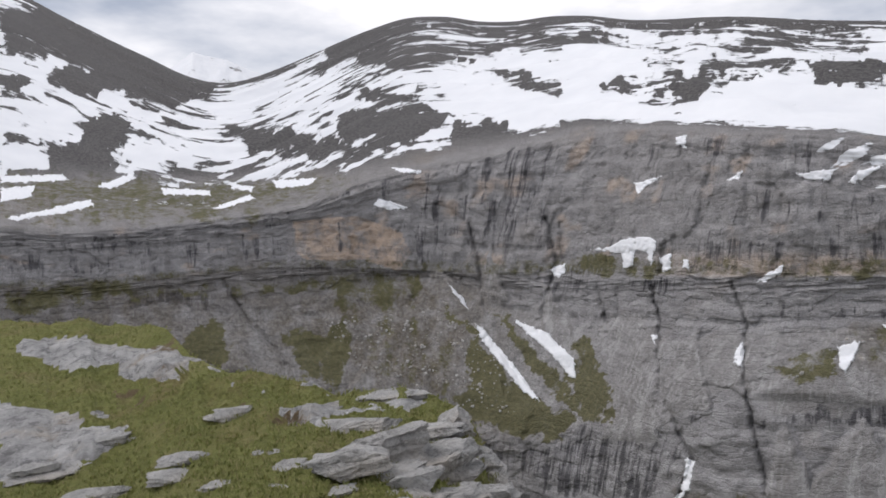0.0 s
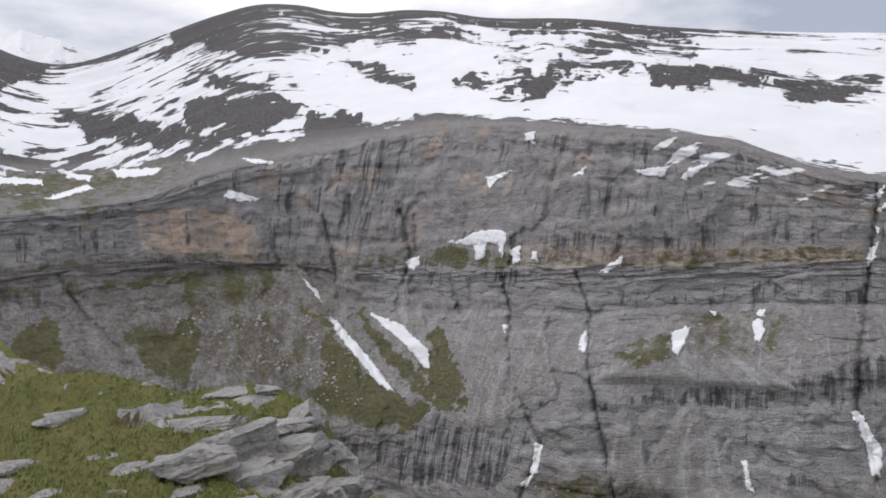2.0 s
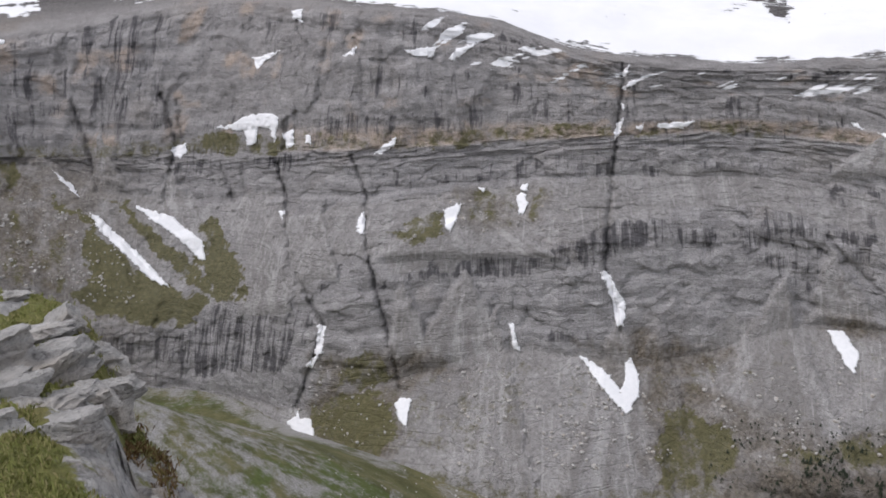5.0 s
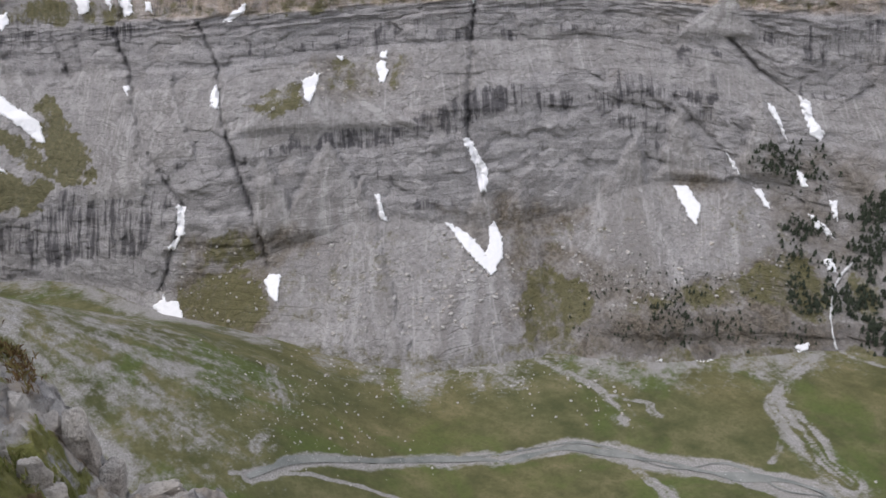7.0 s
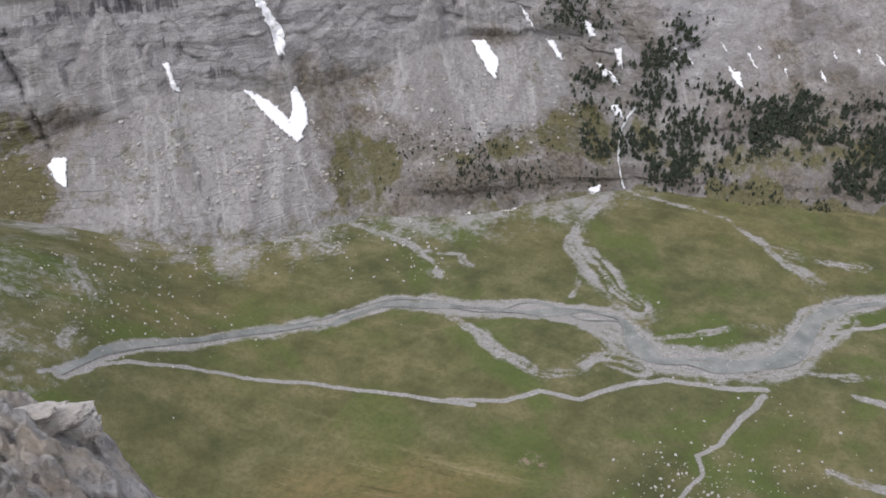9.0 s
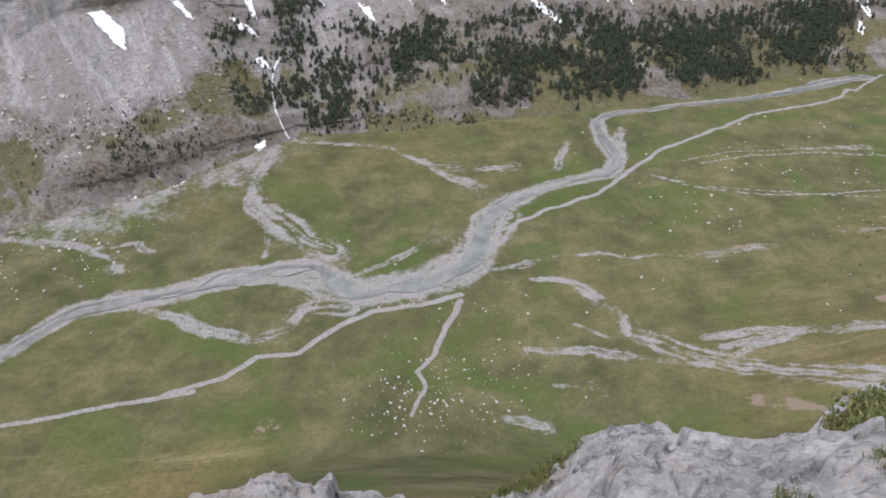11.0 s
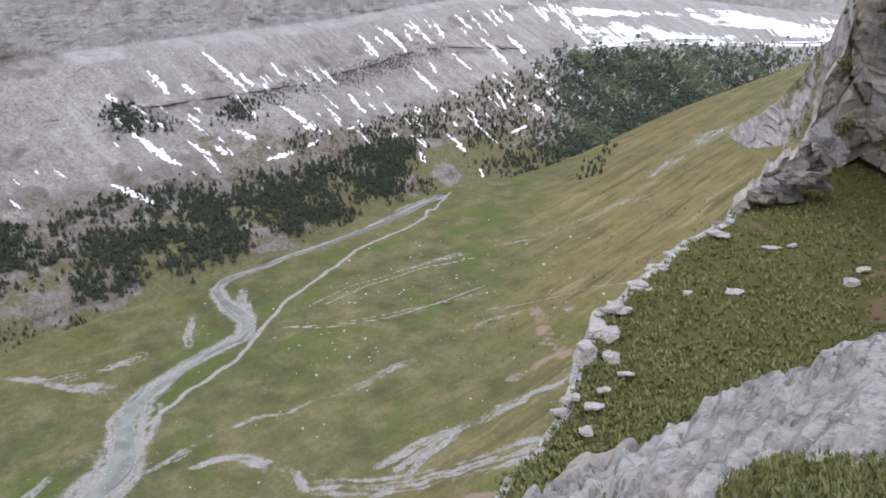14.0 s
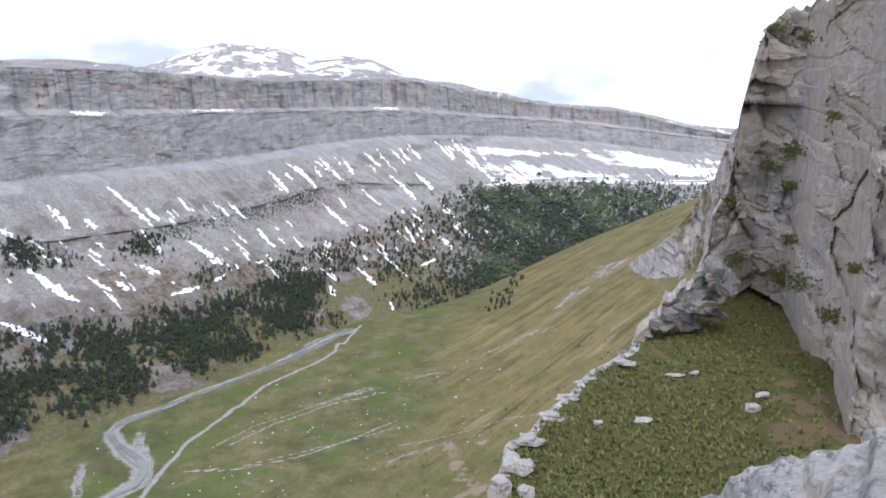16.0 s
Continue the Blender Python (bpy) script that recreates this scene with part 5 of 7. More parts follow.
def ribbon_cover(px, py, text, soft=0.35, share=1.0, braid=0.0):
    """1 on a course of varying width, falling off at its edges."""
    line = triples(text)
    out = np.zeros(px.shape)
    lo, hi = line[:, :2].min(0) - 2 * line[:, 2].max(), line[:, :2].max(0) + 2 * line[:, 2].max()
    m = (px > lo[0]) & (px < hi[0]) & (py > lo[1]) & (py < hi[1])
    d, w = near_line(px[m], py[m], line[:, :2])
    width = np.interp(w * (len(line) - 1), np.arange(len(line)), line[:, 2]) * 0.62 * share
    out[m] = 1 - smooth(1 - soft, 1 + soft, d / width)
    if braid:
        along = w * np.hypot(*np.diff(line[:, :2], axis=0).T).sum()
        out[m] = out[m] * (0.80 + braid * fbm(along / 26, d / 1.7, seed=191, octaves=4, gain=0.6))
    return out


va = np.arange(-6, 150, 0.175)
low_angle = np.concatenate([np.linspace(80, 52, 24)[:-1], np.linspace(52, 14, 440)[:-1], np.linspace(14, 7.4, 60)])
vr = 221 / np.tan(np.radians(low_angle))
VA, VR = np.meshgrid(va, vr)
VX, VY = VR * np.sin(np.radians(VA)), VR * np.cos(np.radians(VA))
VZ = valley_height(VX, VY)
wx, wy = VX + 7 * fbm(VX / 16, VY / 16, seed=91, octaves=5), VY + 7 * fbm(VX / 16, VY / 16, seed=95, octaves=5)
lx, ly = VX + 1.5 * fbm(VX / 10, VY / 10, seed=92), VY + 1.5 * fbm(VX / 10, VY / 10, seed=96)
bed = ribbon_cover(0.55 * lx + 0.45 * wx, 0.55 * ly + 0.45 * wy, RIVER, 0.6, 1.25, 0.5)
gravel = bed.copy()
for text, share in GRAVEL:
    gravel = np.maximum(gravel, share * ribbon_cover(0.6 * wx + 0.4 * lx, 0.6 * wy + 0.4 * ly, text, 0.95, 1.1, 1.1) * (0.85 + 0.5 * fbm(VX / 7, VY / 7, seed=97, octaves=4)))
for text, share in PATHS:
    gravel = np.maximum(gravel, share * ribbon_cover(lx, ly, text, 0.6, 0.6))
cone_d = np.hypot(VX - 17, VY - 330)
cone_t = np.arctan2(VY - 330, VX - 17)
gravel = np.maximum(gravel, (1 - smooth(60, 175, cone_d)) * (0.44 + 0.25 * fbm(cone_t * 5, cone_d / 70, seed=98, octaves=3) + 0.16 * fbm(cone_t * 22, cone_d / 40, seed=94, octaves=4) + 0.28 * fbm(VX / 5, VY / 5, seed=99, octaves=4)))
to_foot = np.interp(VA, BEARINGS, FOOT_R) - VR
apron = (1 - smooth(-5, 70, to_foot)) * (0.5 + 0.5 * fbm(VA / 2.2, to_foot / 60, seed=93, octaves=4) + 0.35 * fbm(VX / 9, VY / 9, seed=90, octaves=4)) * (1 - smooth(64, 72, VA))
gravel = np.maximum(gravel, apron)
earth = 0 * VX
for text, share in EARTH:
    earth = np.maximum(earth, share * ribbon_cover(wx, wy, text, 0.9, 0.7) * (0.8 + 0.6 * fbm(VX / 8, VY / 8, seed=89, octaves=4)))
VZ = VZ - 0.5 * bed - 0.25 * smooth(0.5, 0.9, gravel)
side = VX * math.sin(AXIS + math.pi / 2) + VY * math.cos(AXIS + math.pi / 2)
dry = np.clip(0.0 + 0.5 * fbm(VX / 70, VY / 70, seed=75) + 0.85 * smooth(-120, -10, side), 0, 1)
dry = np.maximum(dry, ribbon_cover(wx, wy, "128,160,22 150,138,30 172,118,24", 0.8))
vc = dict(gravel=gravel, dry=dry, earth=earth)
valley = sheet("valley_ground", np.stack([VX, VY, VZ], -1), M_VALLEY, None, vc)
tagged(valley, "green alpine valley floor with gravel fans and slopes", "ground", kind="structure")


# ---------------------------------------------------------------- river
def water_material():
    s = Shade("glacial_river_water", 0.25, 0.4)
    obj = s.coords("Object")
    n = s.noise(obj, 0.5, 5.0, 0.6)
    col = s.ramp(s.noise(obj, 0.09, 5.0, 0.6), (0.35, (0.145, 0.158, 0.148)), (0.6, (0.235, 0.244, 0.230)))
    col = s.mix(s.span(s.noise(obj, 0.8, 6.0, 0.75), 0.60, 0.70), col, (0.62, 0.64, 0.64))
    return s.done(col, n, 0.25, 0.3)


M_WATER = water_material()


def ribbon(name, text, share, material, lift, sway=0.0):
    line = triples(text)
    k = np.arange(len(line))
    t = np.linspace(0, len(line) - 1, len(line) * 6)
    x, y, w = (spline(k, line[:, i], t) for i in range(3))
    tx, ty = np.gradient(x), np.gradient(y)
    m = np.hypot(tx, ty) + 1e-6
    off = sway * vnoise(t * 0.9, t * 0 + 2.5, seed=101) * w
    verts, faces = [], []
    for i in range(len(t)):
        for side_k in range(5):
            o = off[i] + (side_k / 2 - 1) * share * w[i] / 2 * (0.8 + 0.55 * vnoise(t[i] * 1.3, t[i] * 0, seed=104) + 0.3 * vnoise(t[i] * 2.1, side_k * 3.7, seed=103))
            px, py = x[i] + ty[i] / m[i] * o, y[i] - tx[i] / m[i] * o
            verts.append((px, py, float(valley_height(px, py)) + lift))
    for i in range(len(t) - 1):
        for side_k in range(4):
            q = i * 5 + side_k
            faces.append((q, q + 1, q + 6, q + 5))
    return new(name, raw_mesh(name, verts, faces, material))


tagged(ribbon("side_channel", RIVER, 0.2, M_WATER, -0.22, -0.9), "narrow braided channel of a mountain river", "river", kind="structure")
tagged(ribbon("river", RIVER, 0.6, M_WATER, -0.24, 0.5), "shallow grey-green mountain river over gravel", "river", kind="structure")


# ---------------------------------------------------------------- the ledge under the camera
OUTCROPS = (   # bearing, height angle, width, height in degrees, how proud
    "9.62,-31.29,2.1,4.4,0.9 6.52,-32.54,2.1,2.4,0.9 4.45,-31.05,1.3,5.4,0.8 6.01,-28.75,1.5,2.2,0.9 11.29,-34.20,1.8,2.6,0.9 7.43,-34.06,1.6,1.4,0.7",
    "8.07,-29.89,1.2,1.8,0.8 17.38,-37.72,9,3.6,0.55 14.19,-35.64,3.2,2.4,0.7 3.43,-35.05,3.4,2.6,0.6 21.32,-39.45,4,2.4,0.5 9.13,-37.04,5,2.2,0.5",
    "19.61,-38.27,7,3.2,0.55",
    "66.6,-48.81,13.27,2.41,0.3 97.4,-45.11,12.07,5.23,0.3 56.6,-48.13,6.03,2.01,0.3",
    "98.2,-43.02,8.85,3.62,0.3 109.5,-39.39,6.03,2.41,0.4 112.2,-41.62,6.03,2.01,0.5 107.5,-40.65,3.62,1.61,0.5",
)
RIDGE = (   # bearing and height angle of the foot, width, height, tilt in degrees, slabs
    "-5.5,-15.64,10.05,2.21,12,2 -4.0,-13.37,4.82,0.72,6,1 -14.3,-13.99,4.22,1.45,8,2 -17.4,-16.75,4.42,1.45,8,2 -12.6,-17.00,1.61,0.72,0,1",
    "-10.8,-18.00,2.41,0.96,15,1 -6.1,-18.88,8.84,3.82,24,4 -2.2,-17.87,8.04,4.42,26,4 0.7,-15.96,2.41,2.81,50,1 0.5,-18.57,5.23,3.42,20,3",
    "-1.8,-20.20,6.43,2.81,15,3 1.9,-20.10,3.62,3.22,10,3 -18.3,-17.86,3.62,1.00,5,1 -16.0,-18.80,2.41,0.88,5,1 -7.6,-19.81,2.41,1.05,10,1",
    "-11.9,-19.17,1.61,0.60,0,1 3.4,-21.4,4.0,3.6,12,3 3.0,-18.4,2.4,3.0,30,2",
    "-22.5,-15.2,6.0,1.4,8,2 -27.0,-16.5,5.0,1.6,8,2 -24.0,-18.6,4.0,1.3,6,1 -20.5,-19.8,3.0,1.0,6,1 -3.5,-22.2,7.0,3.0,14,3 0.8,-23.0,5.0,3.2,12,3",
)
SLAB_FIELDS = (
    "-30.02,-11.98 -25.59,-13.10 -21.13,-13.46 -22.57,-15.37 -27.30,-16.28 -30.13,-15.94",
    "-27.75,-8.59 -23.81,-8.58 -18.92,-10.37 -14.47,-11.68 -18.93,-11.42 -25.19,-10.29",
    "-11.40,-14.00 -5.84,-13.70 -0.98,-13.77 -3.42,-15.02 -8.26,-15.77",
    "-22.08,-9.26 -18.96,-9.51 -16.68,-10.50 -15.51,-11.56 -17.36,-11.55 -22.12,-10.84",
    "-15.85,-11.46 -12.90,-11.75 -12.73,-12.42 -15.35,-12.37",
    "-12.54,-11.15 -10.74,-11.14 -7.79,-11.98 -8.17,-12.48 -11.83,-11.67",
    "-8.17,-12.71 -3.96,-12.52 -3.58,-13.11 -7.80,-13.29",
)
SOIL_SPOTS = (
    "4.92,-33.18 7.89,-33.81 10.24,-34.21 9.84,-35.04 6.09,-34.60 4.92,-33.90",
    "8.78,-31.83 9.71,-32.98 10.37,-33.69 8.78,-33.49 7.78,-32.69",
    "-17.37,-12.05 -14.32,-12.45 -14.15,-13.22 -16.05,-13.52 -17.05,-12.86",
    "-22.13,-11.59 -20.44,-11.97 -20.30,-12.68 -22.16,-12.94",
    "-20.94,-13.26 -19.04,-13.71 -19.69,-14.12 -21.57,-13.90",
    "-11.68,-14.15 -9.67,-14.55 -10.05,-15.19 -11.51,-14.93",
    "-0.42,-17.21 1.58,-16.89 1.99,-19.14 0.38,-19.46",
)
LEDGE_STONES = (   # bearing, height angle, width, height in degrees, how proud
    "119.2,-27.20,1.29,0.68,0.7 119.3,-28.93,1.09,0.60,0.7 120.5,-29.92,1.09,0.36,0.5 119.0,-31.10,0.97,0.36,0.5",
    "116.7,-31.77,0.72,0.40,0.7 116.0,-32.04,0.80,0.40,0.7 115.5,-32.88,1.05,0.60,0.7 118.3,-32.35,1.29,0.52,0.6",
    "117.8,-33.94,1.05,0.56,0.6",
    "134.9,-21.99,0.97,0.52,0.8 135.4,-21.08,0.80,0.36,0.6 129.6,-20.51,1.29,0.28,0.5 127.6,-23.70,1.09,0.32,0.5",
    "124.4,-24.10,0.64,0.32,0.6 119.0,-27.46,1.21,0.80,0.7 119.2,-28.93,0.97,0.80,0.7 130.8,-20.27,0.64,0.28,0.6",
    "125.8,-19.97,1.61,0.64,0.6 123.6,-21.36,1.61,0.64,0.7 122.0,-22.55,1.61,0.72,0.7 120.8,-23.96,1.77,0.97,0.7",
    "119.3,-25.56,1.77,1.13,0.7 118.1,-27.12,1.61,1.45,0.7 117.3,-28.83,1.61,1.77,0.7",
)
TURF_PATCHES = (
    "5.56,-28.63 8.95,-29.46 8.61,-32.53 10.48,-34.09 10.04,-35.08 7.07,-35.41 4.78,-33.68 5.52,-30.26",
    "3.22,-31.24 4.10,-32.04 4.83,-33.51 2.75,-32.88",
    "112.97,-39.86 116.59,-37.93 118.76,-36.94 122.22,-36.11 122.00,-37.28 115.85,-39.46",
    "108.23,-43.66 112.69,-41.75 113.96,-41.92 111.35,-43.65",
    "123.50,-33.81 125.72,-32.44 127.07,-32.65 125.15,-33.64",
    "130.13,-34.04 132.82,-32.61 133.43,-33.70 130.62,-34.39",
    "126.93,-35.72 131.11,-32.04 134.81,-30.23 140.65,-28.34 141.54,-32.51",
    "81.43,-50.17 83.97,-46.95 92.29,-44.09 93.74,-44.55 90.02,-48.66",
)


def limestone_material(name, pale=1.0, warm=0.5):
    """Weathered limestone; warm: from where on the rock turns tan (lower is more)."""
    s = Shade(name, 0.92, 0.15)
    obj = s.coords("Object")
    big, mid, fine = s.noise(obj, 0.35, 5.0, 0.6), s.noise(obj, 1.6, 7.0, 0.68, 0.3), s.noise(obj, 11.0, 7.0, 0.78)
    cracks = s.span(s.cells(s.warp(s.coords("Object", (0.8, 0.8, 1.8)), 0.5, 1.5), 1.1, "DISTANCE_TO_EDGE"), 0.0, 0.04)
    k = pale
    pits = s.noise(s.coords("Object", (1, 1, 1.8)), 4.2, 8.0, 0.76, 0.3)
    lichen = s.noise(obj, 6.5, 7.0, 0.74)
    stain = s.noise(s.coords("Object", (0.9, 0.9, 0.16)), 0.9, 6.0, 0.66, 0.5)
    col = s.ramp(mid, (0.30, (0.225 * k, 0.217 * k, 0.208 * k)), (0.46, (0.325 * k, 0.316 * k, 0.304 * k)), (0.62, (0.415 * k, 0.404 * k, 0.389 * k)), (0.78, (0.50 * k, 0.487 * k, 0.469 * k)))
    thin = s.noise(s.coords("Object", (0.9, 0.9, 7.5)), 1.2, 8.0, 0.72, 0.2)
    col = s.mix(s.span(thin, 0.54, 0.64, 0.0, 0.45), col, (0.13, 0.126, 0.122))
    col = s.mix(s.span(pits, 0.55, 0.63, 0.0, 0.6), col, (0.105, 0.102, 0.098))
    col = s.mix(s.span(fine, 0.34, 0.54, 0.45, 0.0), col, (0.12, 0.117, 0.112))
    col = s.mix(s.span(lichen, 0.58, 0.66, 0.0, 0.55), col, (0.62, 0.61, 0.585))
    col = s.mix(s.span(stain, 0.56, 0.72, 0.0, 0.5), col, (0.14, 0.138, 0.138))
    col = s.mix(s.span(big, warm - 0.04, warm + 0.16, 0.0, 0.62), col, s.mix(mid, (0.27, 0.225, 0.175), (0.60, 0.52, 0.43)))
    col = s.mix(s.span(s.noise(obj, 2.7, 5.0, 0.7), 0.67, 0.75, 0.0, 0.5), col, (0.36, 0.22, 0.10))
    h = s.math("ADD", s.math("MULTIPLY", mid, 1.3), s.math("ADD", s.math("MULTIPLY", fine, 0.35), s.math("MULTIPLY", cracks, 0.12)))
    h = s.math("SUBTRACT", h, s.math("ADD", s.math("MULTIPLY", pits, 0.6), s.math("MULTIPLY", thin, 0.25)))
    return s.done(col, h, 0.95, 0.15)


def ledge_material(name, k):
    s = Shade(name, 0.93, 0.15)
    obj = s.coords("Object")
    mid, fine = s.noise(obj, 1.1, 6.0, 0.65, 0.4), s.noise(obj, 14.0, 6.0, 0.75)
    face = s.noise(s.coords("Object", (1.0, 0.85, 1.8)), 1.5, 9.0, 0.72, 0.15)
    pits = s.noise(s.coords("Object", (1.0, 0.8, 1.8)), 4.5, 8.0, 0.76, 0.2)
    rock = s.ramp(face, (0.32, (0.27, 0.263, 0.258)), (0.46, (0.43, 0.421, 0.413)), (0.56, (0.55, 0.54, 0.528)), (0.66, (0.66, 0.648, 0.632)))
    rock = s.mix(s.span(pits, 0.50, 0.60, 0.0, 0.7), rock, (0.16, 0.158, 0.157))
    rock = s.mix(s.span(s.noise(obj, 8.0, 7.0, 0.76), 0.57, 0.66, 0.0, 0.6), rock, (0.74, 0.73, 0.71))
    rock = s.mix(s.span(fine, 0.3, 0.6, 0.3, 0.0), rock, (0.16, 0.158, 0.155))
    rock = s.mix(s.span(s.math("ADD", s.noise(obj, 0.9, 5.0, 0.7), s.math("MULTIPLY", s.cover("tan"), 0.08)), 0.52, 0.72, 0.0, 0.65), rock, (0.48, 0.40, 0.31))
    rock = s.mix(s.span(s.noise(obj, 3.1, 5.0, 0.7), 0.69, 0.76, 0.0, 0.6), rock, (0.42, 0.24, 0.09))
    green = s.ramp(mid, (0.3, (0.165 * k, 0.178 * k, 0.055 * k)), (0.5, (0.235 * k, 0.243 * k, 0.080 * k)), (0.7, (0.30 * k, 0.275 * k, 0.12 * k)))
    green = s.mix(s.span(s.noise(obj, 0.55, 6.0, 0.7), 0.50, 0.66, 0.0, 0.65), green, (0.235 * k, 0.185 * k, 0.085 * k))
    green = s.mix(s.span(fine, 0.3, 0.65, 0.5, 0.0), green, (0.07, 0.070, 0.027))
    soil = s.mix(fine, (0.10, 0.068, 0.042), (0.25, 0.19, 0.115))
    edge = s.math("MULTIPLY", s.math("SUBTRACT", s.noise(obj, 2.5, 6.0, 0.7), 0.5), 0.8)
    g = s.span(s.math("ADD", s.cover("turf"), edge), 0.44, 0.56)
    col = s.mix(g, rock, green)
    col = s.mix(s.span(s.math("ADD", s.cover("soil"), edge), 0.5, 0.62), col, soil)
    h = s.math("ADD", s.math("MULTIPLY", face, 1.2), s.math("SUBTRACT", s.math("MULTIPLY", fine, 0.5), s.math("MULTIPLY", pits, 0.7)))
    return s.done(col, h, 0.9, 0.16)


def grass_material(name, dark, light, dry):
    s = Shade(name, 0.8, 0.2)
    info = s.n.new("ShaderNodeNewGeometry")
    col = s.ramp(info.outputs["Random Per Island"], (0.0, dark), (0.55, light), (1.0, dry))
    return s.done(col)


M_ROCK = limestone_material("weathered_limestone", 1.45)
M_TAN = limestone_material("tan_limestone", 2.1, 0.42)
M_LEDGE = ledge_material("turf_and_rock", 1.0)
# shelf ground: greens at 0.48 of the ledge's
M_SHELF = ledge_material("dark_herbs_and_rock", 0.48)
M_GRASS = grass_material("short_alpine_grass", (0.165, 0.185, 0.058), (0.255, 0.27, 0.088), (0.34, 0.295, 0.15))
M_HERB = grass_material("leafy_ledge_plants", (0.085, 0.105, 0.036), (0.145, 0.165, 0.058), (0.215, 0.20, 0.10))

EDGE = np.array([[float(v) for v in p.split(",")] for p in (
    "-50,-7,24 -36,-7.1,22 -29,-7.2,21 -22,-7.5,20 -19,-8.3,18 -17.5,-10,15.5 -15,-11.3,14 -12,-11.4,13.5 -8,-12.8,12.6 -3.8,-12.9,12.6 "
    "-0.6,-13.3,12.4 1.2,-14.7,12 2.3,-15.8,11.5 3.3,-18.3,11 3.8,-20.5,10.5 4.6,-23,9.8 6.8,-25.5,9 7.6,-27.8,8.6 9.5,-29.6,8.2 10.6,-31.5,8 "
    "11.9,-34.6,7.6 14.4,-34.9,7.6 17,-34.7,7.6 19.2,-35.8,7.4 21.3,-38.3,7 24,-40.6,6.7 27,-44.5,6.3").split()]
    + [[float(v) for v in p.split(",")] for p in (
    "35,-49,6 45,-47.8,6.2 55,-47.3,6.4 62,-46.9,6.6 70,-48.2,6.5 78,-48.9,6.4 84,-49.3,6.3 88,-48,6.5 91,-46,6.8 95,-43.4,7.2 99,-41.9,7.4 "
    "104,-41.5,7.4 108,-40.6,7.6 110.5,-39.2,7.8 113,-38.2,8 116,-36,8.3 120,-34.5,8.5 125,-31.5,8.6 130,-28,8.8 134,-25.6,9 137,-23.7,9 "
    "140.5,-21.8,9 145,-19.5,9 160,-15,9").split()])


def ledge_surface(a, e_share):
    """Ground of the ledge: e_share 0 at the feet, 1 at the brink. Gives height angle and distance."""
    wob_a = 0.5 * fbm(a * 0.7, a * 0 + 3, seed=201, octaves=4)
    ee = np.interp(a, EDGE[:, 0], EDGE[:, 1]) + wob_a
    re = np.interp(a, EDGE[:, 0], EDGE[:, 2])
    e = -80 + (ee + 80) * e_share
    return e, 0.36 * (re / 0.36) ** e_share


def on_ledge(a, e):
    ee = float(np.interp(a, EDGE[:, 0], EDGE[:, 1]))
    re = float(np.interp(a, EDGE[:, 0], EDGE[:, 2]))
    f = min(max((e + 80) / (ee + 80), 0), 1)
    r = 0.36 * (re / 0.36) ** f
    return Vector((r * math.sin(radians(a)), r * math.cos(radians(a)), r * math.tan(radians(e))))


la = np.arange(-46, 160.01, 0.3)
lf = np.concatenate([np.linspace(0, 0.3, 8)[:-1], np.linspace(0.3, 1.0, 190)])
LA, LF = np.meshgrid(la, lf)
LE, LR = ledge_surface(LA, LF)
LX, LY = LR * np.sin(np.radians(LA)), LR * np.cos(np.radians(LA))
LZ = LR * np.tan(np.radians(LE))
rocky = np.maximum(smooth(2, 8, LA), 0.9 * smooth(-5, 2, LA) * smooth(-17, -21, LE)) * (1 - 0.2 * (1 - smooth(24, 40, LA)))
crag = fbm(LX / 1.1, LY / 1.1, LZ / 0.6, octaves=6, seed=205, gain=0.6)
ribs = 0.4 - np.abs(fbm((LX + 0.6 * LY) / 1.9, (LY - 0.6 * LX) / 0.8, seed=209, octaves=5, gain=0.55))
facet = (np.floor(crag * 5.5) + smooth(0.35, 0.65, crag * 5.5 - np.floor(crag * 5.5))) / 5.5
blocky = fbm(LX / 2.6, LY / 2.6, LZ / 1.6, octaves=3, seed=206)
blocky = (np.floor(blocky * 4) + smooth(0.42, 0.58, blocky * 4 - np.floor(blocky * 4))) / 4
spur = smooth(3, 6, LA) * (1 - smooth(26, 34, LA))
bedh = (0.22 * LX - 0.12 * LY + LZ + 0.25 * crag) / 0.42
stair = smooth(0.55, 0.95, bedh - np.floor(bedh)) - (bedh - np.floor(bedh))
fs, js = facets((LX + 0.5 * LZ) / 0.8, (LY - 0.6 * LZ) / 0.7, 261, 0.7)
ft, jt = facets((LX - 0.3 * LZ) / 0.3, (LY + 0.4 * LZ) / 0.28, 262, 0.6)
slab = smooth(40, 60, LA)
beds_l = (LZ + 0.10 * LX + 0.05 * LY + 0.16 * crag + 0.10 * fbm(LX / 0.5, LY / 0.5, seed=263, octaves=4)) / 0.20
ledges = smooth(0.55, 1.0, beds_l - np.floor(beds_l)) - (beds_l - np.floor(beds_l))
fu, ju = facets((LX + 0.3 * LY) / 1.5, (LY - 0.4 * LX) / 0.9, 264, 0.5)
LZ = LZ + rocky * (0.3 + 0.7 * spur - 0.1 * slab) * (0.15 * fs + 0.06 * ft - 0.08 * np.exp(-((js / 0.08) ** 2))) * smooth(0.4, 2.2, LR)
LZ = LZ + slab * (0.14 * ledges + 0.09 * fu - 0.08 * np.exp(-((ju / 0.05) ** 2)) + 0.10 * crag) * smooth(0.6, 2.5, LR)
LZ = LZ + rocky * (1 - slab) * (0.10 * crag + 0.20 * facet + 0.10 * ribs + (0.30 + 0.3 * spur) * blocky + 0.22 * stair) * smooth(0.4, 2.2, LR)
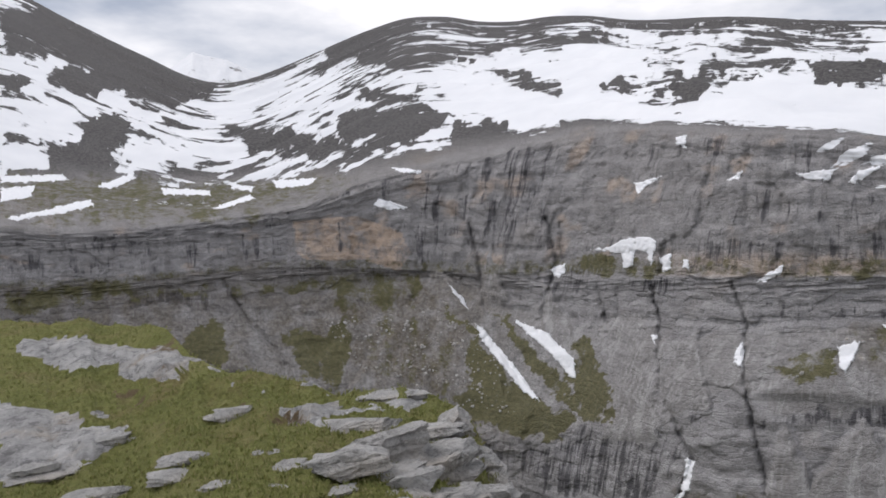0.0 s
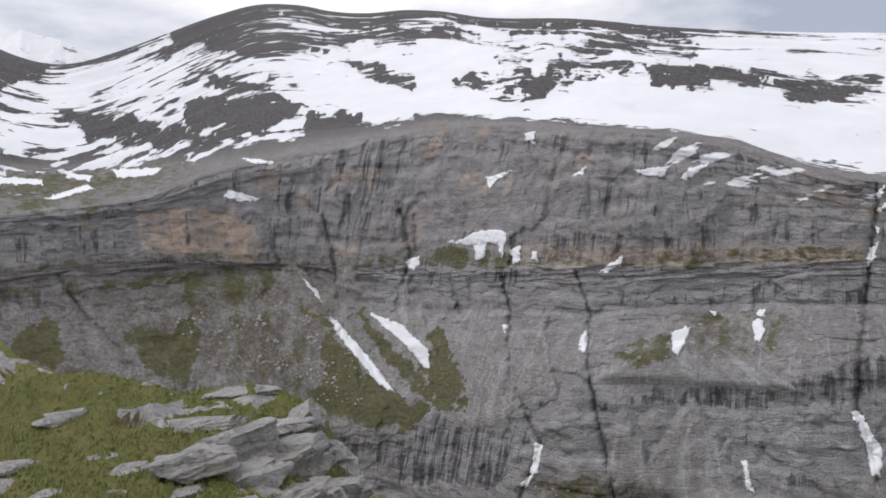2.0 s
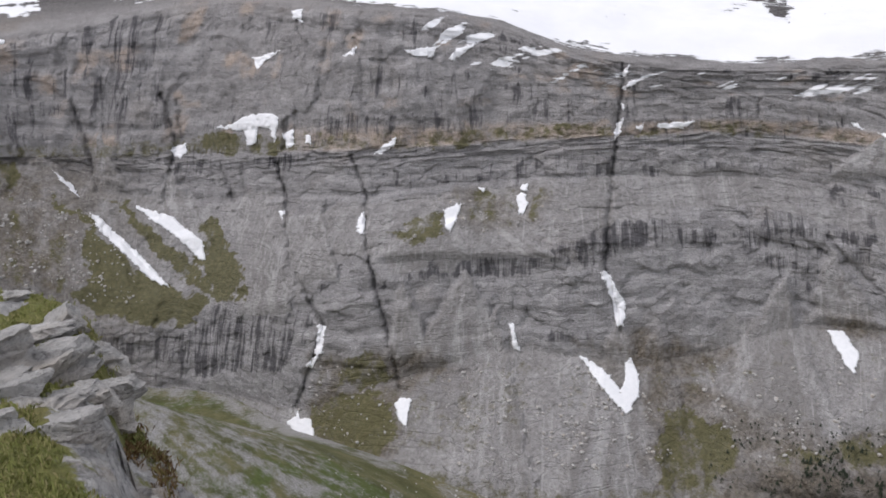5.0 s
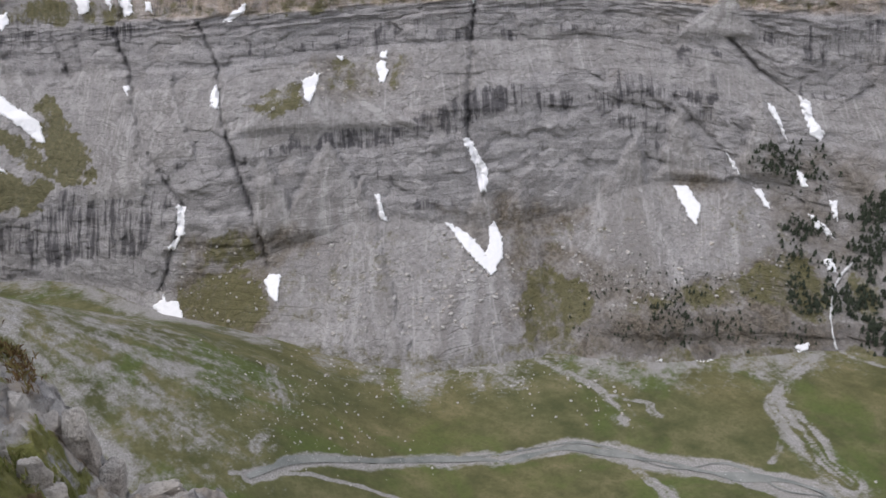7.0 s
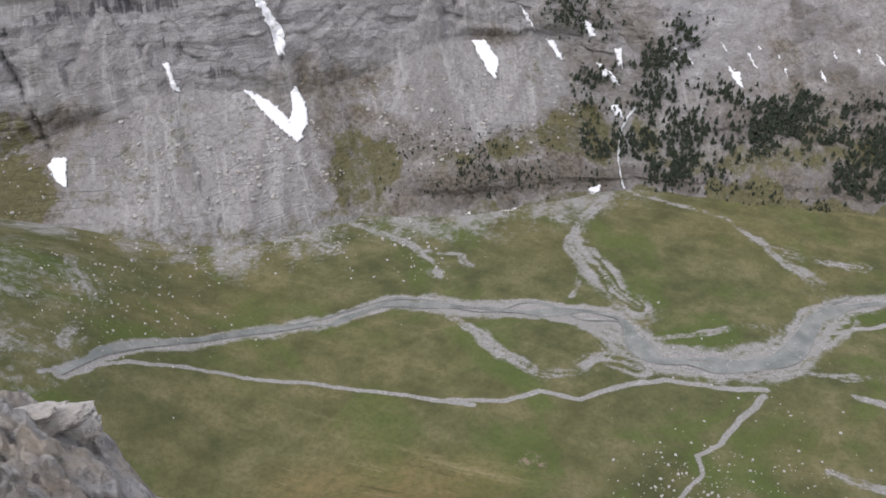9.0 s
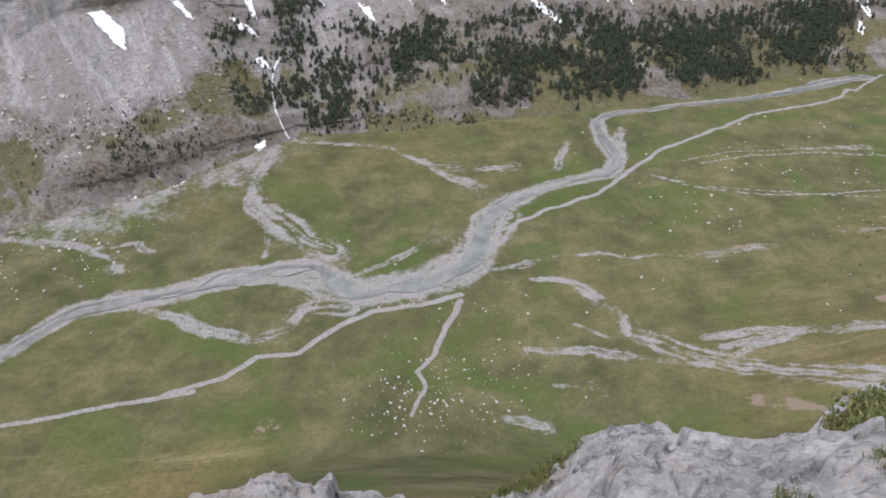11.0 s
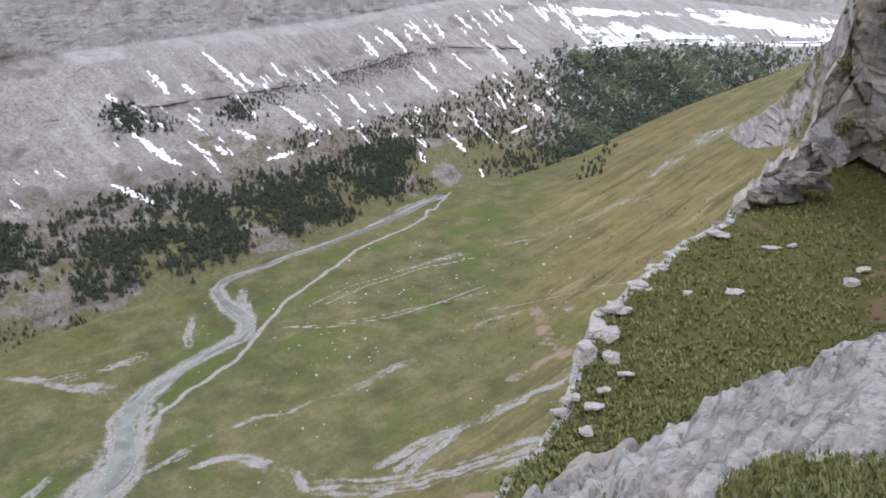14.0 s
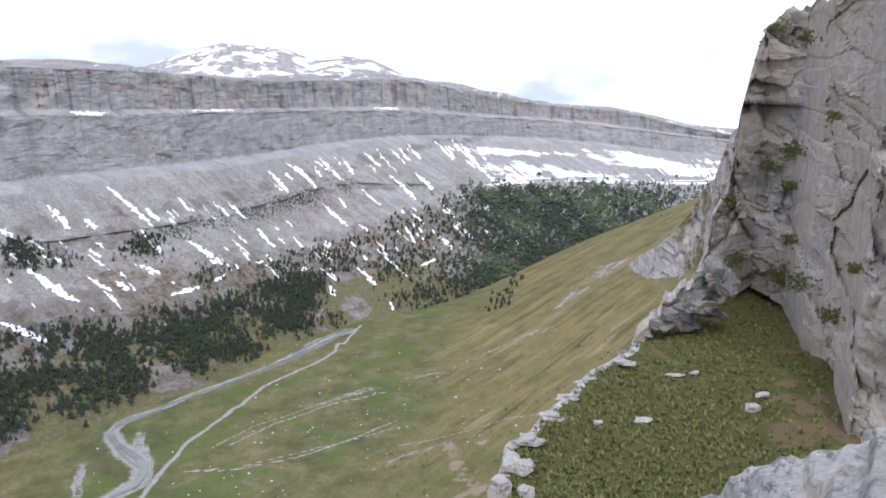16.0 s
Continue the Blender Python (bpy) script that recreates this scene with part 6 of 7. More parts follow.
LZ = LZ + rocky * slab * 0.12 * blocky * smooth(0.4, 2.2, LR) + (1 - rocky) * (0.10 * fbm(LX / 1.6, LY / 1.6, seed=207, octaves=4) + 0.12 * fbm(LX / 5, LY / 5, seed=208))
turf = 1 - rocky * (0.75 + 0.55 * fbm(LX / 1.2, LY / 1.2, seed=211, octaves=4))
turf = np.where(LA > 30, np.minimum(turf, 0.22), turf) * (1 - 0.55 * spur * smooth(8, 12, LA))
flats = [tuple(float(v) for v in q.split(",")) for q in " ".join(OUTCROPS).split()]
for fa, fe, fw, fh, proud in flats:
    if proud < 0.36 and fa < 30:
        d2 = ((LA - fa + 0.8 * crag) / (0.5 * fw)) ** 2 + ((LE - fe + 1.0 * crag + 0.10 * (LA - fa)) / (0.5 * fh)) ** 2
        bump = 1 - smooth(0.6, 1.15, d2)
        turf = turf * (1 - bump)
        LZ = LZ + bump * (0.05 + 0.22 * facet + 0.12 * ribs)
for text in TURF_PATCHES:
    soft = 0.0
    for ja, je in ((0.6, 0.2), (-0.6, 0.3), (0.2, -0.5), (-0.2, 0.5), (1.0, -0.2), (-1.0, -0.2)):
        soft = soft + inside(LA + 1.6 * crag + ja, LE + 1.0 * crag + je, pairs(text)) / 6.0
    turf = np.maximum(turf, (0.66 + 0.3 * crag) * soft)
soil = np.clip(0.55 * smooth(0.15, 0.5, fbm(LX / 1.8, LY / 1.8, seed=213, octaves=4)) * (1 - smooth(20, 30, LA)), 0, 1)
for text in SLAB_FIELDS:
    for ja, je in ((0.3, 0.1), (-0.3, 0.15), (0.1, -0.2), (-0.1, 0.2)):
        on = inside(LA + 0.9 * crag + ja, LE + 0.35 * crag + je, pairs(text))
        on = on & (crag + 0.6 * ribs > -0.02)
        turf = np.where(on, np.minimum(turf, 0.15), turf)
        LZ = LZ + on * (0.012 + 0.03 * facet)
for text in SOIL_SPOTS:
    for ja, je in ((0.3, 0.1), (-0.3, 0.15), (0.1, -0.2), (-0.1, 0.2)):
        on = inside(LA + 1.2 * crag + ja, LE + 0.45 * crag + je, pairs(text))
        soil = np.where(on, 0.52 + 0.35 * crag, soil)
        LZ = LZ - on * 0.03
rim_rows = []
for dr, dz in ((0.15, -0.5), (0.5, -2.2), (1.6, -7.0), (5.0, -18.0), (14.0, -42.0)):
    rr = LR[-1] + dr
    rim_rows.append(np.stack([rr * np.sin(np.radians(la)), rr * np.cos(np.radians(la)), LZ[-1] + dz], -1))
P_LEDGE = np.concatenate([np.stack([LX, LY, LZ], -1), np.array(rim_rows)])
pad = np.zeros((5, len(la)))
ledge = sheet("ledge_ground", P_LEDGE, M_LEDGE, None, dict(turf=np.concatenate([turf, pad]), soil=np.concatenate([soil, pad]), tan=np.concatenate([spur, pad])), soft=False)
tagged(ledge, "grassy rock ledge with bare limestone slabs", "ground", kind="structure")

# the lower grassy shelf beside the crag
SHELF_EDGE = pairs("-46,106 -42,110 -37,112.5 -35,114 -33,116 -30,117 -28,117.6 -26,118.5 -24,120.8 -21.5,123.8 -19,126.6 -16,129.5 -12,134")
se = np.linspace(-46, -12, 130)
edge_az = np.interp(se, *zip(*SHELF_EDGE)) - 0.9 + 0.5 * fbm(se * 0.9, se * 0, seed=221, octaves=3)
sv = np.linspace(0, 1, 130) ** 1.2
SA = edge_az[:, None] + (162 - edge_az[:, None]) * sv[None, :]
SR = np.repeat((11 / np.tan(np.radians(-se)))[:, None], len(sv), 1)
SX, SY = SR * np.sin(np.radians(SA)), SR * np.cos(np.radians(SA))
SZ = -11 + 0.35 * fbm(SX / 3, SY / 3, seed=223, octaves=4) + 0.12 * fbm(SX / 0.8, SY / 0.8, seed=224, octaves=3)
drop = []
for da, dz in ((9.0, -45.0), (3.5, -20.0), (1.4, -6.0), (0.5, -1.2)):
    aa = edge_az - da
    drop.append(np.stack([SR[:, 0] * np.sin(np.radians(aa)), SR[:, 0] * np.cos(np.radians(aa)), SZ[:, 0] + dz], -1)[:, None])
P_SHELF = np.concatenate(drop + [np.stack([SX, SY, SZ], -1)], 1)
bare = smooth(0.25, 0.65, 0.6 * fbm(SX / 4, SY / 4, seed=226) + 0.7 * fbm(SX / 0.9, SY / 0.9, seed=227, octaves=4) + 0.7 * smooth(132, 140, SA) - 0.10) * 0.8
t_shelf = np.concatenate([np.zeros((len(se), 4)), smooth(0.006, 0.03, sv)[None, :] * np.ones((len(se), 1))], 1)
s_shelf = np.concatenate([np.zeros((len(se), 4)), bare * 0.8], 1)
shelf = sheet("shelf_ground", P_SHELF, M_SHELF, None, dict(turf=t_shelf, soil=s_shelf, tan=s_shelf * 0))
tagged(shelf, "green grassy shelf with scattered stones under a crag", "ground", kind="structure")

# ---------------------------------------------------------------- the crag
CRAG_BASE = np.array([[float(v) for v in p.split(",")] for p in
    "125.5,-19.6,33 129.4,-17.7,35 131.5,-15.3,39 133.9,-13.1,42 136.1,-13.9,40 137.5,-16.9,34 139.6,-17.6,31 140.8,-21.7,27 145,-23,25 155,-25,22 166,-27,20".split()])
CRAG_TOP = np.array(pairs("125.5,-19.4 126.15,-19.24 126.62,-17.00 128.47,-15.19 130.10,-13.84 131.09,-11.88 131.20,-9.74 132.06,-7.61 132.25,-5.35 132.42,-2.93 132.91,-0.20 133.27,1.76 133.76,2.80 134.96,3.57 136.22,4.01 140,6 145,9 155,14 166,16"))
ca = np.concatenate([np.arange(125.5, 136, 0.06), np.arange(136, 166, 0.1)])
cf = np.linspace(0, 1, 170)
CA, CF = np.meshgrid(ca, cf)
be, br = np.interp(CA, CRAG_BASE[:, 0], CRAG_BASE[:, 1]), np.interp(CA, CRAG_BASE[:, 0], CRAG_BASE[:, 2])
te = np.interp(CA + 0.25 * fbm(CA * 0 + 1, CF * 14, seed=231), CRAG_TOP[:, 0], CRAG_TOP[:, 1]) + 0.5 * fbm(CA * 2.0, CA * 0, seed=232, octaves=4) * smooth(126, 128, CA)
te = np.maximum(te, be + 0.2)
z0, z1 = (br * np.tan(np.radians(be)) - 1.0), br * 1.06 * np.tan(np.radians(te))
CZ = z0 + (z1 - z0) * CF
lean = br + 0.16 * (CZ - z0)
qx, qy = 32 * np.radians(CA), CZ
wqx, wqy = qx + 0.45 * fbm(qx / 2, qy / 2, seed=241), qy + 0.45 * fbm(qx / 2, qy / 2, seed=242)
big_b = fbm(wqx / 6.5, wqy / 7.5, br / 14, octaves=3, seed=235)
small_b = fbm(wqx / 1.3, wqy / 1.1, seed=237, octaves=5, gain=0.6)
f1, j1 = facets(wqx / 4.2 + wqy / 16, wqy / 5.5 - wqx / 30, 251, 0.6)
f2, j2 = facets(wqx / 1.7 - wqy / 9, wqy / 2.1 + wqx / 9, 252, 0.6)
f3, j3 = facets(wqx / 0.62 + wqy / 5, wqy / 0.55, 253, 0.5)
CR = (lean - 0.9 * big_b - 0.85 * f1 - 0.42 * f2 - 0.14 * f3 - 0.22 * small_b
      + 0.25 * np.exp(-((j1 / 0.05) ** 2)) + 0.10 * np.exp(-((j2 / 0.08) ** 2)))
P_CRAG = np.stack([CR * np.sin(np.radians(CA)), CR * np.cos(np.radians(CA)), CZ], -1)
top = P_CRAG[-1]
capr = []
for dr, dz in ((1.2, 0.1), (4.0, -1.0), (10.0, -9.0), (20.0, -40.0)):
    k = (np.hypot(top[:, 0], top[:, 1]) + dr) / np.hypot(top[:, 0], top[:, 1])
    capr.append(np.stack([top[:, 0] * k, top[:, 1] * k, top[:, 2] + dz], -1))
M_CRAG = limestone_material("crag_limestone", 1.3, 0.36)
crag_ob = sheet("crag", np.concatenate([P_CRAG, np.array(capr)]), M_CRAG, soft=False)
tagged(crag_ob, "steep fractured grey limestone crag above a grassy shelf", "cliff", kind="structure")


# ---------------------------------------------------------------- rocks
def rock_mesh(size, seed, layers=0.5, level=4, slabs=1, most=3500, material=None):
    """Angular limestone cut by joints and roughened, of one block or of stacked slabs; size: half extents."""
    rg_ = random.Random(seed)
    bm = bmesh.new()
    for k in range(slabs):
        one = bmesh.new()
        bmesh.ops.create_cube(one, size=2.0)
        for _ in range(9):
            n = Vector((rg_.gauss(0, 1), rg_.gauss(0, 1), rg_.gauss(0, 0.8 if slabs == 1 else 0.35))).normalized()
            cut = bmesh.ops.bisect_plane(one, geom=one.verts[:] + one.edges[:] + one.faces[:], plane_co=n * rg_.uniform(0.72, 1.0), plane_no=n, clear_outer=True)
            edges = [g for g in cut["geom_cut"] if isinstance(g, bmesh.types.BMEdge)]
            if edges:
                bmesh.ops.edgeloop_fill(one, edges=edges)
        if slabs > 1:
            grow = rg_.uniform(0.5, 0.8) if k else 0.95
            m = (Matrix.Translation((rg_.uniform(-0.3, 0.3), rg_.uniform(-0.2, 0.4), -0.6 + 1.5 * k / slabs))
                 @ pose(0, 0, 0, rg_.uniform(-12, 4), rg_.uniform(-8, 8), rg_.uniform(-25, 25)) @ Matrix.Diagonal((grow, grow * 0.8, 0.45, 1)))
            bmesh.ops.transform(one, matrix=m, verts=one.verts[:])
        tmp = bpy.data.meshes.new("slab")
        one.to_mesh(tmp)
        one.free()
        bm.from_mesh(tmp)
        bpy.data.meshes.remove(tmp)
    bmesh.ops.triangulate(bm, faces=bm.faces[:])
    for _ in range(max(level - 1, 1)):
        long_e = [e for e in bm.edges if e.calc_length() > (0.16 if most < 5000 else 0.08)]
        if len(bm.faces) > most or not long_e:
            break
        bmesh.ops.subdivide_edges(bm, edges=long_e, cuts=1)
        bmesh.ops.triangulate(bm, faces=[f for f in bm.faces if len(f.verts) > 3])
    o = Vector((seed * 3.7, seed * 1.9, seed * 5.3))
    for v in bm.verts:
        p = v.co.copy()
        h = math.floor((p.z + 0.3 * p.x + 0.15 * noise.noise(p * 2 + o)) * 4.5)
        p *= 1 + 0.10 * noise.noise(p * 1.6 + o) + 0.07 * noise.noise(p * 4.0 + o) + 0.05 * noise.noise(p * 9.0 + o)
        step = layers * 0.16 * noise.noise(Vector((1.3, 2.1, h * 1.7)) + o)
        ply = math.floor((p.z - 0.2 * p.y + 0.1 * noise.noise(p * 3 + o)) * 13)
        step += layers * 0.10 * noise.noise(Vector((p.x * 1.4, p.y * 1.4, ply * 2.3)) + o) + 0.05 * noise.noise(Vector((p.x * 12, p.y * 12, p.z * 22)) + o)
        p.x, p.y = p.x * (1 + step), p.y * (1 + step)
        p.z += 0.035 * noise.noise(p * 13.0 + o)
        v.co = Vector((p.x * size[0], p.y * size[1], p.z * size[2]))
    me = bpy.data.meshes.new("rock")
    bm.to_mesh(me)
    bm.free()
    me.materials.append(material or M_ROCK)
    return me


def outcrop(text, place, label, group, level, material=None):
    for i, q in enumerate(" ".join(text).split()):
        a, e, w, h, proud = (float(v) for v in q.split(","))
        if proud < 0.36 or (40 < a < 114 and place is on_ledge):
            continue
        p = place(a, e)
        dist = p.length
        half = radians(w) * dist / 2
        tall = radians(h) * dist
        deep = min(max(tall * (1 - 0.6 * min(proud, 1)) / math.sin(radians(abs(e))) / 2, 0.3 * half), 1.4 * half)
        up = max(0.07 * half, tall * proud * (0.7 if half < 0.35 or proud > 0.75 else 0.42))
        ob = new("rock", rock_mesh((half, deep, up), i * 1.31 + len(text), 0.6, level if half > 0.12 else 3, 3 if half > 0.35 else 1, 6000 if half > 0.12 else 3500, material))
        ob.matrix_world = Matrix.Translation(p - Vector((0, 0, 0.1 * up))) @ pose(0, 0, 0, random.uniform(-6, 6), random.uniform(-9, 3), -a + random.uniform(-8, 8))
        tagged(ob, label, "rock", group)


outcrop(OUTCROPS, on_ledge, "weathered tan-grey limestone outcrop in short grass", "outcrops on the ledge", 5, M_TAN)


for i, q in enumerate(" ".join(RIDGE).split()):
    a, e, w, h, tilt, slabs = (float(v) for v in q.split(","))
    p = on_ledge(a, e)
    half, tall = radians(w) * p.length / 2, radians(h) * p.length
    ob = new("rock", rock_mesh((half * 1.1, max(0.5 * half, 0.8 * tall), (0.5 if tilt > 11 else 0.34) * tall), 7.3 + i * 1.17, 0.9, 5 if half > 0.5 else 4, int(slabs), 8000))
    ob.matrix_world = Matrix.Translation(p + Vector((0, 0, (0.12 if tilt > 11 else -0.02) * tall))) @ pose(0, 0, 0, random.uniform(-4, 8), -0.6 * tilt, -a + random.uniform(-10, 10))
    tagged(ob, "tilted slab of grey bedded limestone in short turf", "rock", "outcrops on the ledge")


def on_shelf(a, e):
    r = 11 / math.tan(radians(-e))
    return Vector((r * math.sin(radians(a)), r * math.cos(radians(a)), -10.85))


outcrop(LEDGE_STONES, on_shelf, "pale limestone stone lying on a grassy shelf", "stones on the shelf", 3)


# ---------------------------------------------------------------- grass and herbs
def tufts(name, points, material, blades, length, width, label):
    """Many small clumps of leaves as one mesh."""
    rng = np.random.default_rng(5)
    verts, faces = [], []
    for p in points:
        for _ in range(blades):
            t, lean_b = rng.uniform(0, 2 * math.pi), rng.uniform(0.2, 0.9)
            L_ = length * rng.uniform(0.5, 1.2)
            ox, oy = rng.normal(0, length * 0.35, 2)
            dx, dy = math.cos(t), math.sin(t)
            b = len(verts)
            verts += [(p[0] + ox - dy * width, p[1] + oy + dx * width, p[2] - 0.02), (p[0] + ox + dy * width, p[1] + oy - dx * width, p[2] - 0.02),
                      (p[0] + ox + dx * L_ * lean_b * 0.5 + dy * width, p[1] + oy + dy * L_ * lean_b * 0.5 - dx * width, p[2] + L_ * 0.6),
                      (p[0] + ox + dx * L_ * lean_b, p[1] + oy + dy * L_ * lean_b, p[2] + L_ * (1 - 0.4 * lean_b))]
            faces += [(b, b + 1, b + 2), (b, b + 2, b + 3)]
    ob = new(name, raw_mesh(name, verts, faces, material))
    return tagged(ob, label, "grass", kind="stuff")


rng = np.random.default_rng(11)
pick = np.argwhere((turf > 0.6) & (LR > 3.5) & (soil < 0.4) & (LA > -38) & (LA < 28))
pick = pick[rng.choice(len(pick), min(15000, len(pick)), replace=False)]
pts = P_LEDGE[pick[:, 0], pick[:, 1]] + rng.normal(0, 0.05, (len(pick), 3)) * np.array([1, 1, 0])
tufts("grass", pts, M_GRASS, 6, 0.055, 0.006, "short yellow-green alpine grass on the ledge")
pick = np.argwhere((turf > 0.42) & (LR > 1.2) & (LA > 78) & (LA < 145))
pick = pick[rng.choice(len(pick), min(5000, len(pick)), replace=False)]
pts = P_LEDGE[pick[:, 0], pick[:, 1]] + rng.normal(0, 0.03, (len(pick), 3)) * np.array([1, 1, 0])
tufts("slab_grass", pts, M_HERB, 6, 0.06, 0.006, "short grass growing in hollows of a limestone slab")
pick = np.argwhere((sv[None, :] > 0.015) & (sv[None, :] < 0.55) & (SR > 9) & (SR < 50) & (bare < rng.uniform(0.1, 0.9, bare.shape)))
pick = pick[rng.choice(len(pick), min(14000, len(pick)), replace=False)]
pts = np.stack([SX, SY, SZ], -1)[pick[:, 0], pick[:, 1]] + rng.normal(0, 0.12, (len(pick), 3)) * np.array([1, 1, 0])
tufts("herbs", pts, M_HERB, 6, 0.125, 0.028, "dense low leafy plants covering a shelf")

# tufts growing in cracks of the crag
C_R = np.hypot(P_CRAG[..., 0], P_CRAG[..., 1])
C_E = np.maximum.accumulate(np.degrees(np.arctan2(P_CRAG[..., 2], C_R)), 0)


def on_crag(a, e):
    j = int(np.argmin(np.abs(ca - a)))
    i = int(min(np.searchsorted(C_E[:, j], e), C_E.shape[0] - 1))
    return P_CRAG[i, j] * 0.995


CRAG_TUFTS = ("135.79,-5.14,0.8 134.52,-6.13,0.7 138.08,-2.94,0.35 134.3,2.5,0.8 136.02,1.83,0.5 132.3,-8.5,0.5 135.67,-13.2,0.9 136.91,-13.5,0.9 "
              "140.24,-12.32,0.4 135.9,-7.4,0.5 136.2,-10.9,0.5 133.0,-12.4,0.6 139.0,-15.4,0.6")
spots = []
for ta, te_, spread in (tuple(float(v) for v in q.split(",")) for q in CRAG_TUFTS.split()):
    spots += [on_crag(ta + rng.normal(0, 0.55 * spread), te_ + rng.normal(0, 0.4 * spread)) for _ in range(int(130 * spread))]
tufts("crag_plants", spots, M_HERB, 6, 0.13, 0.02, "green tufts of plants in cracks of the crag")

# ---------------------------------------------------------------- trees
def needle_material(name, dark, light, drift=0.0):
    s = Shade(name, 0.9, 0.1)
    info = s.n.new("ShaderNodeNewGeometry")
    obj = s.n.new("ShaderNodeObjectInfo")
    v = s.math("ADD", s.math("MULTIPLY", info.outputs["Random Per Island"], 0.6), s.math("MULTIPLY", obj.outputs["Random"], 0.4))
    col = s.ramp(v, (0.0, dark), (1.0, light))
    if drift:
        col = s.mix(s.span(s.noise(s.coords("Object"), drift, 5.0, 0.6), 0.46, 0.56, 0.0, 0.75), col, (0.036, 0.050, 0.042))
    return s.done(col)


M_NEEDLE = needle_material("pine_needles", (0.024, 0.032, 0.025), (0.058, 0.070, 0.048))
M_LEAF = needle_material("beech_leaves", (0.060, 0.080, 0.056), (0.130, 0.160, 0.090), 0.012)
M_BARK = Shade("pine_bark", 0.95, 0.1).mat
M_BARK.node_tree.nodes["Principled BSDF"].inputs["Base Color"].default_value = (0.07, 0.055, 0.042, 1)


def pine_crown(seed, tiers=5, sides=7):
    """Ragged whorls of a mountain pine one metre high."""
    rg = random.Random(seed)
    verts, faces = [], []
    for k in range(tiers):
        z = 0.14 + 0.72 * k / tiers
        rad = 0.26 * (1 - k / tiers) ** 0.8 + 0.04
        b = len(verts)
        cx, cy = rg.uniform(-0.02, 0.02), rg.uniform(-0.02, 0.02)
        verts.append((cx, cy, z + 0.30 - 0.02 * k))
        for i in range(sides * 2):
            a = math.pi * i / sides + rg.uniform(-0.15, 0.15)
            q = rad * (rg.uniform(0.8, 1.2) if i % 2 else rg.uniform(0.35, 0.6))
            verts.append((cx + q * math.cos(a), cy + q * math.sin(a), z + (rg.uniform(-0.06, 0.0) if i % 2 else 0.05)))
        faces += [(b, b + 1 + i, b + 1 + (i + 1) % (sides * 2)) for i in range(sides * 2)]
    return verts, faces


def leafy_crown(seed):
    """A broad crown of many small clumps, one metre high."""
    rg = random.Random(seed)
    verts, faces = [], []
    for _ in range(10):
        a, h = rg.uniform(0, 6.28), rg.uniform(0.3, 0.95)
        rad = 0.30 * math.sin(math.pi * min(h, 0.9)) ** 0.6 * rg.uniform(0.4, 1)
        c = Vector((rad * math.cos(a), rad * math.sin(a), h))
        q = rg.uniform(0.09, 0.16)
        b = len(verts)
        for d in ((1, 0, 0), (0, 1, 0), (-1, 0, 0), (0, -1, 0), (0, 0, 1), (0, 0, -0.8)):
            verts.append(tuple(c + Vector(d) * q * rg.uniform(0.7, 1.3)))
        faces += [(b + i, b + (i + 1) % 4, b + 4) for i in range(4)] + [(b + (i + 1) % 4, b + i, b + 5) for i in range(4)]
    return verts, faces


CROWNS = []
for k in range(4):
    v, f = pine_crown(k)
    CROWNS.append((np.array(v), np.array(f), raw_mesh("crown", v, f, M_NEEDLE, True)))
LEAFY = [tuple(np.array(q) for q in leafy_crown(k)) for k in range(3)]
NARROW = [(q[0] * np.array([0.72, 0.72, 1.0]), q[1]) for q in LEAFY]
bm = bmesh.new()
bmesh.ops.create_cone(bm, cap_ends=True, segments=6, radius1=0.03, radius2=0.012, depth=0.5, matrix=Matrix.Translation((0, 0, 0.22)))
TRUNK = bpy.data.meshes.new("trunk")
bm.to_mesh(TRUNK)
bm.free()
TRUNK.materials.append(M_BARK)
rg = random.Random(4)
single, far_v, far_f, leaf_v, leaf_f, nf, nl = 0, [], [], [], [], 0, 0
for outline, count, size, broad in WOODS:
    poly = np.array(pairs(outline))
    lo, hi = poly.min(0), poly.max(0)
    made = tries = 0
    count = int(count * (2.0 if broad else 2.1))
    while made < count and tries < count * 30:
        tries += 1
        a, e = rg.uniform(lo[0], hi[0]), rg.uniform(lo[1], hi[1])
        if not inside(np.array(a), np.array(e), poly):
            continue
        if noise.noise(Vector((a * 0.6, e * 1.1, 3.3))) < rg.uniform(-0.12, 0.22) and not broad:
            continue
        a, e = a + rg.gauss(0, 1.3 if broad else 0.5), e + rg.gauss(0, 0.3)
        p = on_wall(a, e)
        tall = size * rg.uniform(2.6, 6.8) * (1.55 if broad else 1.0) * (1.0 if p.length < 1100 else 1.3)
        made += 1
        turn = rg.uniform(0, 6.28)
        if not broad and a < 78 and single < 290 and size > 0.5:
            single += 1
            tree = new("pine_tree")
            tree.location, tree.rotation_euler, tree.scale = p - Vector((0, 0, 0.3)), (0, 0, turn), (tall, tall, tall)
            for nm, me in (("trunk", TRUNK), ("crown", CROWNS[single % 4][2])):
                ob = new(nm, me)
                ob.parent = tree
            tagged(tree, "dark green mountain pine on a steep slope", "tree", "pines on the mountain side")
            continue
        v, f = (LEAFY[made % 3] if broad else (NARROW[made % 3] if made % 5 < 2 else CROWNS[made % 4][:2]))
        c, s_ = math.cos(turn), math.sin(turn)
        w = v * np.array([1.15, 1.15, 1.0]) @ np.array([[c, s_, 0], [-s_, c, 0], [0, 0, 1]]) * tall + np.array(p)
        if broad:
            leaf_v.append(w), leaf_f.append(f + nl)
            nl += len(w)
        else:
            far_v.append(w), far_f.append(f + nf)
            nf += len(w)
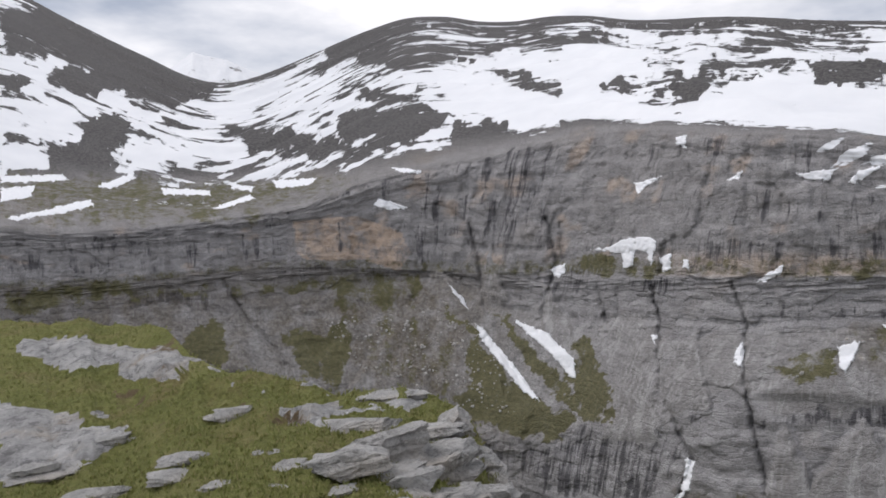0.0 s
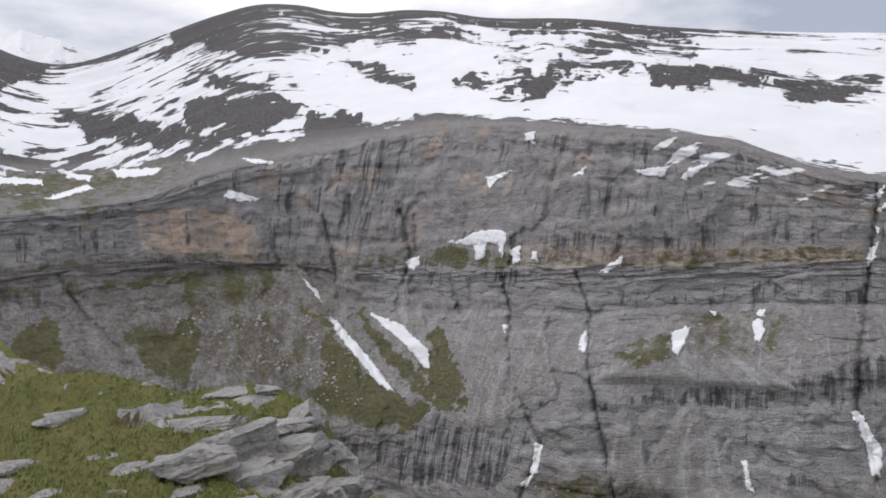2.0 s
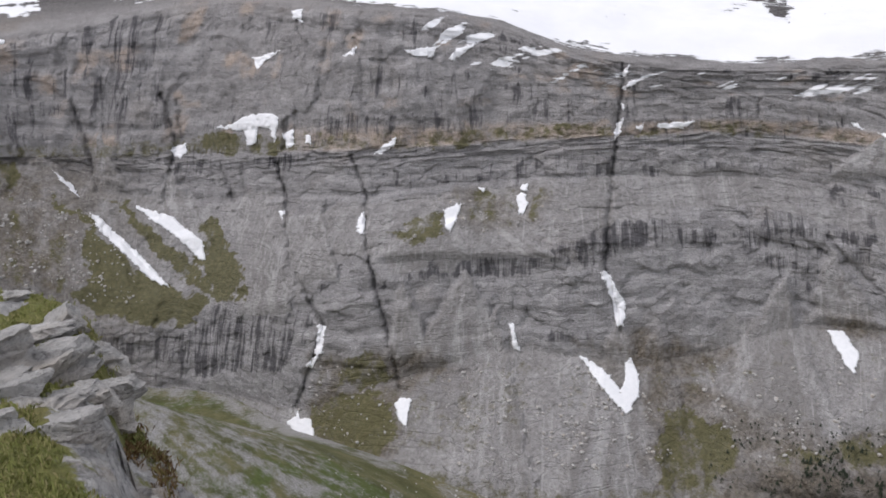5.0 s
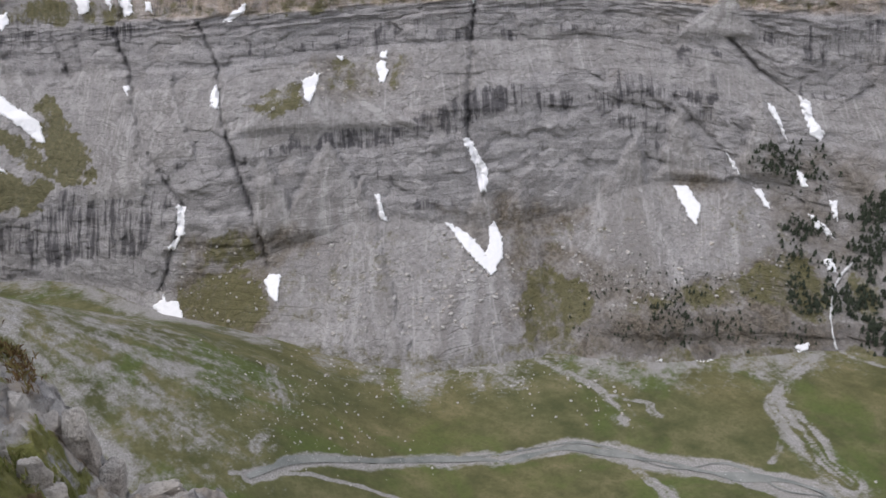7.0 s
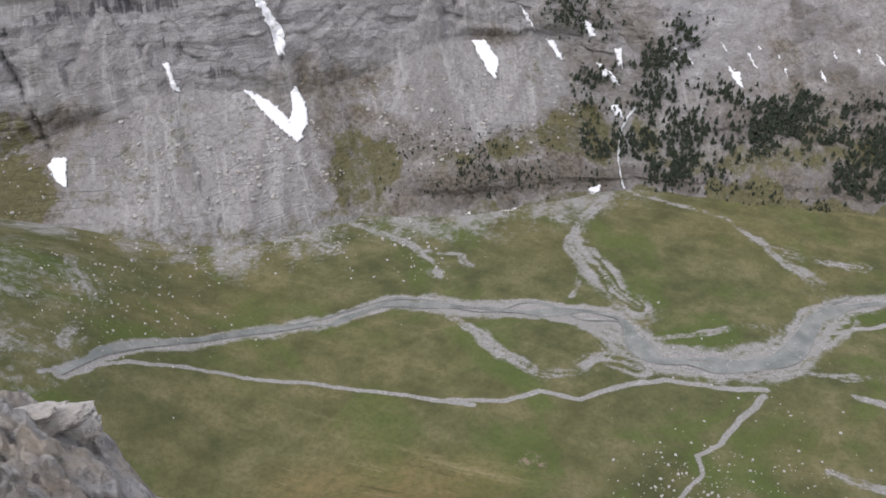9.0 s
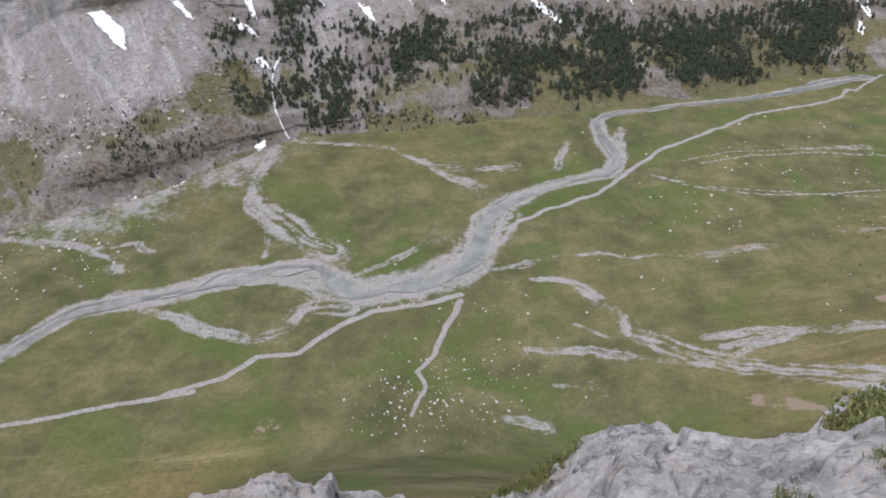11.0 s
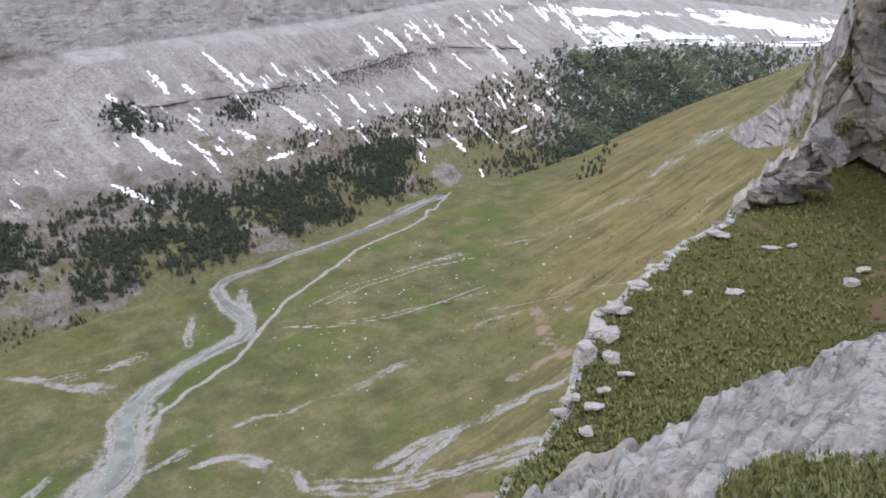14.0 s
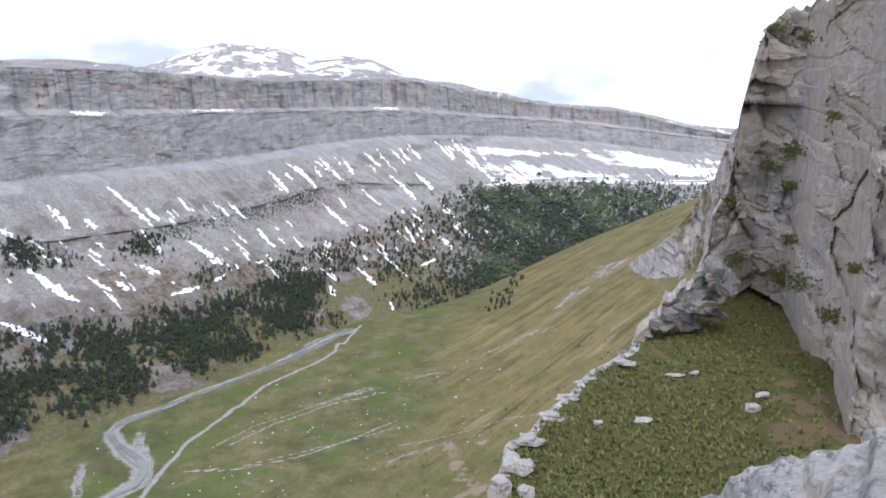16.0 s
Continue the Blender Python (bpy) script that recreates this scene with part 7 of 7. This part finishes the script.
ob = new("pine_wood", raw_mesh("pine_wood", np.concatenate(far_v), np.concatenate(far_f).tolist(), M_NEEDLE, True))
tagged(ob, "dark pine wood on bands of the mountain side", "wood", kind="stuff")
ob = new("beech_wood", raw_mesh("beech_wood", np.concatenate(leaf_v), np.concatenate(leaf_f).tolist(), M_LEAF, True))
tagged(ob, "green mixed forest on the lower mountain side", "forest", kind="stuff")

# ---------------------------------------------------------------- far summits
def summit(name, outline, dist, base, snow_share, seed, label):
    """A distant mountain; outline: bearing and height angle of its skyline."""
    o = np.array(pairs(outline))
    a = np.linspace(o[0, 0], o[-1, 0], 220)
    f = np.linspace(0, 1, 70)
    A, Fr = np.meshgrid(a, f)
    e = np.interp(A, o[:, 0], o[:, 1])
    zt = dist * np.tan(np.radians(e))
    R_ = dist - (1 - Fr) * 700
    Z_ = base + (zt - base) * Fr + 9 * fbm(A * 1.5, Fr * 6, seed=seed, octaves=4) * np.sin(math.pi * Fr)
    P = np.stack([R_ * np.sin(np.radians(A)), R_ * np.cos(np.radians(A)), Z_], -1)
    b_ = 290 + 200 * Fr
    sn = snow_share + 0.7 * fbm(A * 1.2, Fr * 16, seed=seed + 3, octaves=5, gain=0.6)
    z_ = np.zeros_like(A)
    ob = sheet(name, P, M_MOUNTAIN, np.stack([A * 50, b_], -1), dict(grass=z_, scree=z_ + 0.6, snow=sn, ochre=z_, streak=z_, dark_cover=z_, brown=z_, pale=z_ + 0.47, haze_pale=z_, column=z_, ray=z_))
    return tagged(ob, label, "mountain", kind="structure")


summit("backdrop_dome", "90,-0.6 91.9,0 95.2,1.2 97.4,1.75 101.4,1.5 103.3,0.75 105.2,1.0 107.5,0.7 109.9,-0.4 112.5,-1.6", 3000, -80, 0.47, 301,
       "distant rounded summit streaked with snow")
summit("backdrop_peak", "-20,8 -17.1,10.3 -16.4,10.1 -14.9,9.9 -13.4,9.3 -11,8.6 -8,7", 3200, 250, 0.85, 311, "distant snow-covered peak in cloud")


# ---------------------------------------------------------------- pale buttress on the near slope
BUTTRESS = pairs("123.74,-15.25 125.26,-13.68 127.13,-12.13 128.59,-10.92 129.47,-9.95 130.28,-8.26 131.13,-7.19 131.54,-5.37 131.88,-4.16 132.77,-2.92 140,1.0")
ba = np.linspace(BUTTRESS[0][0], 140, 260)
bfr = np.linspace(0, 1, 110)
BA, BF = np.meshgrid(ba, bfr)
b_top = np.interp(BA, *zip(*BUTTRESS)) + 0.35 * fbm(BA * 1.3, BA * 0, seed=321, octaves=5, gain=0.6)
tall_b = np.interp(ba, (123.7, 126, 128.5, 131, 133, 140), (0.25, 1.6, 3.4, 5.5, 8.0, 9.0))
reach = np.arange(260, 1300, 5.0)
RR, AA = np.meshgrid(reach, np.radians(ba))
slope_e = np.maximum.accumulate(np.degrees(np.arctan2(valley_height(RR * np.sin(AA), RR * np.cos(AA)), RR)), 1)
foot_1 = np.array([np.interp(b - t, row, reach) for b, t, row in zip(b_top[0], tall_b, slope_e)])
foot_1 = np.convolve(np.pad(foot_1, 15, "edge"), np.ones(31) / 31, "valid")
foot_r = np.repeat(foot_1[None, :], len(bfr), 0)
foot_z = valley_height(foot_r * np.sin(np.radians(BA)), foot_r * np.cos(np.radians(BA))) - 4
top_r = foot_r + 70
BZ = foot_z + (np.maximum(top_r * np.tan(np.radians(b_top)), foot_z + 2) - foot_z) * BF
b_u, b_v = foot_r * np.radians(BA), BZ
g1, h1 = facets(b_u / 16 + b_v / 60, b_v / 11, 325, 0.6)
g2, h2 = facets(b_u / 6, b_v / 4.5 + b_u / 30, 326, 0.6)
BR = foot_r + 70 * BF - 3.0 * g1 - 1.4 * g2 - 7 * (0.5 - np.abs(fbm(b_u / 22, b_v / 60, seed=327, octaves=3)))
z_ = np.zeros_like(BA)
b_noise = fbm(b_u / 18, b_v / 12, seed=328, octaves=4)
buttress = sheet("rock_buttress", np.stack([BR * np.sin(np.radians(BA)), BR * np.cos(np.radians(BA)), BZ], -1), M_MOUNTAIN, np.stack([b_u * 1.6, b_v * 1.6], -1),
                 dict(grass=0.30 + 0.7 * b_noise + 0.35 * (1 - smooth(0.1, 0.6, BF)), scree=z_ + 0.25 + 0.5 * b_noise, snow=z_, ochre=z_ + 0.15, streak=z_ + 0.35, dark_cover=z_, brown=0.25 + 0.5 * b_noise, pale=z_ + 0.9, haze_pale=z_ + 0.3, column=z_, ray=z_))
tagged(buttress, "pale fractured limestone buttress with grassy ledges on a slope", "cliff", kind="structure")


# ---------------------------------------------------------------- waterfall
def foam_material():
    s = Shade("falling_white_water", 0.4, 0.4)
    n = s.noise(s.coords("Object"), 0.8, 6.0, 0.7)
    return s.done(s.ramp(n, (0.35, (0.45, 0.46, 0.46)), (0.6, (0.80, 0.81, 0.82))), n, 0.4, 0.4)


M_FOAM = foam_material()
fall = np.array(pairs(WATERFALL))
ob = snow_patch(lambda A, E: near_line(A + 0.05 * fbm(A * 9, E * 9, seed=91), E, fall)[0] < 0.07 + 0.05 * vnoise(A * 3, E * 5, seed=92),
                fall[:, 0].min() - 0.3, fall[:, 0].max() + 0.3, fall[:, 1].min() - 0.1, fall[:, 1].max() + 0.1, "x")
ob.name, ob["group"] = "waterfall", ""
del ob["group"]
ob.data.materials[0] = M_FOAM
tagged(ob, "thin white waterfall down a wooded rock step", "waterfall")


# ---------------------------------------------------------------- boulders in the valley
BLOCK_MESHES = []
for k in range(5):
    me = rock_mesh((0.5, 0.42, 0.36), 50 + k * 2.3, 0.5, 2)
    BLOCK_MESHES.append(me)
BLOCK_FIELDS = (   # x, y, spread, count, largest
    (228, 52, 28, 170, 1.05), (215, 70, 20, 70, 0.95), (250, 30, 22, 70, 0.9), (150, 300, 45, 170, 0.95), (205, 330, 40, 150, 1.25),
    (255, 300, 40, 130, 1.2), (120, 275, 40, 150, 0.9), (300, 60, 60, 60, 1.2), (400, -60, 120, 90, 1.5), (500, -120, 120, 80, 1.8), (280, 250, 40, 60, 1.8))
rg = random.Random(9)
bv, bf, nb, singles = [], [], 0, 0
base_v = [np.array([tuple(v.co) for v in me.vertices]) for me in BLOCK_MESHES]
base_f = [np.array([tuple(p.vertices) for p in me.polygons]) for me in BLOCK_MESHES]
for fx, fy, spread, count, largest in BLOCK_FIELDS:
    for i in range(count):
        x, y = rg.gauss(fx, spread * 0.5), rg.gauss(fy, spread * 0.5)
        size = 0.82 * largest * (0.3 + 0.9 * rg.random() ** 3)
        z = float(valley_height(x, y)) + 0.1 * size
        k, turn = rg.randrange(5), rg.uniform(0, 6.28)
        if size > 0.51 * largest and singles < 200:
            singles += 1
            ob = new("boulder", BLOCK_MESHES[k])
            ob.location, ob.rotation_euler, ob.scale = (x, y, z), (0, 0, turn), (size * 1.3,) * 3
            tagged(ob, "pale grey limestone boulder lying in the meadow", "boulder", "boulders in the valley")
            continue
        c, s_ = math.cos(turn), math.sin(turn)
        bv.append(base_v[k] @ np.array([[c, s_, 0], [-s_, c, 0], [0, 0, 1]]) * size * 1.2 + np.array((x, y, z)))
        bf.append(base_f[k] + nb)
        nb += len(base_v[k])
ob = new("stones", raw_mesh("stones", np.concatenate(bv), np.concatenate(bf).tolist(), M_ROCK))
tagged(ob, "many small pale stones strewn over the meadow", "stones", kind="stuff")


# fallen blocks on the scree
SCREE_FIELDS = (   # outline, count, largest
    ("-8.5,-8.2 1.5,-6.2 5.5,-14.5 -4.0,-13.5", 420, 2.4), ("26,-20.5 40,-19.5 44,-26 27,-27.5", 420, 2.0), ("15,-20 24,-19 24,-26 14,-25", 140, 1.5),
    ("44,-19 62,-16 62,-22 47,-25", 260, 2.0), ("24,-8 36,-7.5 35,-11 23,-11", 60, 2.0))
bv, bf, nb = [], [], 0
for outline, count, largest in SCREE_FIELDS:
    poly = np.array(pairs(outline))
    lo, hi = poly.min(0), poly.max(0)
    made = 0
    while made < count:
        a, e = rg.uniform(lo[0], hi[0]), rg.uniform(lo[1], hi[1])
        if not inside(np.array(a), np.array(e), poly) or noise.noise(Vector((a * 0.8, e * 1.2, 7.7))) < rg.uniform(-0.5, 0.4):
            continue
        made += 1
        size, k, turn = largest * (0.25 + 0.9 * rg.random() ** 4), rg.randrange(5), rg.uniform(0, 6.28)
        c, s_ = math.cos(turn), math.sin(turn)
        bv.append(base_v[k] @ np.array([[c, s_, 0], [-s_, c, 0], [0, 0, 1]]) * size * 1.3 + np.array(on_wall(a, e)))
        bf.append(base_f[k] + nb)
        nb += len(base_v[k])
ob = new("scree_blocks", raw_mesh("scree_blocks", np.concatenate(bv), np.concatenate(bf).tolist(), M_ROCK))
tagged(ob, "fallen grey limestone blocks on the scree slopes", "rocks", kind="stuff")

# broken rocks at the low end of the crag
PILE = "126.58,-18.62 127.68,-17.37 128.69,-17.86 128.97,-16.48 129.88,-16.01 130.52,-16.72 130.72,-14.79 130.99,-13.62 131.68,-15.08 131.87,-13.17 127.22,-19.15 129.67,-17.95"
M_DARK = limestone_material("dark_broken_limestone", 0.62)
for i, (a, e) in enumerate(pairs(PILE)):
    r = 34 + 0.9 * (i % 3)
    size = rg.uniform(0.32, 0.7)
    me = rock_mesh((size * 1.2, size, 0.9 * size), 91 + i * 1.7, 0.7, 4, 2 + i % 2)
    me.materials[0] = M_DARK
    ob = new("rock", me)
    ob.matrix_world = Matrix.Translation((r * math.sin(radians(a)), r * math.cos(radians(a)), r * math.tan(radians(e)) - 0.3 * size)) @ pose(0, 0, 0, rg.uniform(-20, 20), rg.uniform(-20, 20), rg.uniform(0, 360))
    tagged(ob, "dark broken limestone rock at the end of a crag", "rock", "rocks at the foot of the crag")

# ---------------------------------------------------------------- dry tufts, shrubs, late additions
M_DRY = grass_material("dead_brown_grass", (0.10, 0.060, 0.032), (0.20, 0.125, 0.06), (0.24, 0.22, 0.08))
rng = np.random.default_rng(21)
DRY = pairs("4.0,-22.6 5.5,-23.2 7.6,-25.5 7.6,-27.4 6.6,-27.6 5.4,-25.6 4.0,-24.4")
mask = inside(LA, LE, DRY)
pick = np.argwhere(mask)
pick = pick[rng.choice(len(pick), min(1500, len(pick)), replace=False)]
tufts("dry_grass", P_LEDGE[pick[:, 0], pick[:, 1]] + rng.normal(0, 0.03, (len(pick), 3)), M_DRY, 9, 0.085, 0.006, "dead brown grass hanging over a rock edge")
GULLY_PINES = pairs("115.75,-16.79 116.31,-16.46 116.58,-15.87 117.02,-15.47 116.92,-16.12 117.36,-14.88 117.62,-14.42 117.86,-14.03 118.00,-13.54 117.35,-15.72 117.76,-15.06 118.17,-14.55 115.97,-16.09 116.72,-16.63 118.29,-13.34 117.25,-16.41")
for i, (a, e) in enumerate(GULLY_PINES):
    r = 300.0
    while r < 1300 and math.degrees(math.atan2(float(valley_height(r * math.sin(radians(a)), r * math.cos(radians(a)))), r)) < e:
        r += 4.0
    for k in range(5):
        tree = new("pine_tree")
        a2, r2 = a + 0.10 * rng.normal(), r + 10 * rng.normal()
        x, y, tall = r2 * math.sin(radians(a2)), r2 * math.cos(radians(a2)), rng.uniform(3, 6.5)
        tree.location, tree.rotation_euler, tree.scale = (x, y, float(valley_height(x, y)) - 0.3), (0, 0, rng.uniform(0, 6.28)), (tall, tall, tall)
        for nm, me in (("trunk", TRUNK), ("crown", CROWNS[(i + k) % 4][2])):
            ob = new(nm, me)
            ob.parent = tree
        tagged(tree, "dark pine in a gully of the grassy slope", "tree", "pines in the gully")
sh_v, sh_f, ns = [], [], 0
rg = random.Random(31)
while len(sh_v) < 420:
    a, r = rg.uniform(92, 131), rg.uniform(330, 1000)
    x, y = r * math.sin(radians(a)), r * math.cos(radians(a))
    n_side = x * math.sin(AXIS + math.pi / 2) + y * math.cos(AXIS + math.pi / 2)
    if n_side < -90 or noise.noise(Vector((x / 60, y / 60, 1.5))) < rg.uniform(-0.2, 0.5):
        continue
    size = rg.uniform(0.7, 2.6)
    v, f = LEAFY[rg.randrange(3)]
    sh_v.append(v * np.array([1.2, 1.2, 0.8]) * size + np.array((x, y, float(valley_height(x, y)) - 0.1 * size)))
    sh_f.append(f + ns)
    ns += len(v)
ob = new("shrubs", raw_mesh("shrubs", np.concatenate(sh_v), np.concatenate(sh_f).tolist(), M_LEAF, True))
tagged(ob, "low dark shrubs scattered over a grassy slope", "shrubs", kind="stuff")
